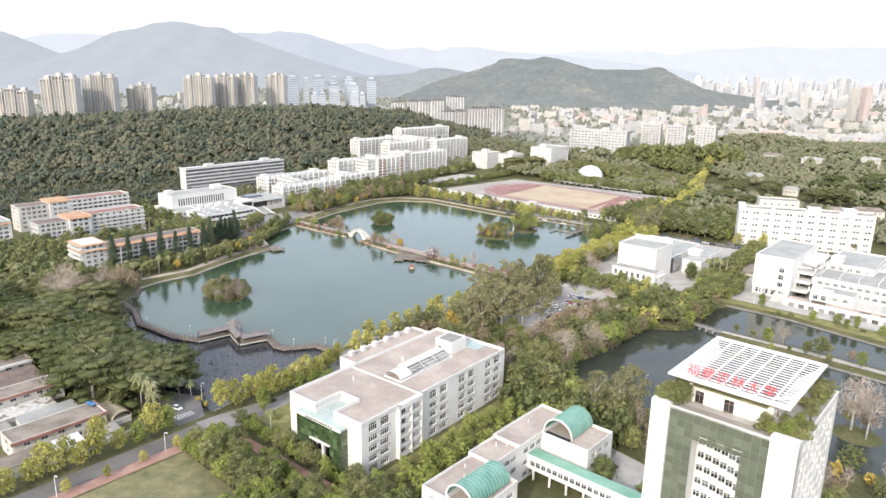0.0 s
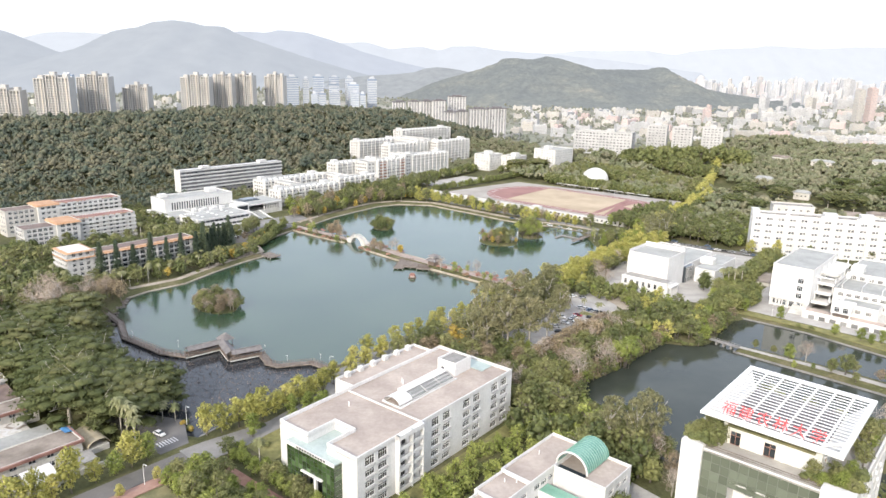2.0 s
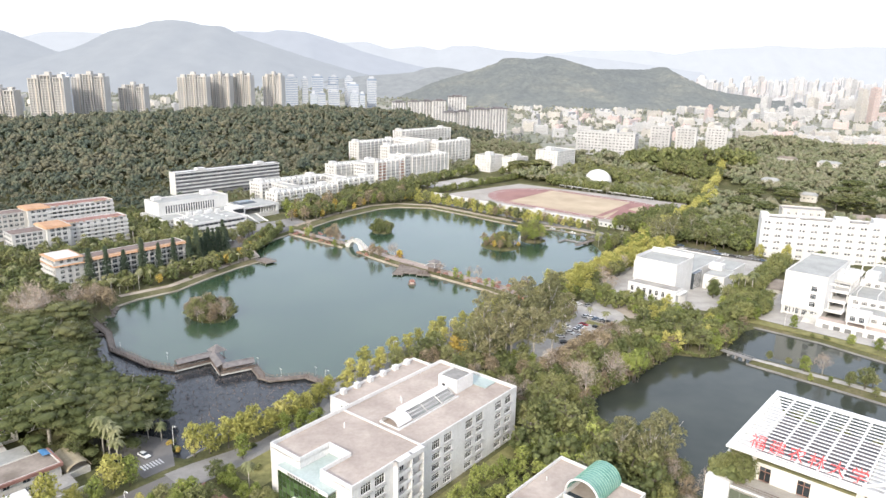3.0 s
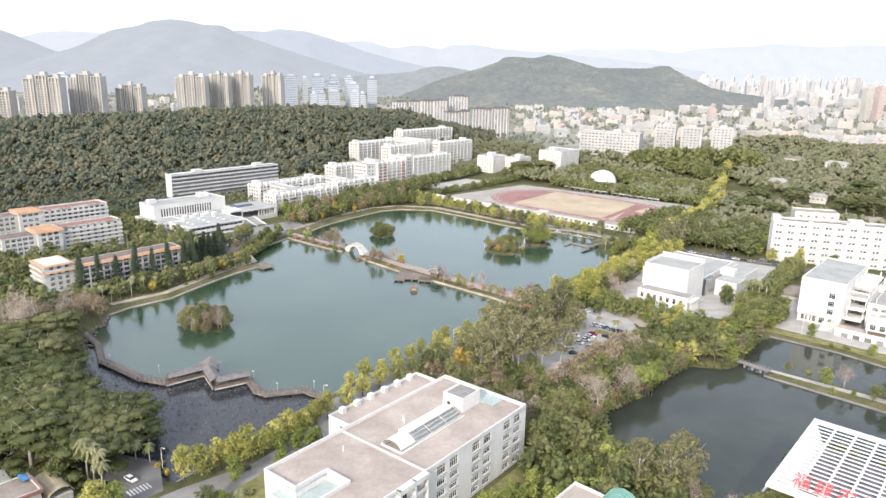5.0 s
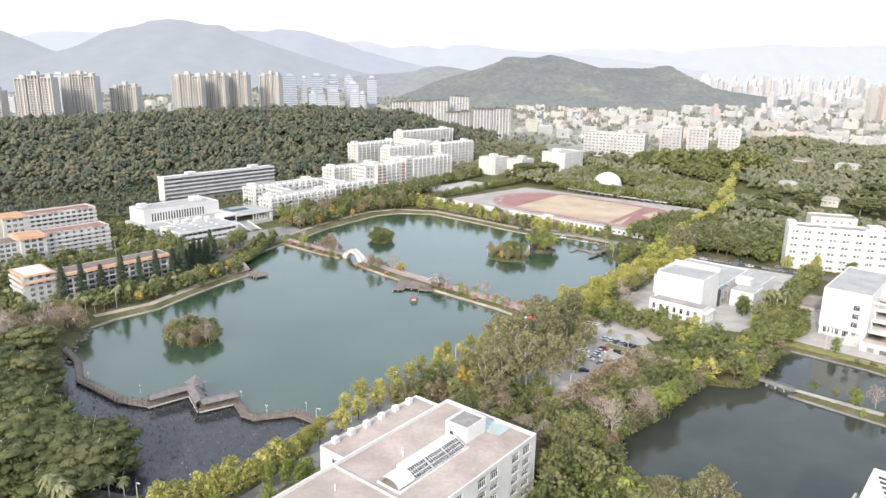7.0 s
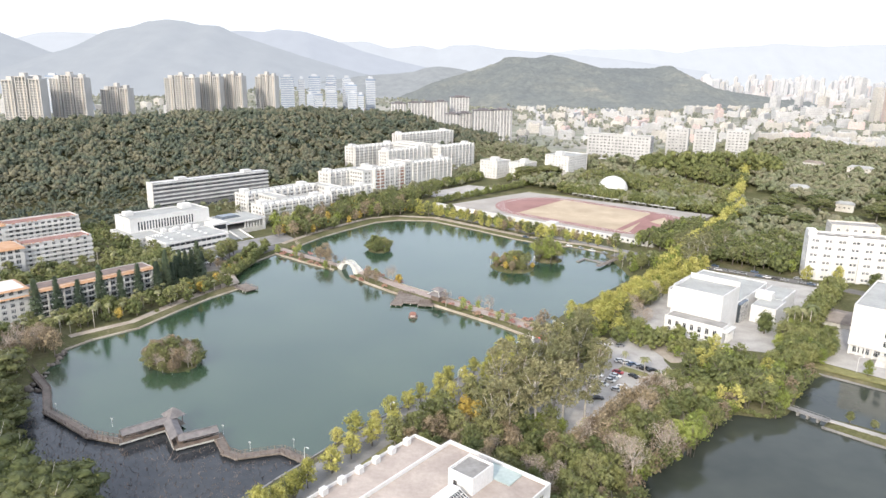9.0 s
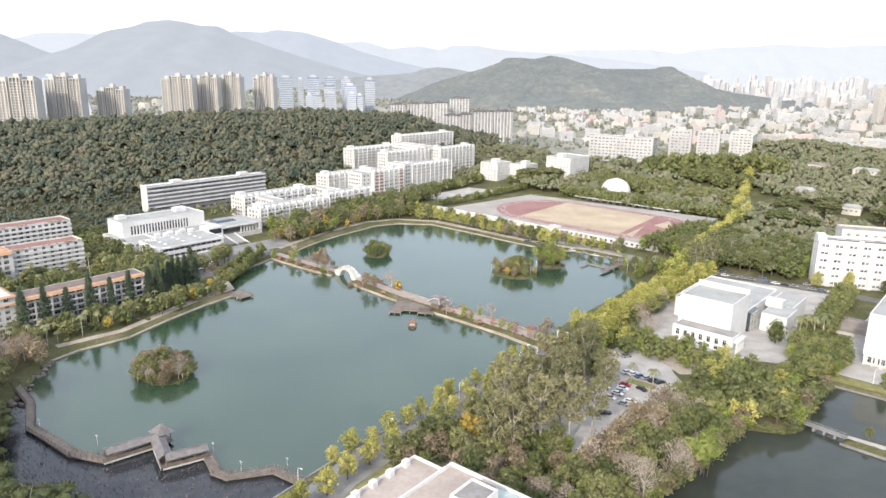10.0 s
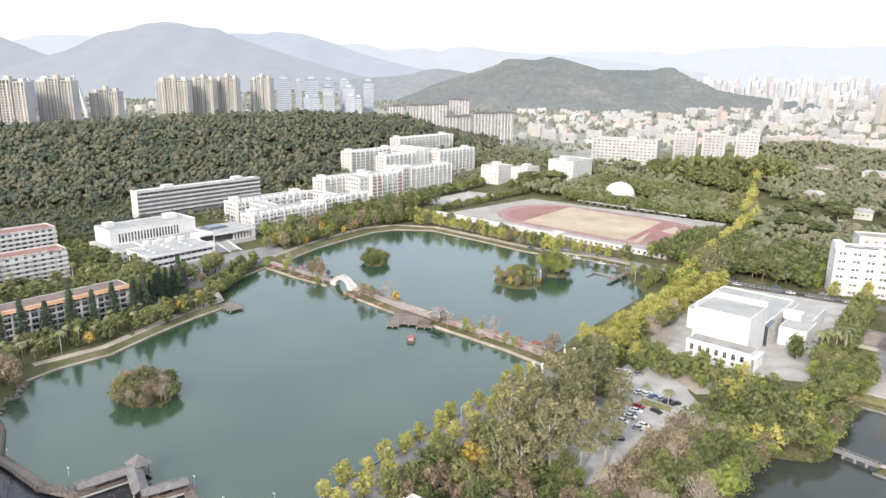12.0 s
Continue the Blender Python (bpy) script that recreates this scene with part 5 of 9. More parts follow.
o4 = slab_block("dormitory", -512, -492, 90, 148, 19.0, 6, "cream dormitory with orange eaves and white stair heads", wall=WHITE, deck=ROOF_PALE, bay=3.4, win=(2.5, 2.1), sill=0.6, z0=2.0, group="dormitories by the lake")
eaves(o4, 0, 0, 20, 58, 17.6, h=0.8)
part("stair_head", MB().box(3, 12, 30, 44, 19.0, 22.5), WHITE, o4)


# ---- library ----
def library():
    root = thing("library", grid_at(-530, 266, 0), "white library with tall window slots and grand steps", "building")
    mb = MB()
    w, d, z0, z1 = 22, 58, 3, 17.5
    sp = facade(mb, (w, 0), "E", d, z0, z1, [(6 + i * 2.05, 1.25) for i in range(20)], [(9.4, 6.0)])
    sp += facade(mb, (0, 0), "S", w, z0 - 4, z1, [(12, 0.8)], [(6, 8.5)])
    facade(mb, (w, d), "N", w, z0 - 4, z1, [], [])
    facade(mb, (0, d), "W", d, z0 - 4, z1, [], [])
    part("wall", mb, WHITE_CLEAN, root)
    part("core", MB().box(0.6, w - 0.6, 0.6, d - 0.6, 0, z1 - 0.3), GREYWALL, root)
    put_windows(root, sp, 1)
    flat_roof(root, w, d, z1, 0.8, WHITE_CLEAN, ROOF_PALE)
    part("stair_head", MB().box(2, 7, 4, 10, z1, z1 + 2.5), WHITE_CLEAN, root)
    part("stair_head", MB().box(3, 9, 44, 52, z1, z1 + 3), WHITE_CLEAN, root)
    block(root, 2, -5, 38, 19, 2, 8.4, 2, 6.5, (1.5, 1.5), wall=WHITE_CLEAN, deck=ROOF_PALE, parapet=0.4)
    part("middle_wing", MB().box(22.3, 41, 14.3, 58, -1, 8.9), WHITE_CLEAN, root)
    part("middle_roof", MB().box(22.6, 41, 14.6, 57.7, 8.9, 9.0), ROOF_PALE, root)
    ribbon = [(3.9 + i * 3.66, 3.4) for i in range(11)]
    block(root, 41, 1, 26.5, 44, 2, 9.6, 2, 3.6, (2.9, 1.6), wall=WHITE_CLEAN, deck=ROOF_PALE, parapet=0.35, frame_mat=DARK, panes=2, cols={"E": ribbon, "S": [(6, 1.6), (10, 1.6), (18, 3)]})
    part("eave", MB().box(40.6, 68.3, 0.4, 45.6, 8.95, 9.2), WHITE_CLEAN, root, "thin white slab round the low roof")
    for k in range(6):
        part("clerestory", MB().box(33 + (k % 2) * 3.2, 35.6 + (k % 2) * 3.2, 15 + k * 4.4, 18.4 + k * 4.4, 9.0, 11.2, bevel=0.1), WHITE_CLEAN, root)
    for k in range(9):
        part("roof_light", MB().box(46 + (k % 3) * 6.5, 47.6 + (k % 3) * 6.5, 8 + (k // 3) * 12, 9.6 + (k // 3) * 12, 9.6, 10.2, bevel=0.1), METALW, root)
    for k in range(4):
        part("roof_unit", MB().tube([(44.5 + k * 0.9, 4 + k * 1.4, 9.6), (44.5 + k * 0.9, 4 + k * 1.4, 10.6)], [0.5, 0.5], 8), METALW, root)
    # entrance: a portal roof on an end wall, set back above a broad stair
    part("entrance_floor", MB().box(22, 47, 45.3, 86.4, -1, 4.6), STONE, root)
    part("portal_roof", MB().box(20, 47, 57, 89, 9.5, 10.7), WHITE_CLEAN, root)
    part("portal_deck", MB().box(20.5, 46.4, 57.6, 88.4, 10.7, 10.78), ROOF_PALE, root)
    part("end_wall", MB().box(20, 46.4, 86.5, 89, -1, 9.5), WHITE_CLEAN, root)
    part("glazed_front", MB().box(29, 29.3, 57, 86.4, 4.6, 9.5), GLASS, root, "dark glazed entrance hall")
    for k in range(6):
        part("fin", MB().box(45.2, 46.2, 72 + k * 2.4, 72.5 + k * 2.4, 4.6, 9.5), WHITE_CLEAN, root)
    part("link_box", MB().box(37, 47.4, 45.4, 56.9, 4.6, 11.9), WHITE_CLEAN, root)
    part("link_glazing", MB().box(47.4, 47.5, 46.6, 55.8, 7.2, 10.6), GLASS, root)
    part("roof_glazing", MB().add([(23, 60, 10.8), (35, 60, 10.8), (35, 76, 10.8), (23, 76, 10.8), (25, 62, 12.2), (33, 62, 12.2), (33, 74, 12.2), (25, 74, 12.2)], [(0, 1, 5, 4), (1, 2, 6, 5), (2, 3, 7, 6), (3, 0, 4, 7), (4, 5, 6, 7)]), GLASS, root, "dark teal glazed roof light")
    for k in range(18):
        part("step", MB().box(47 + k * 1.05, 48.05 + k * 1.05, 50, 66, -1, 4.6 - k * 0.25), ROOF_PALE, root)
    for y in (49.2, 57.8, 66.0):
        part("stair_wall", MB().add([(47, y, 0), (66, y, 0), (66, y + 0.7, 0), (47, y + 0.7, 0), (47, y, 5.6), (66, y, 1.2), (66, y + 0.7, 1.2), (47, y + 0.7, 5.6)], [(3, 2, 1, 0), (4, 5, 6, 7), (0, 1, 5, 4), (1, 2, 6, 5), (2, 3, 7, 6), (3, 0, 4, 7)]), WHITE_CLEAN, root)
    return root


library()
SLABGREY = surface("dark_grey_render", (0.17, 0.17, 0.18), (0.26, 0.26, 0.27), 0.1, 1.4, 0.8, 0.1)
sl = slab_block("laboratory_building", -597, -588, 323, 431, 25.5, 6, "long grey-white slab with horizontal bands under the wood", wall=SLABGREY, deck=ROOF_GREY, bay=3.8, win=(2.9, 1.7), join=True)
for f in range(6):
    part("band", MB().box(-0.3, 9.7, -0.5, 108.4, 8.3 + f * 3.3, 9.5 + f * 3.3), WHITE, sl)
part("end_wall", MB().box(-0.4, 9.8, -1.0, -0.5, -1, 26.6), WHITE, sl)
part("stair_head", MB().box(1.5, 7.5, 22, 30, 25.5, 28.2), WHITE, sl)
part("stair_head", MB().box(1.5, 7.5, 84, 92, 25.5, 28.5), WHITE, sl)

# dormitory quarter in the north-west
QUARTER = [(-553, -536, 374, 446, 17.0, 5), (-512, -497, 362, 428, 15.0, 4), (-540, -512, 385, 396, 16.5, 5), (-512, -500, 430, 478, 17.5, 5), (-545, -512, 446, 456, 17, 5),
           (-572, -556, 476, 540, 22.0, 6), (-556, -536, 500, 512, 23.5, 6), (-548, -534, 512, 556, 24.0, 6), (-560, -536, 556, 566, 27.0, 7), (-551, -536, 566, 626, 25.0, 7),
           (-654, -638, 580, 650, 31.0, 8), (-612, -598, 592, 660, 29.5, 8), (-638, -598, 640, 652, 31.0, 8), (-600, -586, 664, 728, 30.0, 8), (-690, -674, 690, 790, 36.0, 9), (-650, -600, 655, 668, 32.0, 8)]
for i, (a0, a1, b0, b1, z, fl) in enumerate(QUARTER):
    q = slab_block("dormitory", a0, a1, b0, b1, z, fl, "white multi-storey dormitory with rows of balconies", wall=WHITE, deck=ROOF_PALE, bay=3.3, win=(2.1, 1.8), sill=0.6, join=True, group="dormitory quarter", glass=GLASS_PALE)
    if b1 - b0 > 30:
        for f in range(fl):
            zz = z - (f + 1) * 3.1
            part("balcony", MB().box(a1 - a0, a1 - a0 + 1.1, 1, b1 - b0 - 1, zz, zz + 1.1), WHITE, q)
        piers = MB()
        for k in range(int((b1 - b0) / 6.6) + 1):
            piers.box(a1 - a0, a1 - a0 + 1.35, 0.6 + k * 6.6, 1.3 + k * 6.6, -1, z + 0.9)
        part("balcony_pier", piers, WHITE, q, kind="stuff")
        part("stair_head", MB().box(2, 8, 3, 9, z, z + 3.2), WHITE, q)
        part("stair_head", MB().box(2, 8, b1 - b0 - 12, b1 - b0 - 5, z, z + 3.0), WHITE, q)
        for k in range(int((b1 - b0) / 6)):
            part("roof_tank", MB().box(9, 11.5, 4 + k * 6, 7 + k * 6, z, z + 1.4, bevel=0.1), METALW, q)
    if i == 7:
        part("brick_panel", MB().box(14.0, 14.4, 4, 13, 3, 23), BRICK, q)
        part("brick_panel", MB().box(14.0, 14.4, 33, 42, 3, 23), BRICK, q)

NORTH = [(-527, -504, 665, 690, 21.0, 6), (-504, -484, 688, 712, 19.0, 5), (-465, -436, 699, 738, 30.0, 8)]
for i, (a0, a1, b0, b1, z, fl) in enumerate(NORTH):
    q = slab_block("residence_block", a0, a1, b0, b1, z, fl, "white residential block north of the track", wall=WHITE, deck=ROOF_PALE, bay=3.6, win=(2.0, 1.5), join=True, glass=FARPANE)
    part("stair_head", MB().box(8, 15, 8, 16, z, z + 4), WHITE, q)
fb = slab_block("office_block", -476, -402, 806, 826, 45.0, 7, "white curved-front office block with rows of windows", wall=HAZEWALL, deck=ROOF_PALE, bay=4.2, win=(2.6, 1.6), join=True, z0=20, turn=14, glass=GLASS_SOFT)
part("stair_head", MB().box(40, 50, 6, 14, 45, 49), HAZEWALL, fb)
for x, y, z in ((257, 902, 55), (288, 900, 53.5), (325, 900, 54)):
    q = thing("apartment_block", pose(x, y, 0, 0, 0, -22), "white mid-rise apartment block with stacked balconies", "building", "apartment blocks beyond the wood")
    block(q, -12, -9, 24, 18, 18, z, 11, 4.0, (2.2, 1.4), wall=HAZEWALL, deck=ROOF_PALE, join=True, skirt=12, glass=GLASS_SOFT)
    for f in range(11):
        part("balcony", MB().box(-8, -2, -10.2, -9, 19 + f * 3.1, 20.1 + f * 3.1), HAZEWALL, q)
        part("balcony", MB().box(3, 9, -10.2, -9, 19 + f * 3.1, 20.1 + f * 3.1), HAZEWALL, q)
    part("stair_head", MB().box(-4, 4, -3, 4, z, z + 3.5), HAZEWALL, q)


# ---- stand, dome and small halls by the track ----
stand = thing("grandstand", track_at(TC[0], TC[1] - 58.5, 1.6), "low white stand wall along the running track", "grandstand")
part("stand_wall", MB().box(-116, -2, -1.4, 0, -1, 3.5), WHITE, stand)
part("stand_wall", MB().box(6, 84, -1.4, 0, -1, 3.5), WHITE, stand)
part("stand_house", MB().box(-2, 6, -3, 2.5, -1, 5.2), WHITE, stand)
for k in range(5):
    part("tier", MB().box(-112, 84, 0.1 + k * 0.5, 0.6 + k * 0.5, 0, 3.3 - k * 0.2), STONE, stand)
dome = thing("dome_hall", pose(*lw(-379, 692), 1.5, 0, 0, -40), "white inflated dome hall beyond the track", "dome")
mb = MB()
for i in range(8):
    for j in range(24):
        p = []
        for ii, jj in ((i, j), (i, j + 1), (i + 1, j + 1), (i + 1, j)):
            e, t = math.pi / 2 * ii / 8, 2 * math.pi * jj / 24
            p.append((14.5 * math.cos(e) * math.cos(t), 14.5 * math.cos(e) * math.sin(t), 3 + 13 * math.sin(e)))
        mb.quad(*p)
part("shell", mb, WHITE_CLEAN, dome, smooth=True)
part("drum", MB().prism([(14.7 * math.cos(k * math.pi / 12), 14.7 * math.sin(k * math.pi / 12)) for k in range(24)], -1, 3.2), WHITE_CLEAN, dome)
part("annex", MB().box(2, 17, -19, -12, -1, 5.5), GLASS_BLUE, dome, "pale blue annex")
for k in range(19):
    part("stand_opening", MB().box(8.5 + k * 4, 10 + k * 4, -1.46, -1.38, 1.2, 2.6), GLASS, stand)
for k in range(14):
    x, y = -57 + k * 7 + (5 if k > 6 else 0), 0
    whole("sun_shelter", MB().box(-3, 3, -2, 2, 2.4, 2.6).box(-2.8, -2.6, -1.8, -1.6, 0, 2.4).box(2.6, 2.8, -1.8, -1.6, 0, 2.4).box(-2.8, -2.6, 1.6, 1.8, 0, 2.4).box(2.6, 2.8, 1.6, 1.8, 0, 2.4),
          WHITE_CLEAN, track_at(TC[0] + x, TC[1] + 74.5, 2.0), "small white canopy beside the track", "shelter", "shelters by the track")


# ---- small houses among the eastern woods ----
def small_house(a, b, w, d, h, turn, roof_mat, label, hip=2.2):
    x, y = lw(a, b)
    z = ground_z(x, y)
    root = thing("small_house", grid_at(a, b, z - 2.5, turn), label, "house", "small houses among the trees")
    block(root, -w / 2, -d / 2, w, d, 0, h, max(1, int(h / 3.2)), 3.2, (1.5, 1.4), wall=CREAM, deck=ROOF_GREY, parapet=0.1, glass=GLASS_PALE, join=True)
    part("roof", MB().prism([(-w / 2 - 0.6, -d / 2 - 0.6), (w / 2 + 0.6, -d / 2 - 0.6), (w / 2 + 0.6, d / 2 + 0.6), (-w / 2 - 0.6, d / 2 + 0.6)], h + 0.12, h + 0.12 + hip,
                            top=[(-w / 2 + 2.5, -0.2), (w / 2 - 2.5, -0.2), (w / 2 - 2.5, 0.2), (-w / 2 + 2.5, 0.2)]), roof_mat, root)


for a, b, w, d, h, t, m, lab in ((-233, 790, 16, 11, 12, 10, ROOF_PALE, "white house with a pale hipped roof among trees"), (-255, 925, 20, 12, 12, -8, ROOF_OLD, "white house with a dull brown roof among trees"), (-125, 667, 16, 12, 9, 20, ROOF_OLD, "white house with a dull brown roof among trees"),
                                 (-104, 679, 22, 14, 10, 22, ROOF_OLD, "white house with a dull brown roof among trees"), (-184, 748, 14, 10, 9, 5, ROOF_PALE, "white house with a pale hipped roof among trees"), (-205, 905, 22, 12, 13, -4, ROOF_PALE, "white house with a pale hipped roof among trees"),
                                 (-150, 930, 20, 12, 13, 8, ROOF_PALE, "white house with a pale hipped roof among trees"), (-119, 437, 14, 22, 4.5, 0, ROOF_OLD, "low house with a grey roof beside the alley"), (-120.5, 402, 8, 12, 4.0, 0, ROOF_OLD, "low house with a grey roof beside the alley")):
    small_house(a, b, w, d, h, t, m, lab)
for a, b, w, t in ((-349, 737, 22, 4), (-304, 742, 18, -6), (-284, 760, 14, -10), (-262, 700, 16, 4)):
    x, y = lw(a, b)
    whole("low_shed", MB().box(-w / 2, w / 2, -3, 3, -2, 3.6).box(-w / 2 - 0.4, w / 2 + 0.4, -3.4, 3.4, 3.6, 3.9), WHITE, grid_at(a, b, ground_z(x, y), t), "long low white shed beside the grass terrace", "shed", "sheds behind the track")


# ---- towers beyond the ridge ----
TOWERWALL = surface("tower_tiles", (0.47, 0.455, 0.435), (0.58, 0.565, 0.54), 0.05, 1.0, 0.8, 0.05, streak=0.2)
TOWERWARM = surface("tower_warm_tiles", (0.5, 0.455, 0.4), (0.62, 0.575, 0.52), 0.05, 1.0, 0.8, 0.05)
# office and town tones with the haze mixed into wall and glass
HAZEPALE = surface("hazy_office_wall", (0.48, 0.505, 0.54), (0.6, 0.625, 0.66), 0.03, 0.6, 0.9, 0.0, vary=0.15)
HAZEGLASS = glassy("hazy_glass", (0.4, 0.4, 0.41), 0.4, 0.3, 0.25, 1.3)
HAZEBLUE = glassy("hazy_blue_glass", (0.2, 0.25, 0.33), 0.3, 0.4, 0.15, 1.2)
# darker copy of the tower wall: recess shade put into the colour
TOWERSHADE = surface("tower_recess_shade", (0.4, 0.4, 0.4), (0.5, 0.5, 0.5), 0.05, 1.0, 0.8, 0.05)
VGREY = surface("grey_tiles", (0.3, 0.3, 0.31), (0.4, 0.4, 0.41), 0.05, 1.0, 0.8, 0.05)


def tower(x, y, w, d, z0, z1, turn, label, wall=None):
    """A residential high-rise: three projecting bays with stacked loggias between tall piers."""
    root = thing("residential_tower", pose(x, y, 0, 0, 0, turn), label, "tower", "towers beyond the ridge")
    wall = wall or TOWERWALL
    part("core", MB().box(-w / 2 + 1, w / 2 - 1, -d / 2 + 2.6, d / 2 - 1, z0, z1 - 1), TOWERSHADE, root, "core between the bays, recess shade set into its grey")
    fl = int((z1 - z0) / 3.0)
    bay = w / 3.6
    for i, cx in enumerate((-w / 2 + bay / 2, 0.0, w / 2 - bay / 2)):
        top = z1 + (0, 4.0, 1.5)[i]
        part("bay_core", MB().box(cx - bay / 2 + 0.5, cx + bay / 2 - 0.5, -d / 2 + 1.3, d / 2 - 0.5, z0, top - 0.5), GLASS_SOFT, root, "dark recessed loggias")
        tier = MB()
        for f in range(fl + (i == 1)):
            z = z0 + 3.0 * f
            tier.box(cx - bay / 2, cx + bay / 2, -d / 2, d / 2, z, z + 1.25)
        part("loggia_front", tier, wall, root, kind="stuff")
        for px, k in ((cx - bay / 2, 0.9), (cx - bay * 0.14, 0.7), (cx + bay * 0.2, 1.5), (cx + bay / 2, 0.9)):
            part("pier", MB().box(px - k / 2, px + k / 2, -d / 2 - 0.25, d / 2 + 0.2, z0, top), TOWERWARM if k > 1 else wall, root)
        part("roof", MB().box(cx - bay / 2 - 0.4, cx + bay / 2 + 0.4, -d / 2 - 0.4, d / 2 + 0.4, top - 0.6, top + 0.5), wall, root)
        part("roof_house", MB().box(cx - bay / 4, cx + bay / 4, -d / 5, d / 4, top + 0.5, top + 4.2), wall, root)
    return root


for x0, x1, y, z, t in ((-566, -527, 872, 81, 10), (-514, -474, 888, 97, 8), (-488, -449, 938, 98, 6), (-453, -420, 988, 84.5, 4), (-405, -364, 1072, 98, 2), (-373, -341, 1108, 99, 0), (-347, -316, 1134, 100, -2), (-310, -280, 1184, 100, -4)):
    tower((x0 + x1) / 2, y, x1 - x0, 20, 8, z, t, "tall beige residential tower with stacked loggias")
tower(-640, 900, 40, 20, 8, 84, 12, "tall beige residential tower with stacked loggias")

# office cluster further out, the paleness of distance set into its colours
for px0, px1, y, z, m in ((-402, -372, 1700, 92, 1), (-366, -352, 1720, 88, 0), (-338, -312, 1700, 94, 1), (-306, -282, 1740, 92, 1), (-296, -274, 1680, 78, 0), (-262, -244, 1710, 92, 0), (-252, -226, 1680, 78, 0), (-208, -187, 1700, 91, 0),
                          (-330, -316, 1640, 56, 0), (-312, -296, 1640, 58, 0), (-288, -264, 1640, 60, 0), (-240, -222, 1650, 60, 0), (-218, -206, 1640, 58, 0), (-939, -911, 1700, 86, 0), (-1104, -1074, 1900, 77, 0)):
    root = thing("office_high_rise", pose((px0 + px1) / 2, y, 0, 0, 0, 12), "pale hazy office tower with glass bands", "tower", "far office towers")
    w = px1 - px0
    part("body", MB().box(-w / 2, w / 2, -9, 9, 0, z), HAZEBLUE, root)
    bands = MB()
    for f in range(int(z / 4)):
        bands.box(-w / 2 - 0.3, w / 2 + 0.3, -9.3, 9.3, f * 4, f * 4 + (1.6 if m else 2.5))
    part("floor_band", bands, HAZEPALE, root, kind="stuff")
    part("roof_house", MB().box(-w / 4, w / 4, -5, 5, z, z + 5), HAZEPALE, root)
pylon = thing("pylon_tower", pose(-855, 1700, 0), "slender white bridge pylon in the haze", "pylon", "far office towers")
part("shaft", MB().prism([(-22, -4), (-13, -4), (-13, 4), (-22, 4)], 0, 92, top=[(-8, -3), (-2, -3), (-2, 3), (-8, 3)]), HAZEPALE, pylon)
part("shaft", MB().prism([(13, -4), (22, -4), (22, 4), (13, 4)], 0, 70, top=[(2, -3), (6, -3), (6, 3), (2, 3)]), HAZEPALE, pylon)

# blocks with dark roofs at the foot of the ridge
for x0, x1, y, z, t in ((-112, -88, 1290, 60, 8), (-84, -62, 1300, 61, 8), (-60, -38, 1260, 64, 8), (-38, -16, 1250, 66, 6), (-17, 2, 1180, 51, 10), (3, 22, 1186, 52, 10), (25, 54, 1165, 58, 12), (55, 84, 1172, 59, 12), (-12, 20, 1290, 72, 6)):
    root = thing("apartment_house", pose((x0 + x1) / 2, y, 0, 0, 0, t), "grey-white apartment house with a dark overhanging roof", "building", "blocks below the hill")
    w = x1 - x0
    sp = block(root, -w / 2, -8, w, 16, 6, z - 3, 15, 3.4, (2.4, 2.0), wall=VGREY, deck=ROOF_DARK, join=True, glass=GLASS_SOFT)
    part("overhanging_roof", MB().box(-w / 2 - 1.2, w / 2 + 1.2, -9.2, 9.2, z - 1.6, z - 0.6).box(-w / 4, w / 4, -5, 5, z - 3, z + 1.5), ROOF_DARK, root)
    for k in range(int(w / 5) + 1):
        part("pier", MB().box(-w / 2 + k * 5 - 0.7, -w / 2 + k * 5 + 0.7, -8.6, -7.9, 0, z - 2), WHITE, root)


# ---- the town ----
# town walls carry the haze in their flat, pale colours
TOWN_WALLS = [HAZEWALL, surface("hazy_town_cream", (0.51, 0.484, 0.44), (0.616, 0.59, 0.546), 0.02, 0.5, 0.9, 0.0, vary=0.2), surface("hazy_town_pink", (0.58, 0.46, 0.43), (0.68, 0.56, 0.53), 0.02, 0.5, 0.9, 0.0, vary=0.2),
              surface("hazy_town_grey", (0.482, 0.49, 0.49), (0.585, 0.593, 0.593), 0.02, 0.5, 0.9, 0.0, vary=0.2)]
_town = {}


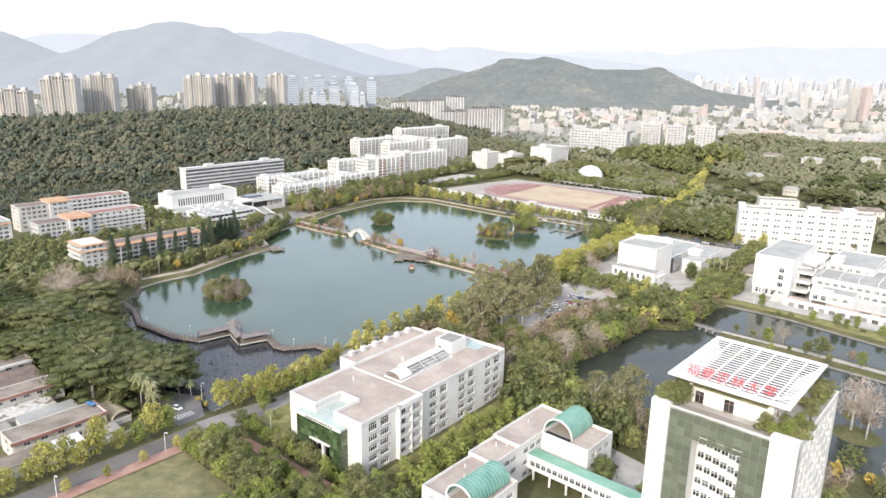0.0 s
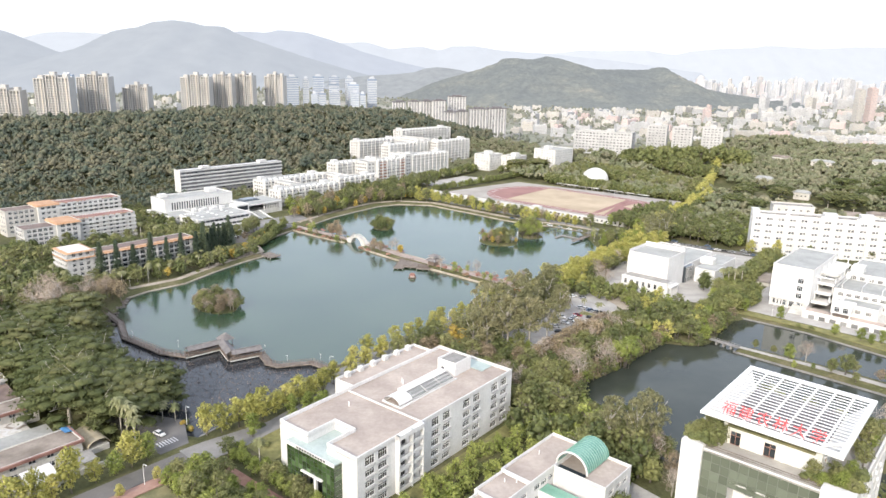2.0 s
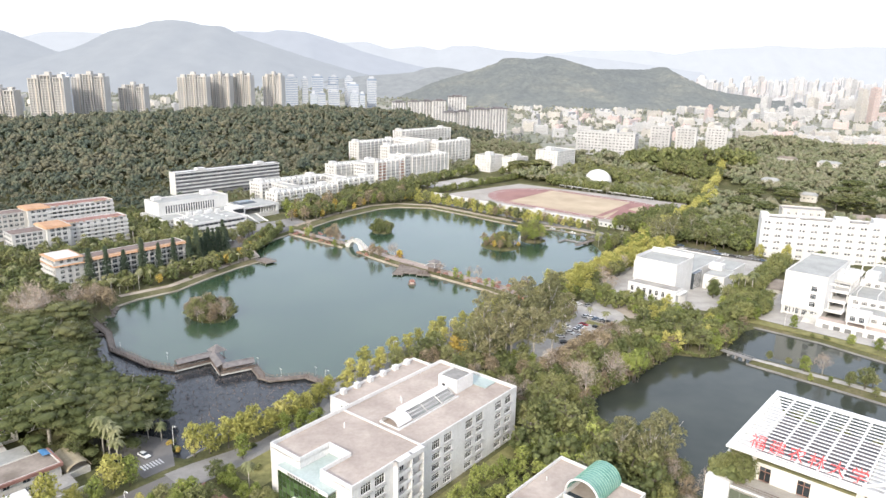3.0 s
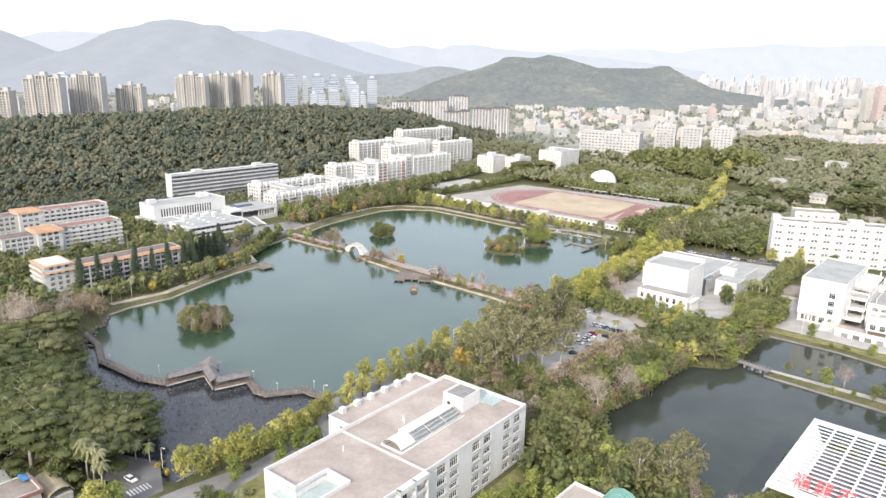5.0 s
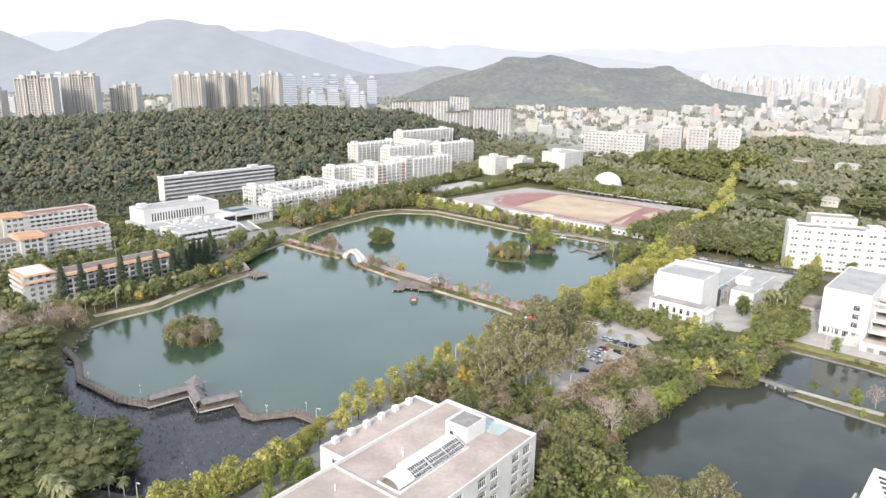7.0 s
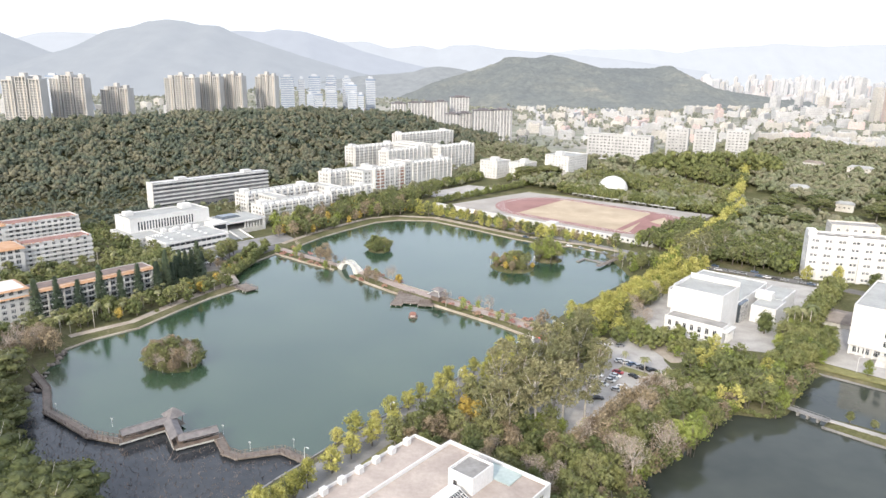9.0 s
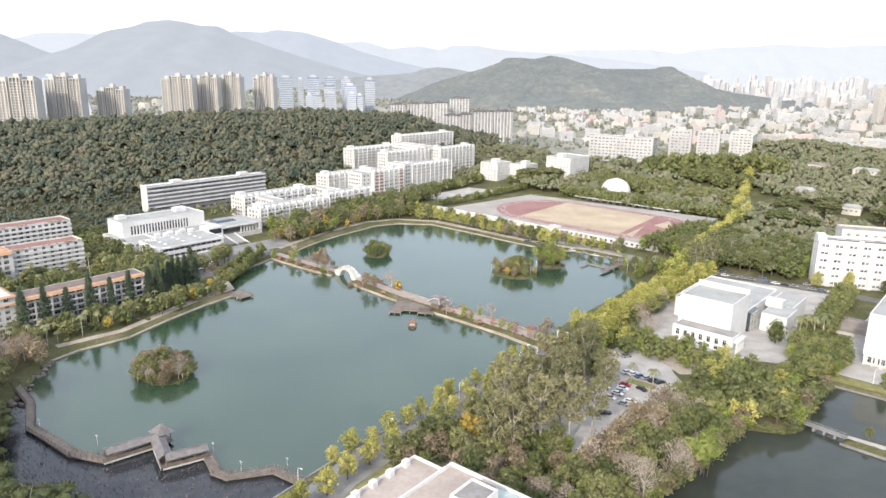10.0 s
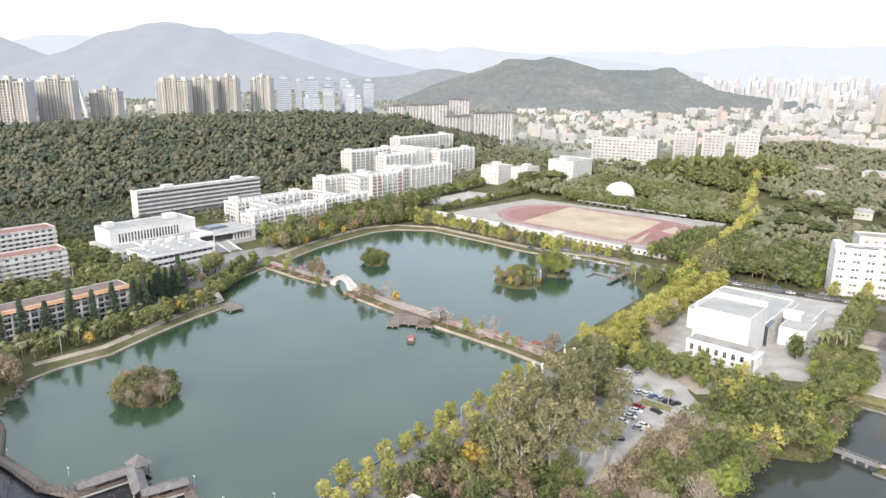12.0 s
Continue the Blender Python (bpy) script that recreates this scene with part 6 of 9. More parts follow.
def town_mesh(kind, wall):
    """Shared shapes of far houses, in unit plan and metre heights."""
    key = (kind, wall)
    if key not in _town:
        w, d, h, fl = [(18, 13, 14, 4), (26, 13, 18, 5), (16, 16, 32, 10), (22, 18, 55, 17), (40, 14, 19, 6), (15, 15, 78, 24)][kind]
        mb = MB().box(-w / 2, w / 2, -d / 2, d / 2, -4, h)
        mb.box(-w / 2 + 1.5, -w / 2 + 5.5, -2, 3, h, h + 2.8)
        mb.box(w / 2 - 6, w / 2 - 2, -3, 2, h, h + 2.4)
        n = max(4, int(w / 3.2))
        for f in range(fl):
            z = h / fl * f
            for i in range(n):
                x = -w / 2 + w * (i + 0.5) / n
                mb.quad((x - w / n * 0.3, -d / 2 - 0.06, z + 1), (x + w / n * 0.3, -d / 2 - 0.06, z + 1), (x + w / n * 0.3, -d / 2 - 0.06, z + 2.3), (x - w / n * 0.3, -d / 2 - 0.06, z + 2.3), 1)
            m = max(3, int(d / 3.4))
            for i in range(m):
                y = -d / 2 + d * (i + 0.5) / m
                for sx in (-1, 1):
                    p = [(sx * (w / 2 + 0.06), y - d / m * 0.28, z + 1), (sx * (w / 2 + 0.06), y + d / m * 0.28, z + 1), (sx * (w / 2 + 0.06), y + d / m * 0.28, z + 2.3), (sx * (w / 2 + 0.06), y - d / m * 0.28, z + 2.3)]
                    mb.quad(*(p if sx > 0 else p[::-1]), 1)
            mb.box(-w / 2 - 0.4, w / 2 + 0.4, -d / 2 - 0.5, -d / 2, z - 0.2, z + 0.35)
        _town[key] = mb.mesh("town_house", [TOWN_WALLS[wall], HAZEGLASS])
    return _town[key]


TOWN_LABELS = ["small pale town house in the haze", "pale walk-up apartment house in the haze", "pale mid-rise block in the haze", "pale high-rise block in the haze", "long low white block in the haze", "slim residential tower in the haze"]
TOWN_NAMES = ["town_house", "walk_up_block", "mid_rise_block", "high_rise_block", "long_block", "slim_tower"]
placed = []


def town_spot(x, y, kind, wall, turn, scale=1.0):
    z = ground_z(x, y)
    ob = tagged(new(TOWN_NAMES[kind], town_mesh(kind, wall)), TOWN_LABELS[kind], "building", "town in the haze")
    ob.matrix_world = pose(x, y, z, 0, 0, turn) @ Matrix.Diagonal((scale, scale, scale, 1))
    placed.append((x, y))


def town_area(n, y0, y1, u0, u1, kinds, gap, seed):
    """Houses scattered over a wedge of the plan between bearings u0 and u1 (x over y)."""
    r = random.Random(seed)
    made = tries = 0
    while made < n and tries < n * 30:
        tries += 1
        y = math.sqrt(r.uniform(y0 * y0, y1 * y1))
        x = r.uniform(u0, u1) * y
        if any(abs(x - p) < gap and abs(y - q) < gap for p, q in placed) or ground_z(x, y) > 40:
            continue
        town_spot(x, y, r.choice(kinds), r.choice([0, 0, 0, 0, 1, 1, 1, 1, 2, 3]), r.choice([-40, -38, 10, 50]) + r.uniform(-6, 6), r.uniform(0.7, 1.05))
        made += 1


for x, y, k, wall, turn, sc in ((1005, 2338, 2, 0, 35, 1.45), (1131, 2446, 2, 0, 35, 1.2), (1132, 2291, 2, 1, 35, 1.45), (1450, 2670, 3, 0, 30, 1.35), (1016, 1816, 5, 1, 12, 1.1), (1052, 1826, 5, 2, 12, 1.15), (950, 1978, 4, 0, 8, 1.6), (797, 1810, 4, 0, 5, 1.4),
                                (1300, 2406, 4, 0, 5, 1.5), (1085, 1880, 5, 2, 12, 1.0), (880, 1700, 1, 0, 20, 1.0)):
    town_spot(x, y, k, wall, turn, sc)
town_area(70, 1210, 2100, 0.085, 0.3, [0, 0, 0, 1, 1, 4], 29, 1)
town_area(62, 1230, 1750, 0.3, 0.66, [0, 0, 1, 4, 1], 34, 2)
town_area(70, 1750, 2350, 0.3, 0.68, [0, 1, 1, 2, 4, 4], 40, 3)
town_area(20, 1300, 2000, -0.32, -0.06, [0, 1, 4], 45, 5)
town_area(18, 1600, 2100, -0.62, -0.36, [1, 4, 2], 60, 6)
town_area(16, 1040, 1300, 0.4, 0.66, [0, 4, 1], 36, 7)


def far_city(name, n, y0, y1, u0, u1, tall, seed, label):
    """Uncounted blocks of the distant city, joined: a body with a roof house and stacked window strips on each."""
    r = random.Random(seed)
    mb = MB()
    for _ in range(n):
        y = math.sqrt(r.uniform(y0 * y0, y1 * y1))
        x = r.uniform(u0, u1) * y
        if 2060 < y < 2860 and -330 < x < 1080:
            continue
        w, d, h = r.uniform(14, 30), r.uniform(12, 20), r.choice(tall) * r.uniform(0.7, 1.15)
        if h < 30:
            w *= r.uniform(1.0, 2.0)
        z = ground_z(x, y) - 3
        t = radians(r.choice([-38, 10, 48]) + r.uniform(-8, 8))
        c, q = math.cos(t), math.sin(t)
        one = MB().box(-w / 2, w / 2, -d / 2, d / 2, 0, h + 3, r.choice([0, 0, 0, 1, 1, 2])).box(-w / 5, w / 5, -d / 4, d / 4, h + 3, h + 3 + r.uniform(2, 6), 0)
        k = max(2, int(w / 6))
        for i in range(k):
            xc = -w / 2 + w * (i + 0.5) / k
            one.quad((xc - w / k * 0.26, -d / 2 - 0.15, 5), (xc + w / k * 0.26, -d / 2 - 0.15, 5), (xc + w / k * 0.26, -d / 2 - 0.15, h), (xc - w / k * 0.26, -d / 2 - 0.15, h), 3)
        for sx in (-1, 1):
            p = [(sx * (w / 2 + 0.15), -d / 4, 5), (sx * (w / 2 + 0.15), d / 4, 5), (sx * (w / 2 + 0.15), d / 4, h), (sx * (w / 2 + 0.15), -d / 4, h)]
            one.quad(*(p if sx > 0 else p[::-1]), 3)
        b0 = len(mb.v)
        mb.v += [(x + c * px - q * py, y + q * px + c * py, z + pz) for px, py, pz in one.v]
        mb.f += [tuple(b0 + i for i in f) for f in one.f]
        mb.m += one.m
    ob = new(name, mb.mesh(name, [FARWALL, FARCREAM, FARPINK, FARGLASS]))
    return tagged(ob, label, "city", kind="stuff")


# far city: haze set into the colours, so windows are nearly wall-pale
FARWALL = surface("hazy_city_wall", (0.493, 0.497, 0.51), (0.578, 0.582, 0.595), 0.01, 0.2, 0.95, 0.0)
FARCREAM = surface("hazy_city_cream", (0.493, 0.468, 0.451), (0.578, 0.561, 0.535), 0.01, 0.2, 0.95, 0.0)
FARPINK = surface("hazy_city_pink", (0.476, 0.416, 0.408), (0.552, 0.493, 0.484), 0.01, 0.2, 0.95, 0.0)
FARGLASS = surface("hazy_city_windows", (0.391, 0.404, 0.433), (0.476, 0.489, 0.518), 0.01, 0.2, 0.6, 0.0)
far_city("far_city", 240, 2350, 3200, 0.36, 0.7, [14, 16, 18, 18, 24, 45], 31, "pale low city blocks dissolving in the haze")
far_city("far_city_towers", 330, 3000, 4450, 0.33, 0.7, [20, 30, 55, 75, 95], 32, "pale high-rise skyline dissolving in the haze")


# ---- mountains of the backdrop ----
def mountain(name, y, crest, depth, mat, label, seed, rough=14.0, step=18.0, rows=30, crowns=5.0):
    """A range that rises smoothly through a few summits and saddles (x, height), with small spurs."""
    noise.seed_set(seed)
    cx, ch = [c[0] for c in crest], [c[1] for c in crest]
    xs = np.arange(cx[0], cx[-1], step)
    top = np.interp(xs, cx, ch)
    k = np.hanning(5)
    top = np.convolve(np.pad(top, len(k) // 2, "edge"), k / k.sum(), "valid")
    vs = np.linspace(0, 1, rows)
    verts = []
    for v in vs:
        for x, t in zip(xs, top):
            n1 = noise.fractal((x * 0.005, v * 2.4, seed), 1.0, 2.0, 6) * rough + abs(noise.noise((x * 0.045, v * 40, seed))) * crowns
            spur = 0.5 + 0.5 * noise.noise((x * 0.006, seed * 3.1, 0))
            verts.append((x, y - depth * (1 - v), -20 + (t + 20) * v ** (0.7 + 0.6 * spur) + n1 * min(1, 2 * v) * (1 - 0.75 * v ** 6)))
    n = len(xs)
    idx = np.arange(len(verts)).reshape(len(vs), n)
    f = np.stack([idx[:-1, :-1], idx[:-1, 1:], idx[1:, 1:], idx[1:, :-1]], -1).reshape(-1, 4)
    me = np_mesh(name, np.array(verts), f, mat, True)
    tagged(new(name, me), label, "mountain", kind="structure")


# colour of the haze that the ranges give off as glow
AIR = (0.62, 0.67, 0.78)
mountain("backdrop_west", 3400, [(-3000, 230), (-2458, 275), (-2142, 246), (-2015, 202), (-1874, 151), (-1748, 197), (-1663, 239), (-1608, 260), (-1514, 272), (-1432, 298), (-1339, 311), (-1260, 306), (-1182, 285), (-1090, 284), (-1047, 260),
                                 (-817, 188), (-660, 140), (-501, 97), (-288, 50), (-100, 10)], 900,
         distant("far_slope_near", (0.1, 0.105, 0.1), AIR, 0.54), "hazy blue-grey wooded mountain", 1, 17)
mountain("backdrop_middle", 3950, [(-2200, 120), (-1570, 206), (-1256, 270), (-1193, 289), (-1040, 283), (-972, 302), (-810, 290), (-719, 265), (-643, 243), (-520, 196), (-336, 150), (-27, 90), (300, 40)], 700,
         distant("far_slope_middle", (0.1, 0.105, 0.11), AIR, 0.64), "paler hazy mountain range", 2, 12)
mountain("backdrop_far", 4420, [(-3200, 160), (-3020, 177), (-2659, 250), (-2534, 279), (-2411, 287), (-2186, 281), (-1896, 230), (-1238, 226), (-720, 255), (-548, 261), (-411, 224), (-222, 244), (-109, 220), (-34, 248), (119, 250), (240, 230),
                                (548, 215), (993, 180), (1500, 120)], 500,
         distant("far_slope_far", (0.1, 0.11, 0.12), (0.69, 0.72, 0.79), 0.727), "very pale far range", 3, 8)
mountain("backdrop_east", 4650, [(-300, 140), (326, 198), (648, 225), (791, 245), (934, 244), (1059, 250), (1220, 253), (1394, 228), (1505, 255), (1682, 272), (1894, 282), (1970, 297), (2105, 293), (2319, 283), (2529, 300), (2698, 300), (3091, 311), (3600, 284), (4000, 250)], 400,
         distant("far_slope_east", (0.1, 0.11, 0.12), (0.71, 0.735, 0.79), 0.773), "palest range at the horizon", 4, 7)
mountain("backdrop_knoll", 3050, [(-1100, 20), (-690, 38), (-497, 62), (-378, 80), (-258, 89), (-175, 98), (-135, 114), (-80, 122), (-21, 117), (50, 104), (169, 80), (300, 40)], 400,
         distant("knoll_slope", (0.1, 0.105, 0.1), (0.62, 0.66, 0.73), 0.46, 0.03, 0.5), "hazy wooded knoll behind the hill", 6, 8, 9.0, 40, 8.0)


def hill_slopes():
    """Woods, scrub and bare patches of the near hill; the bright air is added as emission."""
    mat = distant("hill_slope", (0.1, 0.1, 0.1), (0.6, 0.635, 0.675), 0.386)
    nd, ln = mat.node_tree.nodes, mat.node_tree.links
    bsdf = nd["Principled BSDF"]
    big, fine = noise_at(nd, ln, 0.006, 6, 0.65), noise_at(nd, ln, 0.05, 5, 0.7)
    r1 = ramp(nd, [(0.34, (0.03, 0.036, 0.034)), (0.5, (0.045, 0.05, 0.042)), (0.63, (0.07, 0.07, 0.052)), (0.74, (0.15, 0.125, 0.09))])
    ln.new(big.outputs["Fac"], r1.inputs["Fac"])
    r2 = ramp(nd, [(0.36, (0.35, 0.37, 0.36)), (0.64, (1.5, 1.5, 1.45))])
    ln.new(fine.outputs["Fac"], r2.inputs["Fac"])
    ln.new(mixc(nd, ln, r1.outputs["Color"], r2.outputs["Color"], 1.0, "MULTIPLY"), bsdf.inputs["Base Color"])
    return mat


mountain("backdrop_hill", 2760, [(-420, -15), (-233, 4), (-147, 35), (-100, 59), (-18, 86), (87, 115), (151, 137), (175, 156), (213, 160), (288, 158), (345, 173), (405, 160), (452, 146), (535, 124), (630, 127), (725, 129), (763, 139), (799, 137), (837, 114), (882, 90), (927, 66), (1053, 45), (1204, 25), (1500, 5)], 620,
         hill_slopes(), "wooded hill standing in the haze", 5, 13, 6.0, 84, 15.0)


# ---- trees ----
ICO_V, ICO_F = ICO_BALL, ICO_TRIS


def unit(v):
    return v / np.maximum(np.linalg.norm(v, axis=-1, keepdims=True), 1e-9)


def cards(pos, nrm, size, r, slim=0.6):
    """Small leaf shapes (two triangles each) at pos, facing roughly along nrm."""
    n = len(pos)
    nrm = unit(nrm)
    t = unit(np.cross(nrm, r.normal(size=(n, 3))))
    b = np.cross(nrm, t)
    s = (size * r.uniform(0.65, 1.35, n))[:, None]
    v = np.stack([pos + t * s, pos + b * s * slim, pos - t * s, pos - b * s * slim], 1).reshape(-1, 3)
    k = np.arange(n)[:, None] * 4
    return v, np.concatenate([k + [0, 1, 2], k + [0, 2, 3]], 0)


LITE = [False]


def lumps(centres, radii, per, size, r, flat=0.8, core=0.9, jitter=0.4, slim=0.6, under=-0.35, coarse=False):
    """Clumps of leaves round centres: uneven hearts of close foliage with loose leaves standing off them."""
    bv, bf = ICO_V, ICO_F
    if LITE[0]:
        per, size = per // 4, size * 1.6
    vs, fs, n = [], [], 0
    for c, rad in zip(centres, radii):
        c, sc = np.array(c), np.array([rad, rad, rad * flat])
        if core:
            v = bv * sc * core * r.uniform(0.8 if coarse else 0.6, 1.12, (len(bv), 1)) + c
            vs.append(v)
            fs.append(bf + n)
            n += len(bv)
        d = unit(r.normal(size=(per * 2, 3)))
        d = d[d[:, 2] > under][:per]
        pos = c + d * sc * r.uniform(0.7, 1.2, (len(d), 1))
        v, f = cards(pos, d + r.normal(size=d.shape) * jitter, np.full(len(d), size), r, slim)
        vs.append(v)
        fs.append(f + n)
        n += len(v)
    return np.concatenate(vs), np.concatenate(fs)


def oval_spots(r, n, rx, z0, z1, rad, low=0.35):
    """Clump places that fill an egg-shaped crown from z0 to z1, widest at the part low of its height."""
    out, rr = [], []
    for i in range(n):
        u = (i + 0.5) / n
        w = math.sin(math.pi * (0.12 + 0.8 * u ** (0.9 if low < 0.4 else 0.75)))
        a, k = 2.4 * i + r.uniform(-0.4, 0.4), rx * w * r.uniform(0.45, 1.0)
        out.append((math.cos(a) * k, math.sin(a) * k, z0 + (z1 - z0) * u + r.uniform(-0.2, 0.2)))
        rr.append(rad * (0.65 + 0.5 * w) * r.uniform(0.8, 1.2))
    return out, rr


def limbs(r, height, spread_, n, base=0.25, start=0.4, bare=False):
    """A tapered trunk and a few rising limbs."""
    mb = MB()
    lean = r.normal(size=2) * 0.03 * height
    trunk = [(0, 0, -0.6), (lean[0] * 0.3, lean[1] * 0.3, height * 0.35), (lean[0], lean[1], height * 0.75)]
    mb.tube(trunk, [base * 1.25, base, base * 0.5], 7)
    for i in range(n):
        a = 2 * math.pi * (i + r.uniform(-0.3, 0.3)) / n
        z = height * (start + 0.3 * r.uniform())
        k = z / (height * 0.75)
        p0 = (lean[0] * k, lean[1] * k, z)
        q = spread_ * r.uniform(0.6, 1.0)
        p1 = (p0[0] + math.cos(a) * q * 0.5, p0[1] + math.sin(a) * q * 0.5, z + height * 0.16)
        p2 = (p0[0] + math.cos(a) * q, p0[1] + math.sin(a) * q, z + height * r.uniform(0.22, 0.38))
        mb.tube([p0, p1, p2], [base * 0.5, base * 0.32, base * 0.12], 5)
        if bare:
            for j in range(3):
                e = np.array(p1) + (np.array(p2) - np.array(p1)) * r.uniform(0.1, 0.9)
                w = r.normal(size=3) * 0.35 * q
                mb.tube([tuple(e), tuple(e + [w[0], w[1], abs(w[2]) + 0.12 * height])], [base * 0.16, base * 0.05], 4)
    return mb


def crown_spots(r, n, rx, rz, cz, rad):
    out, rr = [], []
    for i in range(n):
        a, k = 2 * math.pi * (i * 0.618 + r.uniform(-0.08, 0.08)), math.sqrt((i + 0.5) / n)
        z = cz + rz * (1 - k * k) * r.uniform(0.5, 1.0) - rz * 0.35 * r.uniform()
        out.append((math.cos(a) * rx * k, math.sin(a) * rx * k, z))
        rr.append(rad * r.uniform(0.75, 1.2))
    return out, rr


def make_tree(kind, seed):
    """Returns the trunk's and the crown's meshes of one tree of a kind."""
    r = np.random.RandomState(seed)
    bark, leaf = BARK, LEAF_DARK
    if kind == "avenue":
        tr = limbs(r, 7.0, 1.8, 5, 0.16)
        v, f = lumps(*oval_spots(r, 13, 2.4, 1.7, 7.4, 1.15), 66, 0.26, r, 1.0, 0.54, 0.85)
        leaf = LEAF_YELLOW
    elif kind == "fresh":
        tr = limbs(r, 6.5, 1.8, 5, 0.15)
        v, f = lumps(*oval_spots(r, 13, 2.0, 1.2, 6.6, 1.1), 64, 0.24, r, 1.05, 0.55, 0.85)
        leaf = LEAF_FRESH
    elif kind == "round":
        tr = limbs(r, 7.0, 2.6, 5, 0.24)
        v, f = lumps(*oval_spots(r, 13, 2.6, 1.5, 6.7, 1.55), 54, 0.31, r, 0.9, 0.74, 0.75)
        leaf = LEAF_DARK
    elif kind == "olive":
        tr = limbs(r, 8.5, 3.0, 6, 0.24)
        v, f = lumps(*oval_spots(r, 15, 3.1, 2.4, 7.9, 1.35), 60, 0.28, r, 0.85, 0.58, 0.85)
        leaf = LEAF_OLIVE
    elif kind == "gum":
        tr = limbs(r, 14.5, 3.0, 6, 0.24, 0.36)
        v, f = lumps(*oval_spots(r, 17, 3.7, 5.8, 15.0, 1.2), 84, 0.32, r, 0.85, 0.4, 0.8, slim=0.45)
        bark, leaf = BARK_PALE, LEAF_GUM
    elif kind == "umbrella":
        tr = limbs(r, 10.5, 7.5, 9, 0.42, 0.32, True)
        c = [(math.cos(i * 2.4) * 8.6 * math.sqrt((i + 0.5) / 26), math.sin(i * 2.4) * 8.6 * math.sqrt((i + 0.5) / 26), 10.6 - 2.4 * (i / 26) ** 1.5 + r.uniform(-0.5, 0.5)) for i in range(26)]
        c += [(math.cos(i * 1.7 + 1) * (5.5 + 3.4 * (i % 3) / 2), math.sin(i * 1.7 + 1) * (5.5 + 3.4 * (i % 3) / 2), 7.4 - 1.6 * (i % 3) + r.uniform(-0.5, 0.5)) for i in range(14)]
        v, f = lumps(c, [2.9 * r.uniform(0.75, 1.2) for _ in c], 62, 0.36, r, 0.27, 0.92, 0.3)
        bark, leaf = BARK_PALE, LEAF_RAIN
    elif kind in ("bare", "brown"):
        tr = limbs(r, 8.0, 2.8, 8, 0.17, 0.3, True)
        c = oval_spots(r, 12, 2.5, 3.0, 8.4, 1.35)
        v, f = lumps(*c, 60 if kind == "bare" else 56, 0.55 if kind == "bare" else 0.29, r, 0.95, 0.0 if kind == "bare" else 0.42, 0.9, 0.07 if kind == "bare" else 0.5, -0.8)
        bark, leaf = BARK_PALE if kind == "bare" else BARK, TWIG if kind == "bare" else LEAF_BROWN
    elif kind == "gold":
        tr = limbs(r, 6.0, 1.6, 5, 0.15)
        v, f = lumps(*oval_spots(r, 11, 1.7, 1.6, 5.8, 1.1), 30, 0.28, r, 0.95, 0.85)
        leaf = LEAF_GOLD
    elif kind == "redbush":
        tr = limbs(r, 3.0, 1.2, 5, 0.08)
        c = crown_spots(r, 6, 1.4, 1.2, 1.7, 0.8)
        v, f = lumps(*c, 44, 0.2, r, 0.9, 0.7)
        leaf = LEAF_RED
    elif kind == "bush":
        tr = limbs(r, 1.6, 0.9, 4, 0.07)
        c = crown_spots(r, 5, 1.2, 0.7, 0.9, 0.85)
        v, f = lumps(*c, 30, 0.22, r, 0.85)
        leaf = LEAF_DARK
    elif kind == "pine":
        tr = MB().tube([(0, 0, -0.5), (0, 0, 6), (0, 0, 13)], [0.26, 0.18, 0.05], 6)
        vs, fs, n = [], [], 0
        for t in range(22):
            z = 1.8 + t * 0.52
            rad = 2.5 * (1 - t / 24) ** 0.8
            d = unit(np.stack([r.normal(size=36), r.normal(size=36), r.normal(size=36) * 0.15], 1))
            pos = d * rad * r.uniform(0.35, 1.0, (36, 1)) + [0, 0, z]
            v0, f0 = cards(pos, d * 0.6 + [0, 0, 1.0], np.full(36, 0.55), r, 0.42)
            vs.append(v0), fs.append(f0 + n)
            n += len(v0)
        v, f = np.concatenate(vs), np.concatenate(fs)
        leaf = LEAF_PINE
    elif kind == "palm":
        h = 7.2 + 2.0 * r.uniform()
        tr = MB().tube([(0, 0, -0.5), (0.1, 0, h * 0.5), (0.15, 0.05, h)], [0.2, 0.14, 0.12], 7)
        vs, fs = [], []
        for k in range(18):
            a, up = 2 * math.pi * k / 18 + r.uniform(-0.15, 0.15), r.uniform(-0.1, 1.0)
            for s in range(5):
                q0, q1 = s / 5, (s + 1) / 5
                for q, base in ((q0, 0), (q1, 1)):
                    rad = 2.1 * q
                    z = h + up * 1.7 * q - 2.0 * q * q
                    wd = 0.42 * math.sin(math.pi * min(0.95, q * 0.8 + 0.15))
                    cx, cy = math.cos(a) * rad + 0.15, math.sin(a) * rad + 0.05
                    vs += [(cx - math.sin(a) * wd, cy + math.cos(a) * wd, z - 0.15), (cx, cy, z), (cx + math.sin(a) * wd, cy - math.cos(a) * wd, z - 0.15)]
                b = len(vs) - 6
                fs += [(b, b + 1, b + 4), (b, b + 4, b + 3), (b + 1, b + 2, b + 5), (b + 1, b + 5, b + 4)]
        v, f = np.array(vs), np.array(fs)
        bark, leaf = BARK_PALE, LEAF_PALM
    elif kind == "bamboo":
        tr = MB()
        for k in range(9):
            a = r.uniform(0, 6.28)
            tr.tube([(math.cos(a) * 0.5, math.sin(a) * 0.5, -0.4), (math.cos(a) * 0.9, math.sin(a) * 0.9, 4), (math.cos(a) * 2.2, math.sin(a) * 2.2, 7.4)], [0.07, 0.05, 0.02], 4)
        c = crown_spots(r, 9, 2.0, 2.4, 4.6, 1.2)
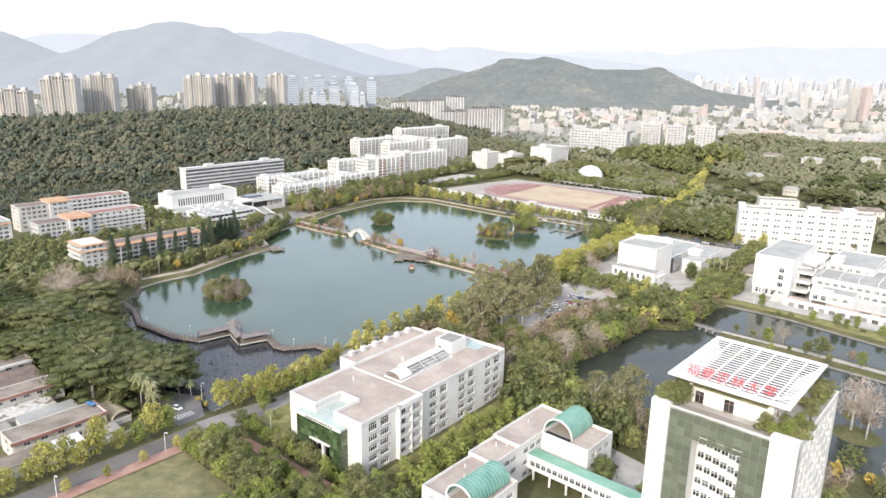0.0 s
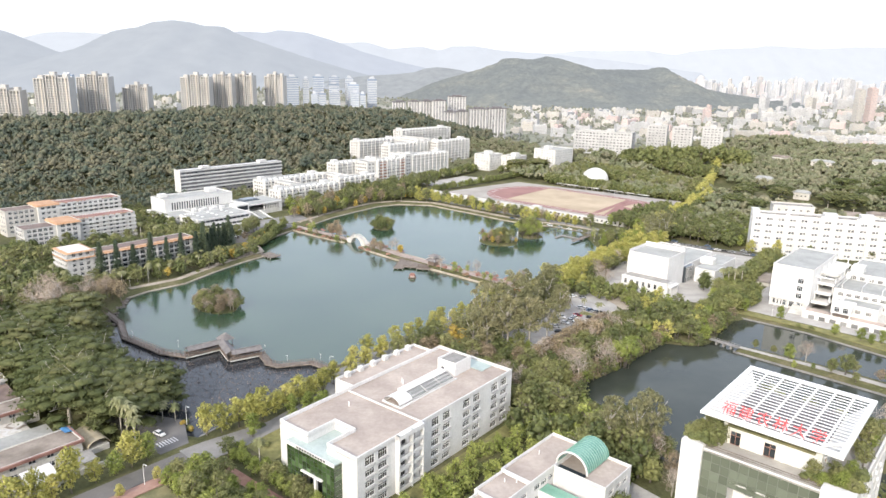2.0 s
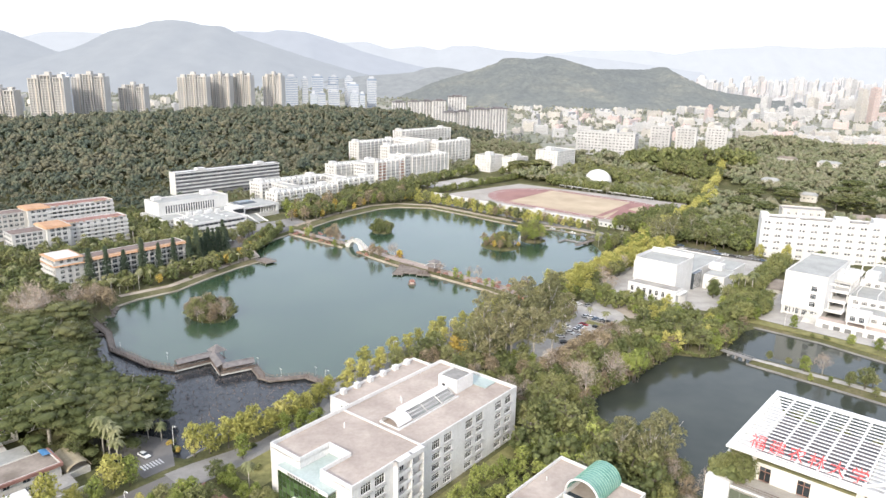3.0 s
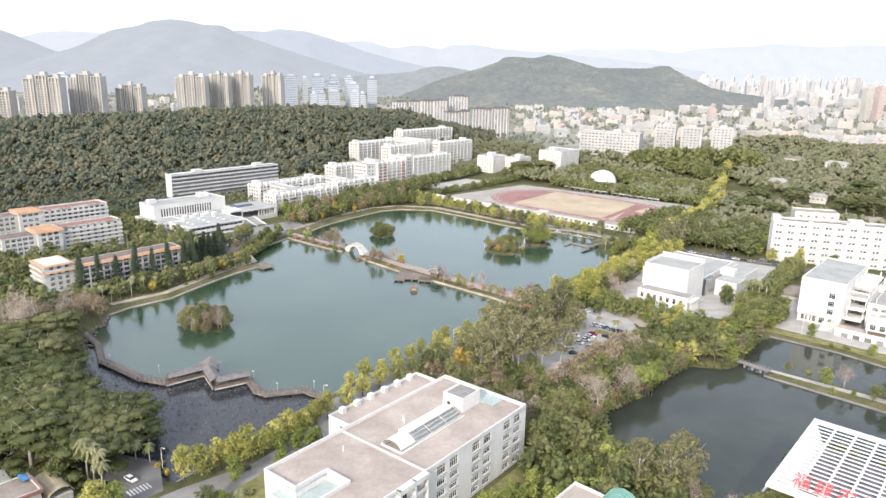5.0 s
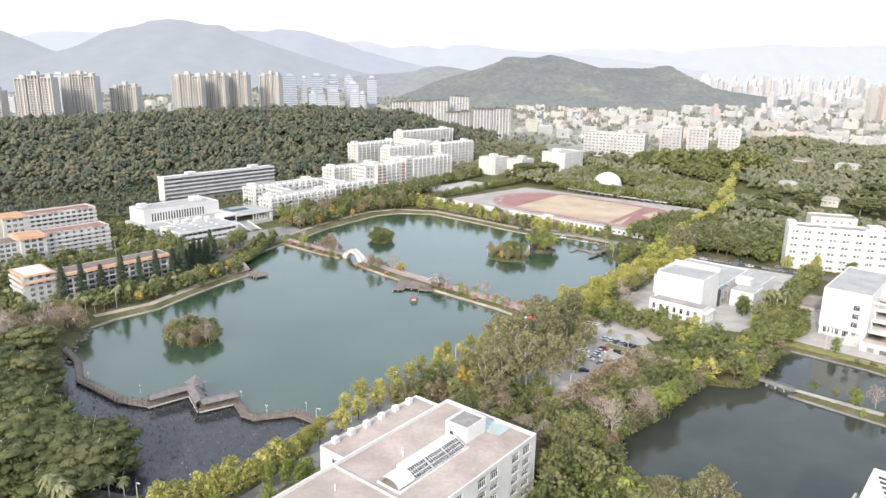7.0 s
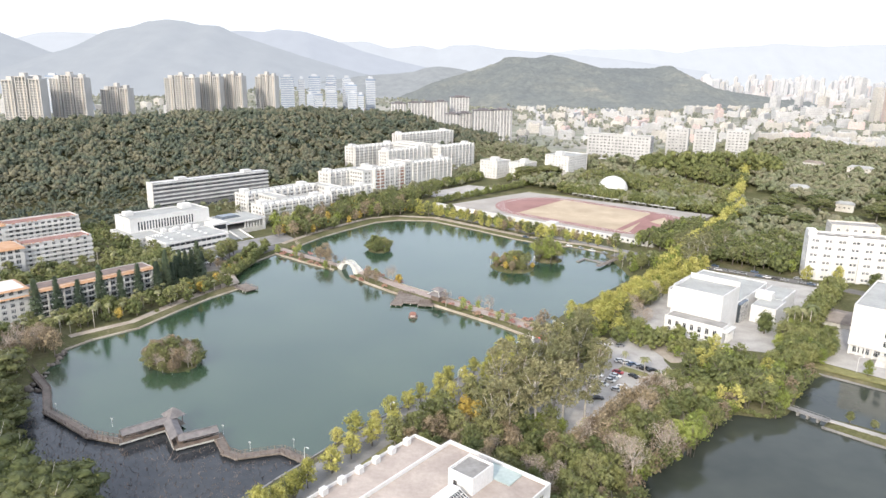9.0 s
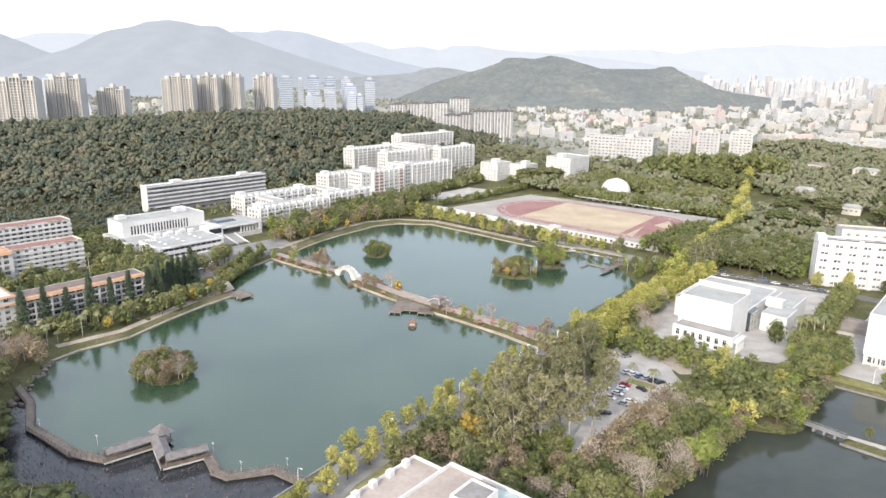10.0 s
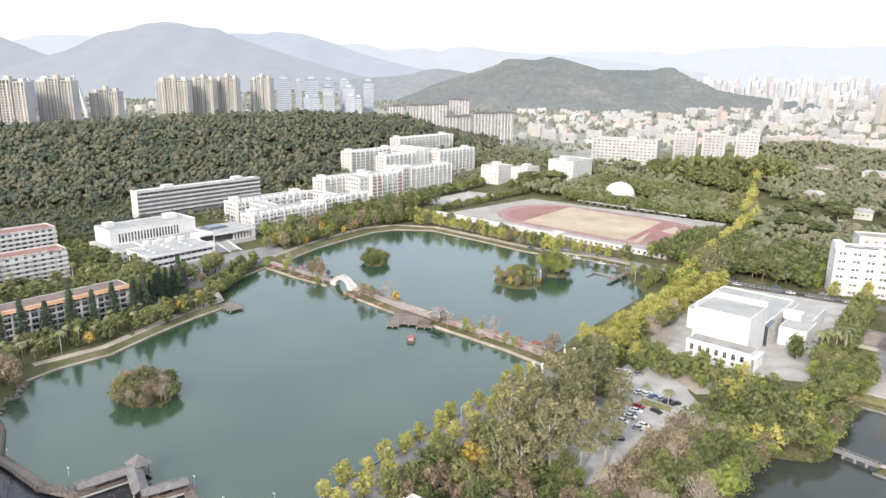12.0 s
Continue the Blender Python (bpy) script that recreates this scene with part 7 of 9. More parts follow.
        v, f = lumps(*c, 60, 0.5, r, 1.2, 0.6, 0.8, 0.2, -0.6)
        leaf = LEAF_OLIVE if seed % 2 else LEAF_FRESH
    tm = tr.mesh("trunk", [bark], True)
    cm = np_mesh("crown", v, f, leaf, True)
    return tm, cm


TREE_LABELS = {
    "avenue": "upright yellow-green avenue tree in loose leaf", "fresh": "young fresh-green leafy tree", "round": "rounded dark-green evergreen tree", "olive": "broad dull-green spreading tree",
    "gum": "tall grey-green gum tree with pale trunk", "umbrella": "wide flat-topped umbrella tree with pale limbs", "bare": "leafless pale grey-pink tree", "brown": "tree with brown winter leaves",
    "gold": "small golden-yellow autumn tree", "redbush": "low red and orange flowering shrub", "bush": "low dense dark-green shrub", "pine": "dark narrow conifer with tiered branches",
    "palm": "palm with pale trunk and arching fronds", "bamboo": "arching clump of bamboo"}
TREE_NAMES = {"avenue": "avenue_tree", "fresh": "young_tree", "round": "evergreen_tree", "olive": "broadleaf_tree", "gum": "gum_tree", "umbrella": "umbrella_tree", "bare": "bare_tree", "brown": "brown_tree",
              "gold": "golden_tree", "redbush": "flowering_shrub", "bush": "shrub", "pine": "conifer", "palm": "palm_tree", "bamboo": "bamboo"}
TREE_GROUPS = {"avenue": "avenue trees along the lake", "redbush": "shrubs on the causeway", "pine": "conifers before the dormitory", "umbrella": "umbrella trees by the lotus pond"}
TREE_SIZE = {"avenue": 1.4, "fresh": 1.25, "round": 1.4, "olive": 1.4, "gum": 1.25, "umbrella": 1.3, "bare": 1.3, "brown": 1.3, "gold": 1.3, "redbush": 1.3, "bush": 1.3, "pine": 1.2, "palm": 1.25, "bamboo": 1.3}
_stock, _groves = {}, {}


def arrays_of(me):
    me.calc_loop_triangles()
    v, f = np.empty(len(me.vertices) * 3), np.empty(len(me.loop_triangles) * 3, np.int32)
    me.vertices.foreach_get("co", v)
    me.loop_triangles.foreach_get("vertices", f)
    return v.reshape(-1, 3), f.reshape(-1, 3)


def plant(kind, a, b, scale=1.0, r=None, z=None, local=True, grove=""):
    """Plants one tree of a kind at plan place a, b; with grove it joins that grove's uncounted trees."""
    r = r or random
    if (kind, bool(grove)) not in _stock:
        LITE[0] = bool(grove)
        _stock[kind, bool(grove)] = [make_tree(kind, 17 + s * 13 + len(_stock) * 101) for s in range(5)]
        LITE[0] = False
    x, y = lw(a, b) if local else (a, b)
    if z is None:
        z = max(ground_z(x, y), -0.2) - 0.05
    scale *= TREE_SIZE[kind]
    pick = r.randrange(5)
    m = pose(x, y, z, 0, 0, r.uniform(0, 360)) @ Matrix.Diagonal((scale * r.uniform(0.9, 1.1), scale * r.uniform(0.9, 1.1), scale * r.uniform(0.88, 1.14), 1))
    if grove:
        _groves.setdefault((grove, kind), []).append((pick, m))
        return None
    tm, cm = _stock[kind, False][pick]
    root = thing(TREE_NAMES[kind], m, TREE_LABELS[kind], "shrub" if "bush" in kind else "tree", TREE_GROUPS.get(kind, ""))
    part("trunk", tm, None, root)
    part("crown", cm, None, root)
    return root


def grow_groves():
    """Joins each grove's trees of a kind into one mesh."""
    for (grove, kind), trees in _groves.items():
        arr = [(arrays_of(t), arrays_of(c)) for t, c in _stock[kind, True]]
        vs, fs, ms, n = [], [], [], 0
        for pick, m in trees:
            rot, tra = np.array(m.to_3x3()), np.array(m.translation)
            for slot, (v, f) in enumerate(arr[pick]):
                vs.append(v @ rot.T + tra)
                fs.append(f + n)
                ms.append(np.full(len(f), slot, np.int32))
                n += len(v)
        me = np_mesh(grove, np.concatenate(vs), np.concatenate(fs), _stock[kind, True][0][0].materials[0])
        me.materials.append(_stock[kind, True][0][1].materials[0])
        me.polygons.foreach_set("material_index", np.concatenate(ms))
        tagged(new("grove_" + TREE_NAMES[kind], me), "dense grove: " + TREE_LABELS[kind] + " by the " + grove, "grove", kind="stuff")


KEEP_OUT = []   # plan rectangles a0, a1, b0, b1 that stay clear of trees


def clear(a, b, m=1.5):
    return all(not (a0 - m < a < a1 + m and b0 - m < b < b1 + m) for a0, a1, b0, b1 in KEEP_OUT)


KEEP_OUT += [(-285, -200, 30, 92), (-216, -200, 88, 100), (-177, -130, 121, 200), (-108, -80, 119, 181), (-98, -50, 156, 162), (-58, -21, 146, 184), (-195, -152, 366, 446), (-155, -139, 404, 448), (-130, -114, 392, 450), (-108, 20, 384, 450), (-160, -60, 500, 545),
             (-420, -394, 152, 233), (-502, -480, 160, 232), (-552, -530, 164, 246), (-513, -490, 90, 150), (-533, -462, 262, 360), (-212, -203, 108, 445), (-197.5, -184.5, 20, 112), (-177, -156.5, 248, 332), (-184, -148, 20, 94)]


def scatter(kinds, a0, a1, b0, b1, gap, n, seed, scale=(0.8, 1.2), shore=2.0, test=None, grove=""):
    """Trees of some kinds over a plan rectangle, no closer than gap, on dry land."""
    r = random.Random(seed)
    spots, tries = [], 0
    while len(spots) < n and tries < n * 25:
        tries += 1
        a, b = r.uniform(a0, a1), r.uniform(b0, b1)
        if not clear(a, b) or (test and not test(a, b)) or any((a - p) ** 2 + (b - q) ** 2 < gap * gap for p, q in spots):
            continue
        if float(land(np.array([a]), np.array([b]))[0]) < shore:
            continue
        spots.append((a, b))
        plant(r.choice(kinds), a, b, r.uniform(*scale), r, grove=grove)
    return spots


def row(kinds, p, q, step, seed, scale=(0.85, 1.15), wob=0.6, skip=0.0, grove=""):
    r = random.Random(seed)
    n = max(1, int(math.hypot(q[0] - p[0], q[1] - p[1]) / step))
    for i in range(n + 1):
        if r.random() < skip:
            continue
        t = i / n
        plant(r.choice(kinds), p[0] + (q[0] - p[0]) * t + r.uniform(-wob, wob), p[1] + (q[1] - p[1]) * t + r.uniform(-wob, wob), r.uniform(*scale), r, grove=grove)


# avenue along the lake
row(["avenue"], (-200, 119), (-195.5, 138), 4.4, 1, (0.85, 1.1), 0.7)
row(["avenue"], (-195.5, 142.5), (-198, 166), 5.0, 101, (0.8, 1.05), 0.7)
row(["avenue"], (-199, 172), (-203, 190), 6.2, 2, (0.8, 1.0), 0.8)
row(["avenue"], (-211.6, 193), (-213.8, 298), 8.0, 8, (0.6, 0.84), 1.1, 0.08)
row(["avenue"], (-202.8, 200), (-206.2, 300), 9.2, 3, (0.68, 0.92), 1.1, 0.1)
row(["avenue"], (-210.5, 340), (-210.8, 446), 5.6, 102, (0.8, 1.05), 0.8, 0.04)
for k, (a, b, kind) in enumerate([(-206.5, 317, "avenue"), (-215.5, 342, "avenue"), (-204, 336, "fresh"), (-196, 331, "avenue"), (-190, 341, "avenue"), (-198, 315, "round"), (-200.5, 325, "fresh"), (-207, 331, "round"), (-193, 322, "fresh"), (-186, 334, "round"), (-211, 336, "fresh")]):
    plant(kind, a, b, 0.85 + 0.12 * (k % 3), random.Random(610 + k))
row(["avenue"], (-200.5, 345), (-201.5, 470), 6.4, 4, (0.9, 1.2), 0.8)
row(["avenue", "avenue", "fresh"], (-200, 20), (-199.5, 98), 4.9, 5, (0.72, 1.12), 1.1)
row(["avenue"], (-187.5, 30), (-187.5, 96), 9.5, 6, (0.3, 0.42), 0.4)
row(["avenue", "fresh"], (-205, 348), (-212, 450), 6.6, 7, (0.85, 1.1), 0.8)

# groves before and beside the teaching block
scatter(["fresh", "fresh", "fresh", "fresh", "olive"], -183, -112, 94, 109, 2.9, 120, 11, (0.62, 0.85))
scatter(["fresh", "fresh", "olive"], -184, -130, 116.5, 120.5, 2.6, 36, 12, (0.45, 0.66))
scatter(["fresh", "olive"], -130, -108, 110, 121, 2.9, 40, 112, (0.5, 0.7))
scatter(["fresh", "fresh", "olive"], -150, -84, 58, 94, 3.6, 130, 13, (0.7, 0.95), grove="lawn")
scatter(["fresh", "olive"], -112, -84, 94, 118, 3.6, 40, 113, (0.7, 0.95), grove="lawn")
scatter(["fresh", "fresh", "bush"], -127, -109, 122, 203, 2.9, 130, 14, (0.5, 0.78), grove="teaching block")
scatter(["bush", "fresh"], -194, -180, 128, 165, 4.0, 12, 15, (0.6, 0.9))
plant("palm", -172, 120, 0.9)
# park between avenue, car park and pond: tall gums over a dull undergrowth, brown trees along the car park
for k, (a, b) in enumerate([(-172, 231.7), (-170, 244), (-178, 229), (-164.5, 252), (-160.5, 259.5), (-173.7, 261.5), (-182, 254), (-169.5, 285), (-179, 276), (-186, 268), (-190, 285), (-183, 293), (-176, 248), (-188, 304), (-186, 246)]):
    plant("gum", a, b, 1.12 + 0.09 * ((k * 7) % 4), random.Random(620 + k))
plant("gold", -189.2, 230.9, 1.35)
plant("gold", -187, 233.5, 1.1)
plant("olive", -194.5, 224, 1.1)
plant("olive", -196, 219.5, 0.9)
scatter(["round", "olive", "olive", "brown", "round", "bare"], -196, -132, 203, 236, 4.2, 84, 21, (0.6, 0.95), 0.5, lambda a, b: b < 236 + 0.25 * (a + 150))
scatter(["olive", "round", "brown", "fresh"], -172, -150, 234, 252, 4.2, 26, 121, (0.6, 0.9))
scatter(["olive", "brown", "round"], -199, -179, 238, 312, 5.2, 34, 22, (0.6, 0.9))
row(["brown", "brown", "brown", "bare"], (-151, 238), (-150, 294), 3.9, 23, (0.85, 1.15), 1.0)
row(["brown", "round", "bare", "olive"], (-145.5, 240), (-144.5, 298), 4.1, 24, (0.85, 1.1), 1.0)
row(["round", "olive", "fresh", "bare", "olive"], (-140, 244), (-138.5, 300), 4.6, 123, (0.7, 1.0), 1.2)
for k, (a, b, kind, sc) in enumerate([(-133, 240, "bare", 1.15), (-137.5, 241.5, "bare", 1.05), (-130, 255, "bare", 1.2), (-142, 243, "bare", 0.9), (-129.3, 259, "bare", 0.95), (-138.7, 252, "round", 0.95), (-135.5, 247.5, "round", 0.95), (-136.4, 301, "round", 1.1), (-131, 291, "round", 0.9),
                                     (-126, 267.5, "bamboo", 1.45), (-128, 271.5, "bamboo", 1.35), (-130, 266, "bamboo", 1.2), (-127.5, 276, "olive", 0.8), (-131, 263, "fresh", 0.8), (-129.5, 283, "fresh", 0.9), (-131.5, 246, "olive", 0.7), (-127.5, 290, "olive", 0.75)]):
    plant(kind, a, b, sc, random.Random(660 + k))
scatter(["bamboo", "fresh", "round", "avenue", "olive", "round"], -152, -102, 298, 350, 4.2, 92, 25, (0.6, 0.95), 0.5, grove="pond")
scatter(["round", "round", "fresh"], -200, -152, 336, 356, 4.6, 44, 26, (0.55, 0.8), grove="auditorium")
scatter(["brown", "olive", "bare"], -200, -182, 362, 400, 5.0, 16, 27, (0.8, 1.1))
row(["round"], (-128, 352), (-117, 398), 4.0, 28, (0.75, 0.95))
row(["round", "round"], (-122, 352), (-112, 386), 4.0, 29, (0.75, 0.95))
row(["round"], (-130, 400), (-136, 488), 3.8, 30, (0.72, 0.92), grove="auditorium")
row(["round"], (-125.5, 384), (-131, 488), 3.8, 130, (0.72, 0.92), grove="auditorium")
row(["palm"], (-134, 397), (-126, 404), 3.0, 31, (1.1, 1.4))
plant("round", -142, 392, 1.0)
for p, q, sd in (((-132, 236), (-127.5, 272), 140), ((-127.5, 272), (-126.5, 304), 141), ((-125, 306), (-113, 312), 142), ((-112.5, 314), (-113.5, 352), 143), ((-116, 219), (-134, 238), 144), ((-103, 212.5), (-117, 219), 145)):
    row(["bush", "olive", "bush", "fresh", "brown"], p, q, 2.6, sd, (0.5, 0.85), 0.7, grove="pond")
# round the court building and the tower
scatter(["round", "olive", "fresh"], -132, -84, 184, 212, 5.2, 30, 33, (0.75, 1.1), 0.0, grove="court building")
for k, (a, b) in enumerate([(-97.5, 199), (-89.3, 200.4), (-88, 207)]):
    plant("gum", a, b, 1.0 + 0.08 * (k % 3), random.Random(690 + k))
scatter(["olive", "round", "olive"], -122, -84, 198, 213, 4.6, 16, 34, (0.55, 0.85), 0.0)
scatter(["brown", "olive", "bare", "round"], -84, -20, 190, 212, 5.0, 18, 35, (0.7, 1.0), 0.0)
scatter(["olive", "gold", "bare", "fresh", "brown"], -20, 40, 120, 188, 5.0, 46, 36, (0.7, 1.0), 0.5)
scatter(["fresh", "round", "bush"], -80, -58, 164, 182, 4.5, 8, 37, (0.7, 1.0))
plant("bare", -31, 258, 1.75)
plant("bare", -26, 255, 1.5)
plant("bare", -29, 262, 1.0)
plant("olive", -33, 262, 0.7)
plant("brown", -27, 260, 0.7)
scatter(["bare", "brown", "gold", "olive", "bush", "bare"], -30, 40, 200, 236, 3.6, 80, 135, (0.5, 0.85), 0.5, grove="pond")
# spit and pond banks
for k, (a, b) in enumerate([(-78, 322), (-72, 325), (-56, 321), (-40, 321), (-24, 318), (4, 317), (18, 321), (44, 317)]):
    plant(["fresh", "bare", "olive", "fresh", "round", "olive", "brown"][k % 7], a, b, 0.8)
scatter(["bush", "fresh"], -118, 60, 366, 372, 3.5, 26, 38, (0.5, 0.8))
scatter(["bush", "brown", "olive", "bush", "olive", "fresh"], -98, 60, 311, 327, 4.0, 30, 138, (0.25, 0.5), 0.6)
plant("round", -113, 388, 0.8)
plant("fresh", -120, 383, 0.95)
scatter(["olive", "fresh", "round"], -133, -117, 376, 420, 5.0, 12, 39, (0.7, 1.0))
# lotus pond: umbrella trees and palms
for k, (a, b) in enumerate([(-249, 102), (-240, 92), (-262, 96), (-235, 100), (-272, 107), (-286, 100), (-300, 108), (-316, 112), (-334, 118), (-330, 98), (-312, 90), (-306, 98), (-296, 96), (-372, 98), (-350, 88), (-332, 78), (-310, 70), (-258, 110), (-243, 112), (-322, 104), (-286, 112), (-278, 98), (-340, 96), (-362, 96), (-318, 82), (-330, 132), (-306, 122), (-268, 104), (-256, 101), (-292, 86)]):
    plant("umbrella", a, b, 0.85 + 0.25 * ((k * 37) % 10) / 10, random.Random(400 + k))
for k, (a, b, sc) in enumerate([(-212.8, 101.2, 1.05), (-217, 100.6, 1.2), (-219.2, 99.7, 1.25), (-215, 102, 1.1), (-216.6, 116.8, 0.75), (-220.5, 114.4, 0.85)]):
    plant("palm", a, b, sc, random.Random(740 + k))
for k, (a, b, sc) in enumerate([(-226, 104, 0.85), (-232, 111, 0.95), (-229, 118, 0.7), (-240, 120, 0.9)]):
    plant("umbrella", a, b, sc, random.Random(750 + k))
scatter(["bush", "olive"], -236, -206, 70, 98, 5.0, 8, 43, (0.7, 0.9), 1.0, lambda a, b: b > 90)
# bare and evergreen trees between umbrella trees and dormitories
for k, (a, b, sc) in enumerate([(-345, 124.6, 1.9), (-351, 129, 1.6), (-338, 121, 1.3), (-357, 122, 1.5)]):
    plant("bare", a, b, sc, random.Random(780 + k))
scatter(["round", "palm", "olive", "round"], -425, -374, 84, 150, 5.0, 90, 161, (0.7, 1.1), 1.0, grove="dormitories")
scatter(["olive", "round", "brown"], -374, -340, 100, 146, 5.0, 36, 162, (0.6, 0.9), 1.0, grove="dormitories")
# west shore
row(["pine"], (-393, 168), (-393.5, 226), 9.4, 51, (1.12, 1.35), 0.4)
row(["pine"], (-396, 232), (-404, 258), 3.8, 52, (1.1, 1.35), 1.2)
scatter(["palm", "palm", "olive", "round"], -391, -382, 156, 250, 3.6, 46, 53, (0.42, 0.68), grove="lake shore")
scatter(["round", "bush", "olive", "round", "palm"], -389, -370, 160, 262, 3.6, 70, 54, (0.45, 0.8), 3.0, grove="lake shore")
for a, b in ((-372, 196), (-381, 243), (-383, 238), (-388, 257)):
    plant("gold", a, b, 0.85)
row(["round"], (-398, 274), (-430, 318), 3.4, 55, (0.6, 0.75), 0.7, grove="library")
row(["round"], (-404, 272), (-434, 312), 3.4, 56, (0.55, 0.7), 0.7, grove="library")
scatter(["gold", "brown", "bush"], -415, -398, 274, 300, 4.0, 8, 57, (0.5, 0.75), 1.0)
scatter(["round", "palm", "round", "olive"], -466, -412, 228, 262, 4.2, 90, 58, (0.6, 1.0), grove="library")
scatter(["palm", "olive"], -440, -420, 262, 300, 5.5, 9, 59, (0.8, 1.0))
scatter(["brown", "bare"], -372, -350, 128, 162, 4.2, 26, 60, (0.7, 1.0), 0.5)
scatter(["round", "palm", "round", "olive", "round"], -479, -422, 120, 244, 4.6, 130, 61, (0.6, 0.95), grove="dormitories")
scatter(["olive", "round"], -560, -480, 236, 268, 5.5, 36, 62, (0.7, 0.95), grove="dormitories")
scatter(["round", "olive"], -480, -428, 60, 156, 6.5, 50, 63, (0.9, 1.2), grove="dormitories")
# causeway
r_c = random.Random(70)
for k in range(96):
    a = -425 + k * 2.2
    if -369 < a < -350 or -318 < a < -278:
        continue
    for b in (319.5, 331):
        if r_c.random() < 0.72:
            plant(r_c.choice(["redbush", "redbush", "brown", "redbush", "bare", "fresh", "redbush", "bush"]), a + r_c.uniform(-1, 1), b + (2.2 if a < -350 else 0) + r_c.uniform(-1.1, 1.1), r_c.uniform(0.4, 0.8), r_c, grove="causeway")
scatter(["brown"], -385, -374, 324, 334, 3.0, 4, 71, (0.7, 0.9), 0.5)
plant("gold", -318, 328, 0.8)
# islands
for ca, cb, ra, rb, kinds, n, seed in ((-313, 191, 14.5, 10.5, ["olive", "brown", "bush", "olive", "bare", "brown"], 40, 72), (-383, 375, 8, 8, ["olive", "round"], 14, 73), (-295, 404, 14, 12.5, ["brown", "olive", "palm", "redbush", "fresh", "olive", "gold"], 34, 74), (-289, 435, 10, 9.5, ["bamboo", "bamboo", "fresh"], 20, 75)):
    r = random.Random(seed)
    for k in range(n):
        t, q = 2.4 * k, math.sqrt((k + 0.5) / n)
        plant(r.choice(kinds), ca + math.cos(t) * ra * q, cb + math.sin(t) * rb * q, r.uniform(0.5, 0.8) * (1.0 - 0.25 * q) * (1.9 if seed == 75 else 1.1), r)
for k in range(5):
    plant("bare", -313 + 11 * math.cos(k * 1.3 - 1.0), 191 + 9 * math.sin(k * 1.3 - 1.0), 0.55, random.Random(80 + k))
# north shore park
scatter(["round", "fresh", "olive", "brown", "olive", "gold"], -500, -444, 345, 480, 5.4, 120, 81, (0.75, 1.15), 7.0, grove="north shore")
scatter(["olive", "avenue", "brown", "avenue", "fresh"], -460, -266, 468, 488, 5.4, 60, 82, (0.65, 0.95), 6.0, grove="north shore")
scatter(["round", "olive"], -502, -480, 440, 545, 5.0, 40, 83, (0.85, 1.15), grove="north shore")
row(["round", "fresh", "round"], (-457, 516), (-456, 664), 3.6, 84, (0.6, 0.8), 0.5, grove="track")
row(["avenue", "fresh", "avenue", "olive"], (-452, 478.5), (-268, 486), 6.4, 184, (0.5, 0.68), 0.8, 0.12, grove="track")
row(["avenue", "fresh", "brown"], (-446, 500), (-262, 497), 7.4, 185, (0.36, 0.5), 0.8, 0.25, grove="track")
scatter(["round"], -414, -250, 644, 664, 4.2, 110, 186, (0.8, 1.05), grove="track")
scatter(["round", "olive"], -420, -270, 690, 735, 6.0, 120, 187, (0.9, 1.15), 0.0, lambda a, b: math.hypot(a + 368, b - 682) > 24, grove="track")
row(["avenue", "avenue", "fresh"], (-219, 455), (-246, 660), 4.6, 188, (0.95, 1.25), 1.6, grove="north road")
row(["avenue", "fresh"], (-224, 500), (-252, 690), 5.0, 189, (0.9, 1.15), 1.6, grove="north road")
row(["avenue"], (-256, 670), (-296, 826), 6.0, 190, (1.0, 1.2), 1.6, grove="north road")
scatter(["umbrella"], -235, -185, 640, 740, 15.0, 7, 191, (0.75, 0.95))
scatter(["umbrella"], -175, -115, 700, 850, 16.0, 10, 192, (0.8, 1.0))
plant("umbrella", -88, 538, 0.55)
plant("avenue", -150, 494, 0.95)
plant("avenue", -136, 503, 0.9)
plant("round", -118, 509, 0.8)
scatter(["fresh", "round", "bush"], -140, -72, 500, 524, 5.0, 26, 195, (0.5, 0.75), 0.0, lambda a, b: b < 496 + 0.456 * (a + 153.8) - 3)
scatter(["round", "olive"], -392, -282, 772, 790, 5.0, 60, 193, (1.1, 1.5), 0.0, grove="apartment blocks")
scatter(["round", "olive", "fresh"], -262, -150, 502, 575, 4.8, 190, 194, (0.8, 1.2), 0.0, lambda a, b: a < -160 or b < 500, grove="north road")
row(["round", "fresh"], (-508, 555), (-512, 650), 5.0, 85, (0.9, 1.1), 0.8, grove="courts")
scatter(["olive", "round", "umbrella"], -485, -440, 655, 700, 8.0, 16, 86, (0.8, 1.1), grove="track")
scatter(["palm", "fresh", "olive"], -262, -232, 440, 466, 4.5, 18, 87, (0.6, 0.9), 1.0)
scatter(["avenue", "fresh", "round", "gum"], -228, -204, 452, 520, 5.0, 34, 88, (0.9, 1.2), 4.0, grove="north road")
row(["round", "olive"], (-216, 505), (-236, 620), 5.5, 90, (0.9, 1.15), 1.2, grove="north road")


for k in range(16):
    plant("round", 222 + k * 8, 822 + (k % 2) * 9, 2.1, random.Random(900 + k), local=False, grove="apartment blocks")
for k, (a, b) in enumerate([(-270, 108), (-282, 113), (-296, 120), (-308, 127), (-322, 118), (-262, 103)]):
    plant("umbrella", a, b, 0.72 + 0.06 * (k % 3), random.Random(950 + k))

grow_groves()


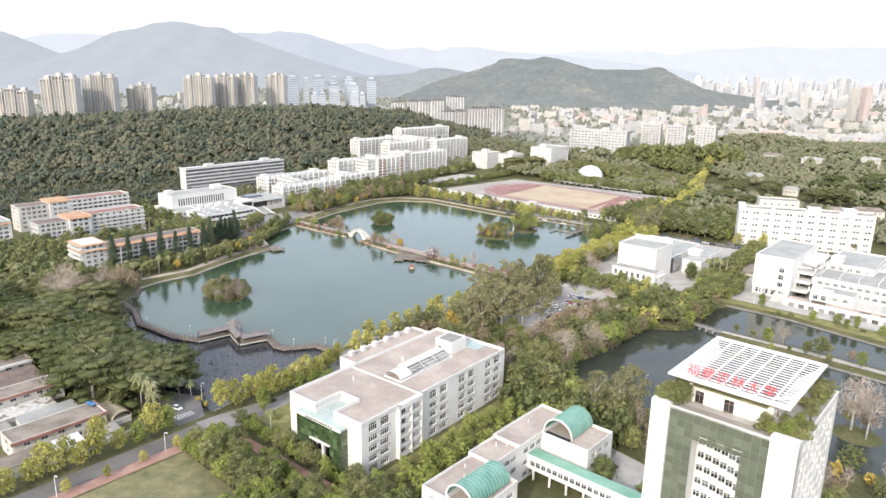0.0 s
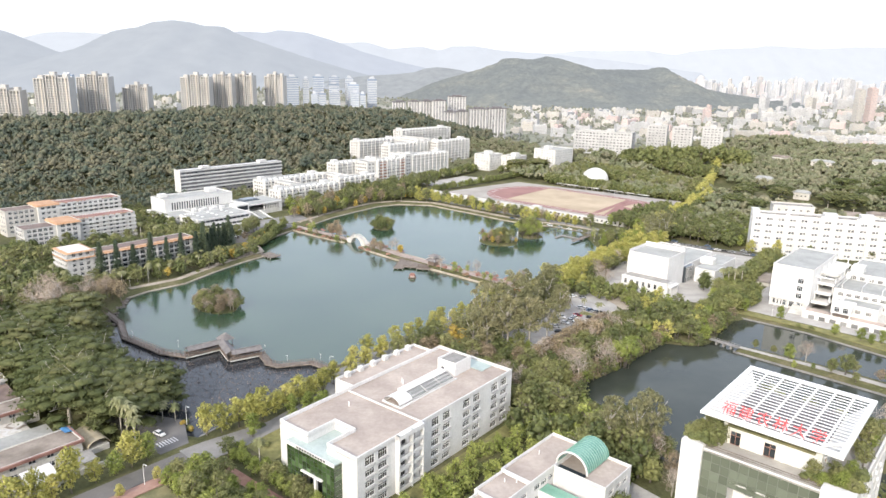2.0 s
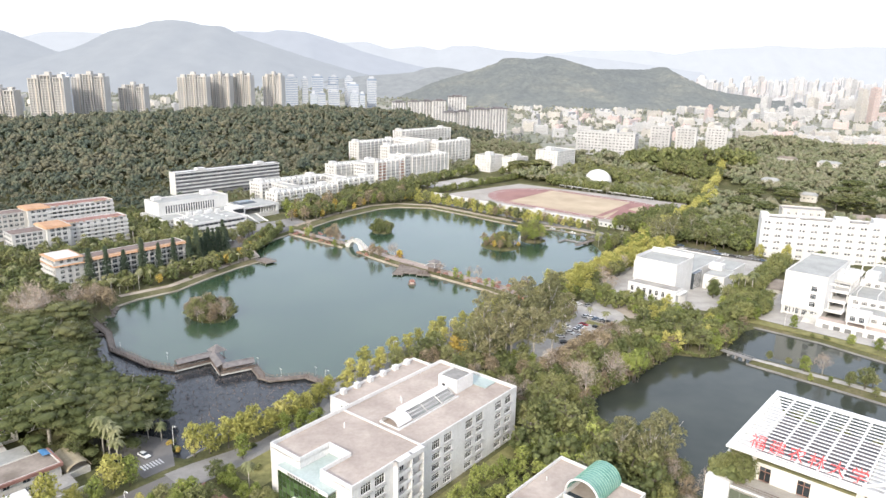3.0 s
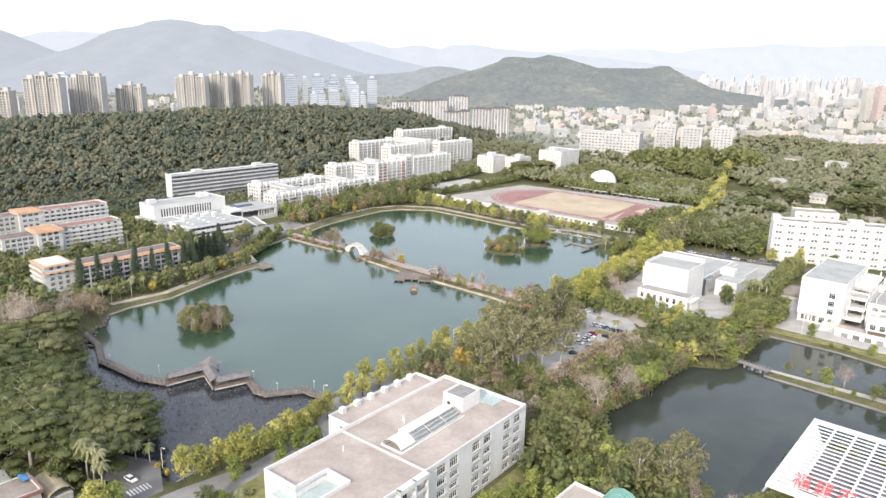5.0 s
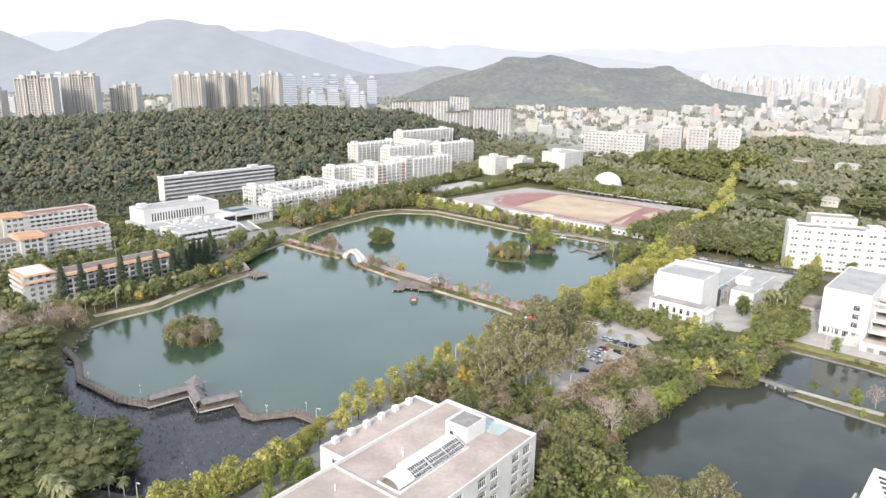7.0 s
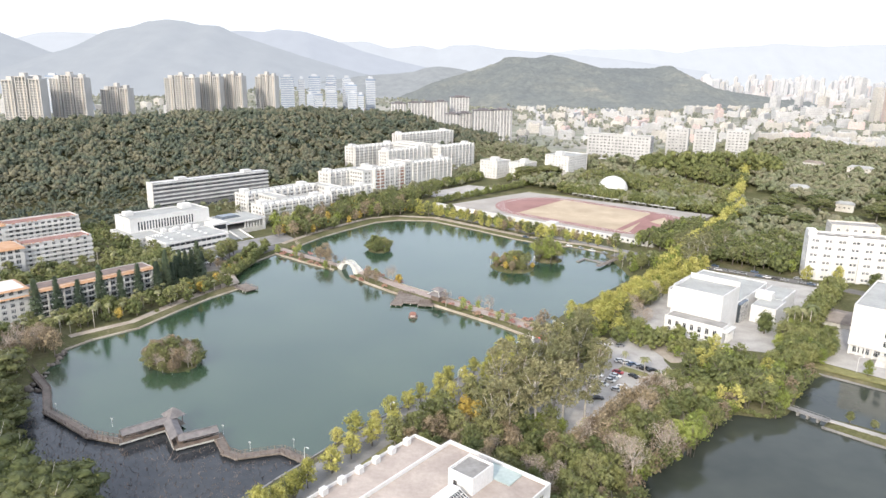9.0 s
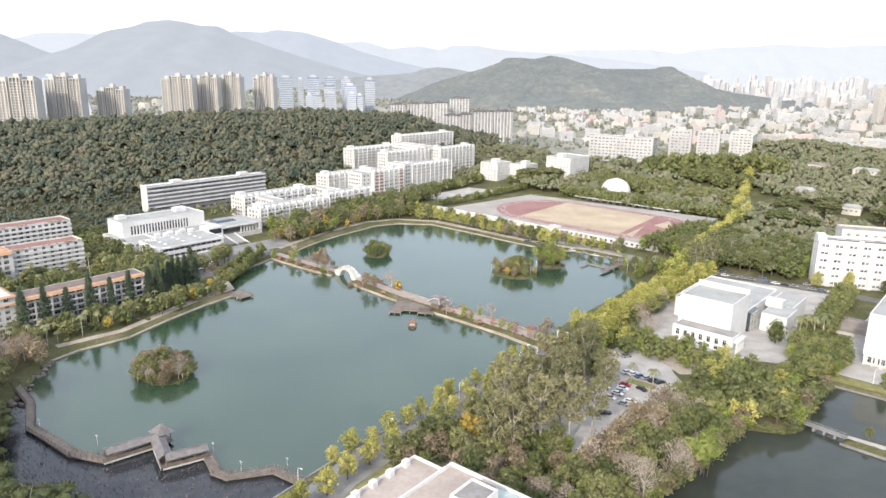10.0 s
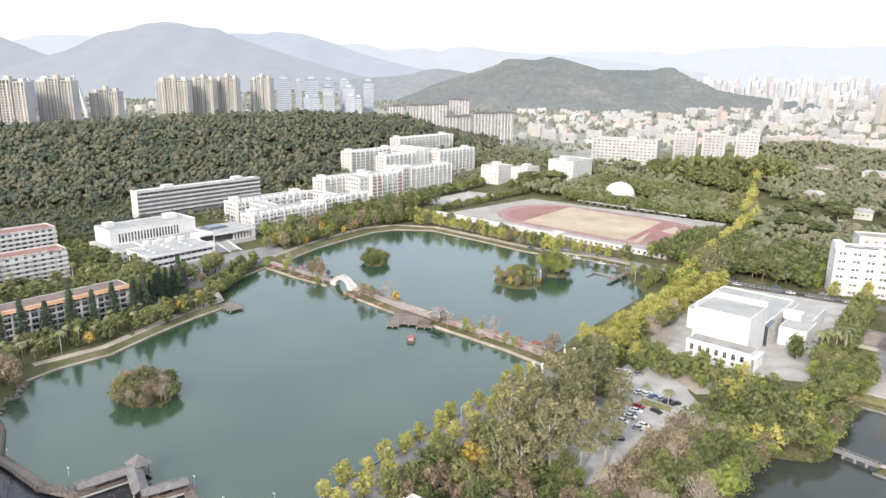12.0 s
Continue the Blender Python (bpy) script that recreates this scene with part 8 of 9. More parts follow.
# ---- woods: uncounted trees ----
def woods(name, spots, mat, label, per, nl, size, seed, tall=(5.5, 9.0), wide=(2.6, 4.6)):
    """Many crowns joined into one mesh."""
    r = np.random.RandomState(seed)
    temp = []
    for s in range(8):
        c = crown_spots(r, nl, 0.68, 0.75, 0.0, 0.34)
        temp.append(lumps(*c, per, size, r, 1.0, 0.95, 0.35, coarse=True))
    vs, fs, n = [], [], 0
    for (x, y, z) in spots:
        v, f = temp[r.randint(8)]
        t, w, h = r.uniform(0, 6.28), wide[0] + (wide[1] - wide[0]) * r.uniform() ** 1.8, r.uniform(*tall)
        c, s = math.cos(t), math.sin(t)
        vs.append(np.stack([(v[:, 0] * c - v[:, 1] * s) * w + x, (v[:, 0] * s + v[:, 1] * c) * w + y, v[:, 2] * w * (1.05 + 0.15 * math.sin(9 * t)) + z + h], 1))
        fs.append(f + n)
        n += len(v)
    me = np_mesh(name, np.concatenate(vs), np.concatenate(fs), mat, True)
    return tagged(new(name, me), label, "woods", kind="stuff")


def wood_spots(x0, x1, y0, y1, step, seed, keep):
    r = np.random.RandomState(seed)
    X, Y = np.meshgrid(np.arange(x0, x1, step), np.arange(y0, y1, step))
    X = X.ravel() + r.uniform(-0.45, 0.45, X.size) * step
    Y = Y.ravel() + r.uniform(-0.45, 0.45, Y.size) * step
    k = keep(X, Y)
    X, Y = X[k], Y[k]
    return np.stack([X, Y, height(X, Y) - 0.5], 1)


def seen_side(X, Y):
    """Ridge slopes that face the campus, and the crest."""
    return (ridge(X, Y) > 5.0) & (Y < 1.25 * X + 1560) & (Y > -1.25 * X - 900) & (X / np.maximum(Y, 1) > -0.95) & (X < 60) & (ridge(X, Y + 30) > ridge(X, Y) - 8)


def off_buildings(X, Y):
    a, b = X * GW[0] + Y * GW[1], X * GU[0] + Y * GU[1]
    ok = np.ones(X.shape, bool)
    for a0, a1, b0, b1 in KEEP_OUT + [(p[0], p[1], p[2], p[3]) for p in QUARTER + NORTH] + [(-600, -586, 320, 435), (-478, -400, 800, 832), (-388, -372, 825, 850), (-366, -348, 842, 868), (-338, -318, 866, 892), (-165, -60, 495, 560), (-120, 60, 360, 470)]:
        ok &= ~((a > a0 - 4) & (a < a1 + 4) & (b > b0 - 4) & (b < b1 + 4))
    return ok


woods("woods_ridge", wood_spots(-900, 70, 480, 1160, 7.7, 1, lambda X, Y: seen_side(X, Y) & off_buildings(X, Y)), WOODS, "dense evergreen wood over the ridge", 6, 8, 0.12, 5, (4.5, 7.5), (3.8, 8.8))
track_clear = lambda X, Y: (np.abs(X * GW[0] + Y * GW[1] + 344) > 114) | (np.abs(X * GU[0] + Y * GU[1] - 566) > 80)


def east_woods(X, Y):
    a, b = X * GW[0] + Y * GW[1], X * GU[0] + Y * GU[1]
    return (off_buildings(X, Y) & track_clear(X, Y) & (b > 505) & (a > -470) & (X > 60) & (X / Y < 0.85) & (np.hypot(a + 368, b - 682) > 25) & (np.abs(b - 786 + 0.37 * (a + 372)) > 13 + 20 * (np.abs(a + 355) > 70)) & (np.abs(a + 240 + 0.3 * (b - 600)) > 9))


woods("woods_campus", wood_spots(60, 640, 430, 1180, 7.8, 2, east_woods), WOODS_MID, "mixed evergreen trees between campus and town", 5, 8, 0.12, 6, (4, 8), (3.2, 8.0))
west_gaps = lambda X, Y: off_buildings(X, Y) & (ridge(X, Y) <= 5.2) & (X * GW[0] + Y * GW[1] < -553) & (X * GU[0] + Y * GU[1] > 60) & (X * GU[0] + Y * GU[1] < 360)
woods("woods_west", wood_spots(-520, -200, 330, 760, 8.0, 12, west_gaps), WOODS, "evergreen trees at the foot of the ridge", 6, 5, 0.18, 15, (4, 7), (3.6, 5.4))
quarter_gaps = lambda X, Y: off_buildings(X, Y) & track_clear(X, Y) & (ridge(X, Y) <= 5.5) & (X * GW[0] + Y * GW[1] < -505) & (X * GU[0] + Y * GU[1] > 355) & (Y < 1120)
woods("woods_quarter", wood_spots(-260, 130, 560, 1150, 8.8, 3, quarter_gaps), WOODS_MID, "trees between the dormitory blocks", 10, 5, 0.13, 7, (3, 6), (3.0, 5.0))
town_trees = lambda X, Y: (np.array([noise.noise((x * 0.006, y * 0.004, 3.0)) for x, y in zip(X, Y)]) > -0.2) & (np.abs(X / Y) < 0.72)
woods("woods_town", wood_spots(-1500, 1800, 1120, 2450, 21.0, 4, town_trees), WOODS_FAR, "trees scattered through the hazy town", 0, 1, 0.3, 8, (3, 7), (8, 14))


# ---- workshops in the south-west ----
def workshop(a0, a1, b0, b1, z, floors, label, roof=None, band=None):
    root = thing("workshop", grid_at(a0, b0, 0), label, "building", "workshops by the road")
    w, d = a1 - a0, b1 - b0
    block(root, 0, 0, w, d, 1.5, z, floors, 4.2, (1.9, 1.65), wall=CREAM, deck=roof or ROOF_OLD, parapet=0.35, panes=2)
    part("roof_band", MB().box(w, w + 0.7, -0.5, d + 0.5, z - 0.6, z + 0.35).box(-0.5, w, d, d + 0.6, z - 0.5, z + 0.4), band or REDROOF, root, "reddish band under the roof edge")
    return root


def shed(a0, a1, b0, b1, z, mat, label, slope=0.0):
    root = thing("shed", grid_at(a0, b0, 0), label, "shed", "sheds between the workshops")
    w, d = a1 - a0, b1 - b0
    part("wall", MB().box(0.2, w - 0.2, 0.2, d - 0.2, 0.5, z), CREAM, root)
    part("roof", MB().prism([(0, 0), (w, 0), (w, d), (0, d)], z, z + 0.18, top=None) if not slope else MB().add(
        [(0, 0, z + slope), (w, 0, z), (w, d, z), (0, d, z + slope), (0, 0, z + slope + 0.15), (w, 0, z + 0.15), (w, d, z + 0.15), (0, d, z + slope + 0.15)],
        [(3, 2, 1, 0), (4, 5, 6, 7), (0, 1, 5, 4), (1, 2, 6, 5), (2, 3, 7, 6), (3, 0, 4, 7)]), mat, root)
    return root


workshop(-226.5, -216, 58.5, 86.5, 7.4, 2, "two-storey cream workshop with a red roof band")
workshop(-259, -250, 28, 86, 7.6, 2, "cream workshop row behind the yard")
workshop(-288, -278, 40, 85, 7.8, 2, "white-walled workshop at the back", ROOF_OLD, WHITE)
shed(-277, -262, 40, 85, 5.0, BROWNROOF, "low shed with a brown sheet roof", 1.2)
shed(-249, -240, 52, 80, 4.4, CREAM, "flat pale roof with scattered boards")
shed(-240, -229, 46, 64, 4.0, ROOF_GREY, "grey flat-roofed shed in the yard")
shed(-238, -230, 66, 84, 4.6, ROOF_PALE, "long shed with a white sheet roof", 0.8)
shed(-216, -208, 52, 66, 4.2, ROOF_OLD, "tan flat-roofed front shed")
shed(-213, -205, 68, 76, 4.6, METALW, "white sheet-metal canopy shed", 0.9)
shed(-215, -209, 79, 88, 3.4, ROOF_GREY, "small grey lean-to shed", 0.5)
barrel = thing("barrel_shed", grid_at(-227.5, 88, 0), "shed with a tan barrel roof", "shed", "sheds between the workshops")
part("wall", MB().box(0, 12, 0.3, 6.2, 0.5, 3.4), CREAM, barrel)
bv = MB()
for k in range(10):
    a0, a1 = math.pi * k / 10, math.pi * (k + 1) / 10
    bv.quad((0, 3.25 - 3.4 * math.cos(a0), 3.4 + 2.4 * math.sin(a0)), (12, 3.25 - 3.4 * math.cos(a0), 3.4 + 2.4 * math.sin(a0)), (12, 3.25 - 3.4 * math.cos(a1), 3.4 + 2.4 * math.sin(a1)), (0, 3.25 - 3.4 * math.cos(a1), 3.4 + 2.4 * math.sin(a1)))
part("barrel_roof", bv, surface("tan_sheet", (0.36, 0.3, 0.2), (0.48, 0.42, 0.3), 0.3, 2.0, 0.6, 0.1), barrel, "tan curved sheet roof", smooth=True)
whole("yard_wall", MB().box(0, 0.3, 0, 75, 0.5, 3.4), CREAM, grid_at(-206.5, 20, 0), "cream boundary wall of the yard", "wall")
rb = random.Random(91)
for k in range(44):
    w, l = rb.uniform(0.4, 1.2), rb.uniform(1.5, 4.0)
    whole("board", MB().box(-w / 2, w / 2, -l / 2, l / 2, 0, 0.08), rb.choice([ROOF_PALE, WHITE, WHITE, ROOF_OLD]), grid_at(rb.uniform(-248, -241), rb.uniform(53, 79), 4.62 + 0.002 * k, rb.uniform(0, 180)), "loose board lying on the flat roof", "board", "boards on the shed roof")


rt = np.random.RandomState(92)
tx, ty = np.meshgrid(np.linspace(0, 4.2, 9), np.linspace(0, 3.4, 8))
tz = 0.25 * rt.uniform(0, 1, tx.shape) - 0.55 * np.maximum(0, ty - 1.6)
tarp_v = np.stack([tx.ravel(), ty.ravel(), tz.ravel()], 1)
tarp_f = [(j * 9 + i, j * 9 + i + 1, j * 9 + i + 10) for j in range(7) for i in range(8)] + [(j * 9 + i, j * 9 + i + 10, j * 9 + i + 9) for j in range(7) for i in range(8)]
tarp = tagged(new("tarpaulin", np_mesh("tarpaulin", np.concatenate([tarp_v, tarp_v - [0, 0, 0.05]]), np.concatenate([np.array(tarp_f), np.array(tarp_f)[:, ::-1] + 72]), surface("blue_tarpaulin", (0.06, 0.2, 0.4), (0.13, 0.3, 0.52), 0.5, 2.0, 0.5, 0.2))), "crumpled blue tarpaulin over the roof corner", "tarpaulin")
tarp.matrix_world = grid_at(-226.6, 84.2, 8.0)


# ---- covered walkway over the lotus pond ----
TILE_GREY = surface("grey_clay_tiles", (0.14, 0.13, 0.13), (0.25, 0.23, 0.225), 0.5, 5.0, 0.8, 0.3)
DECK = surface("deck_boards", (0.16, 0.135, 0.115), (0.27, 0.23, 0.2), 0.5, 4.0, 0.85, 0.2)
walk_way = thing("lake_walkway", grid_at(0, 0, 0), "zigzag timber walkway with tiled roofs over the pond", "walkway")
POST = MB().box(-0.09, 0.09, -0.09, 0.09, 0, 1.35, bevel=0.03).mesh("post", [TIMBER])
STILT = MB().tube([(0, 0, -2.0), (0, 0, 0.9)], [0.2, 0.2], 8).mesh("stilt", [STONE])
COLUMN = MB().tube([(0, 0, 0), (0, 0, 2.7)], [0.13, 0.13], 8).mesh("column", [TIMBER])


def along(p, q):
    L = math.hypot(q[0] - p[0], q[1] - p[1])
    return L, pose(p[0], p[1], 0, 0, 0, math.degrees(math.atan2(q[1] - p[1], q[0] - p[0])))


for i, (p, q) in enumerate(zip(WALKWAY[:-1], WALKWAY[1:])):
    L, m = along(p, q)
    roofed = i in (5, 6, 7)
    hw = 1.7 if roofed else 1.35
    part("deck", MB().box(-1.2, L + 1.2, -hw, hw, 0.9 + 0.004 * (i % 2), 1.15 + 0.004 * (i % 2)), DECK, walk_way, m=m)
    part("fascia", MB().box(-1.2, L + 1.2, -hw - 0.12, -hw, 0.6, 1.16).box(-1.2, L + 1.2, hw, hw + 0.12, 0.6, 1.16), STONE if roofed else DECK, walk_way, "pale stone edge of the deck" if roofed else "", m=m)
    n = max(2, int(L / 2.0))
    for k in range(n + 1):
        for s in (-1, 1):
            if not roofed:
                part("post", POST, None, walk_way, m=m @ pose(L * k / n, s * (hw - 0.1), 1.15))
            elif k % 2 == 0:
                part("column", COLUMN, None, walk_way, m=m @ pose(L * k / n, s * (hw - 0.15), 1.15))
        if k % 2 == 0:
            part("stilt", STILT, None, walk_way, m=m @ pose(L * k / n, 0, 0))
    for s in (-1, 1):
        part("rail", MB().box(0, L, s * (hw - 0.1) - 0.05, s * (hw - 0.1) + 0.05, 2.2, 2.3).box(0, L, s * (hw - 0.1) - 0.04, s * (hw - 0.1) + 0.04, 1.65, 1.72), TIMBER, walk_way, m=m)
    if roofed:
        o, e = 2.25, 0.2
        prof = [(-o, 3.65), (0, 4.75), (o, 3.65), (o, 3.82), (0, 4.98), (-o, 3.82)]
        rf = MB()
        v = [(-e, y, z) for y, z in prof] + [(L + e, y, z) for y, z in prof]
        rf.add(v, [(0, 1, 7, 6), (1, 2, 8, 7), (2, 3, 9, 8), (3, 4, 10, 9), (4, 5, 11, 10), (5, 0, 6, 11), (0, 5, 4, 1), (1, 4, 3, 2), (6, 7, 10, 11), (7, 8, 9, 10)])
        part("roof", rf, TILE_GREY, walk_way, "grey tiled pitched roof", m=m)
        part("ridge", MB().box(-e, L + e, -0.18, 0.18, 4.86, 5.12), TILE_GREY, walk_way, m=m)
        part("screen", MB().box(0, L, -hw + 0.1, -hw + 0.16, 1.3, 2.2).box(0, L, hw - 0.16, hw - 0.1, 1.3, 2.2), TIMBER, walk_way, m=m)
        part("beam", MB().box(0, L, -hw + 0.02, -hw + 0.22, 3.6, 3.85).box(0, L, hw - 0.22, hw - 0.02, 3.6, 3.85), TIMBER, walk_way, m=m)
kiosk = thing("kiosk", grid_at(-263.2, 165, 1.15), "small hipped kiosk at the walkway's corner", "kiosk")
part("roof", MB().prism([(-3, -3), (3, -3), (3, 3), (-3, 3)], 3.4, 5.8, top=[(-0.4, -0.4), (0.4, -0.4), (0.4, 0.4), (-0.4, 0.4)]), TILE_GREY, kiosk)
for sx in (-1, 1):
    for sy in (-1, 1):
        part("column", COLUMN, None, kiosk, m=pose(sx * 2, sy * 2, 0) @ Matrix.Diagonal((1, 1, 1.3, 1)))
part("floor", MB().box(-2.6, 2.6, -2.6, 2.6, -0.25, 0.02), DECK, kiosk)

# withered lotus stalks
rl = np.random.RandomState(5)
la, lb = rl.uniform(-325, -212, 9000), rl.uniform(98, 182, 9000)
ok = (land(la, lb) < -1.0)
lotus_poly = WALKWAY[:-1][::-1] + [(-349, 146), (-330, 136), (-322, 124), (-290, 108), (-262, 100), (-240, 98), (-222, 103), (-204, 117), (-208, 165), (-212, 181.5)]
ok &= poly_sd(lotus_poly, la, lb) < -2.5
la, lb = la[ok][:4200], lb[ok][:4200]
lx, ly = la * GW[0] + lb * GU[0], la * GW[1] + lb * GU[1]
n = len(lx)
tilt = rl.normal(size=(n, 2)) * 0.5
hgt = rl.uniform(0.3, 1.0, n)
p0 = np.stack([lx, ly, np.full(n, -0.1)], 1)
p1 = p0 + np.stack([tilt[:, 0], tilt[:, 1], hgt], 1)
wv = np.stack([rl.normal(size=n) * 0.09, rl.normal(size=n) * 0.09, np.zeros(n)], 1)
lv = np.stack([p0 - wv, p0 + wv, p1], 1).reshape(-1, 3)
tagged(new("lotus_stalks", np_mesh("lotus_stalks", lv, np.arange(3 * n).reshape(-1, 3), TIMBER)), "withered lotus stalks standing in shallow water", "water plants", kind="stuff")


# ---- causeway: arch bridge, landing stage, pavilion ----
def arch_bridge():
    root = thing("arch_bridge", grid_at(-369.5, 328.5, 1.5), "white stone hump bridge with one round arch", "bridge")
    L, n, hw = 19.0, 20, 1.7
    up = [(L * k / n, 0.1 + 4.0 * math.sin(math.pi * k / n) ** 1.2) for k in range(n + 1)]
    lo = []
    for x, z in up:
        q = (x - L / 2) / 5.0
        lo.append((x, -2.2 if abs(q) >= 1 else -1.9 + 5.0 * math.sqrt(1 - q * q) * 1.02))
    body = MB()
    for s in (-1, 1):
        for k in range(n):
            f = [(up[k][0], s * hw, lo[k][1]), (up[k + 1][0], s * hw, lo[k + 1][1]), (up[k + 1][0], s * hw, up[k + 1][1]), (up[k][0], s * hw, up[k][1])]
            body.quad(*(f if s < 0 else f[::-1]))
    for k in range(n):
        body.quad((up[k][0], -hw, up[k][1]), (up[k + 1][0], -hw, up[k + 1][1]), (up[k + 1][0], hw, up[k + 1][1]), (up[k][0], hw, up[k][1]))
        body.quad((lo[k][0], hw, lo[k][1]), (lo[k + 1][0], hw, lo[k + 1][1]), (lo[k + 1][0], -hw, lo[k + 1][1]), (lo[k][0], -hw, lo[k][1]))
    part("arch", body, STONE, root)
    for s in (-1, 1):
        part("parapet", MB().tube([(x, s * (hw - 0.1), z + 0.95) for x, z in up], [0.17] * (n + 1), 6), STONE, root)
        part("parapet_wall", MB().tube([(x, s * (hw - 0.1), z + 0.4) for x, z in up], [0.12] * (n + 1), 4), STONE, root)
        for k in range(0, n + 1, 2):
            part("baluster", MB().box(up[k][0] - 0.15, up[k][0] + 0.15, s * (hw - 0.1) - 0.15, s * (hw - 0.1) + 0.15, up[k][1], up[k][1] + 1.35), STONE, root)
    return root


arch_bridge()
stage = thing("landing_stage", pose(-21, 432, 0, 0, 0, -8) @ Matrix.Diagonal((0.8, 0.8, 1, 1)), "stepped timber landing stage on the lake", "jetty")
for x0, x1, y0, y1, z in ((-13, 12, -6, 9, 1.15), (-13.5, -6, -14, -5.8, 0.95), (4, 14, -12, -5.8, 0.95), (-6.5, 4.2, -9.5, -5.8, 1.05), (-13.5, -9, 8, 14, 1.1)):
    part("deck", MB().box(x0, x1, y0, y1, z - 0.3, z), DECK, stage)
    part("rail", MB().box(x0, x1, y0, y0 + 0.1, z + 0.9, z + 1.0).box(x0, x0 + 0.1, y0, y1, z + 0.9, z + 1.0), TIMBER, stage)
    for sx in (x0 + 0.3, (x0 + x1) / 2, x1 - 0.3):
        for sy in (y0 + 0.3, y1 - 0.3):
            part("stilt", STILT, None, stage, m=pose(sx, sy, 0))
        part("post", POST, None, stage, m=pose(sx, y0 + 0.1, z))
for x0, x1, y0, y1 in ((-12, -2, 4, 8), (5, 12, -9, -6)):
    perg = thing("pergola", pose(-21, 432, 0, 0, 0, -8) @ Matrix.Diagonal((0.8, 0.8, 0.8, 1)), "open timber pergola on the landing stage", "pergola", "pergolas on the stage")
    for sx in np.linspace(x0, x1, 5):
        part("beam", MB().box(sx - 0.1, sx + 0.1, y0 - 0.6, y1 + 0.6, 3.6, 3.8), TIMBER, perg)
        for sy in (y0, y1):
            part("column", MB().box(sx - 0.12, sx + 0.12, sy - 0.12, sy + 0.12, 1.1, 3.6), TIMBER, perg)
    part("beam", MB().box(x0, x1, y0 - 0.1, y0 + 0.1, 3.45, 3.6).box(x0, x1, y1 - 0.1, y1 + 0.1, 3.45, 3.6), TIMBER, perg)
pav = thing("pavilion", grid_at(-284, 323, 1.6), "lakeside pavilion with two stepped grey roofs", "pavilion")
part("wall", MB().box(-2.6, 2.6, -2.6, 2.6, 0, 3.0), TIMBER, pav)
part("lower_roof", MB().prism([(-4.2, -4.2), (4.2, -4.2), (4.2, 4.2), (-4.2, 4.2)], 3.0, 4.6, top=[(-1.8, -1.8), (1.8, -1.8), (1.8, 1.8), (-1.8, 1.8)]), TILE_GREY, pav)
part("lantern", MB().box(-1.7, 1.7, -1.7, 1.7, 4.6, 5.6), WHITE, pav)
part("upper_roof", MB().prism([(-3, -3), (3, -3), (3, 3), (-3, 3)], 5.6, 7.0, top=[(-0.3, -0.3), (0.3, -0.3), (0.3, 0.3), (-0.3, 0.3)]), TILE_GREY, pav)
for sx in (-1, 1):
    for sy in (-1, 1):
        part("hip_ridge", MB().tube([(sx * 4.2, sy * 4.2, 3.15), (sx * 1.8, sy * 1.8, 4.7)], [0.14, 0.14], 5), WHITE, pav)
raft = thing("raft_house", pose(-20.5, 407, 0.2), "small red-roofed bird house on a raft", "raft")
part("raft", MB().box(-2.2, 2.2, -1.8, 1.8, -0.3, 0.2), TIMBER, raft)
part("wall", MB().box(-1.2, 1.2, -1, 1, 0.2, 1.3), PINKWALL, raft)
part("roof", MB().prism([(-1.8, -1.6), (1.8, -1.6), (1.8, 1.6), (-1.8, 1.6)], 1.3, 2.6, top=[(-0.9, -0.1), (0.9, -0.1), (0.9, 0.1), (-0.9, 0.1)]), REDROOF, raft)
dock = thing("jetty", grid_at(-381, 266, 0), "small square timber jetty at the shore", "jetty")
part("deck", MB().box(0, 13, -4, 4, 0.8, 1.1), DECK, dock)
for k in range(5):
    for s in (-3.8, 3.8):
        part("stilt", STILT, None, dock, m=pose(1 + k * 2.8, s, 0))
        part("post", POST, None, dock, m=pose(1 + k * 2.8, s, 1.1))
part("rail", MB().box(0, 13, -3.9, -3.75, 1.95, 2.05).box(0, 13, 3.75, 3.9, 1.95, 2.05).box(12.8, 13, -3.9, 3.9, 1.95, 2.05), TIMBER, dock)
weir = thing("weir_walk", grid_at(-271, 438, 0), "low stone weir with a timber footbridge", "weir")
part("wall", MB().box(0, 17, 14, 16, -1.5, 0.7).box(-2, 0, 6, 16, -1.5, 0.7), PAVING_GREY, weir)
part("bridge_deck", MB().box(14, 17, 2, 26, 1.2, 1.5), DECK, weir)
part("rail", MB().box(14, 14.15, 2, 26, 2.3, 2.45).box(16.85, 17, 2, 26, 2.3, 2.45), TIMBER, weir)

# footbridge from the grove to the spit
foot = thing("footbridge", grid_at(-111.5, 321.6, 1.5), "plain pale footbridge over the pond", "bridge")
L, m = along((0, 0), (13.5, -1.5))
part("deck", MB().box(0, L, -1.3, 1.3, -0.1, 0.25), PAVING_GREY, foot, m=m)
for s in (-1, 1):
    part("rail", MB().box(0, L, s * 1.2 - 0.06, s * 1.2 + 0.06, 0.8, 0.9), PAVING_GREY, foot, m=m)
    for k in range(11):
        part("post", MB().box(L * k / 10 - 0.07, L * k / 10 + 0.07, s * 1.2 - 0.07, s * 1.2 + 0.07, 0.25, 0.88), PAVING_GREY, foot, m=m)
for k in range(3):
    part("pier", MB().box(L * (k + 1) / 4 - 0.4, L * (k + 1) / 4 + 0.4, -1.1, 1.1, -3, -0.1), PAVING_GREY, foot, m=m)


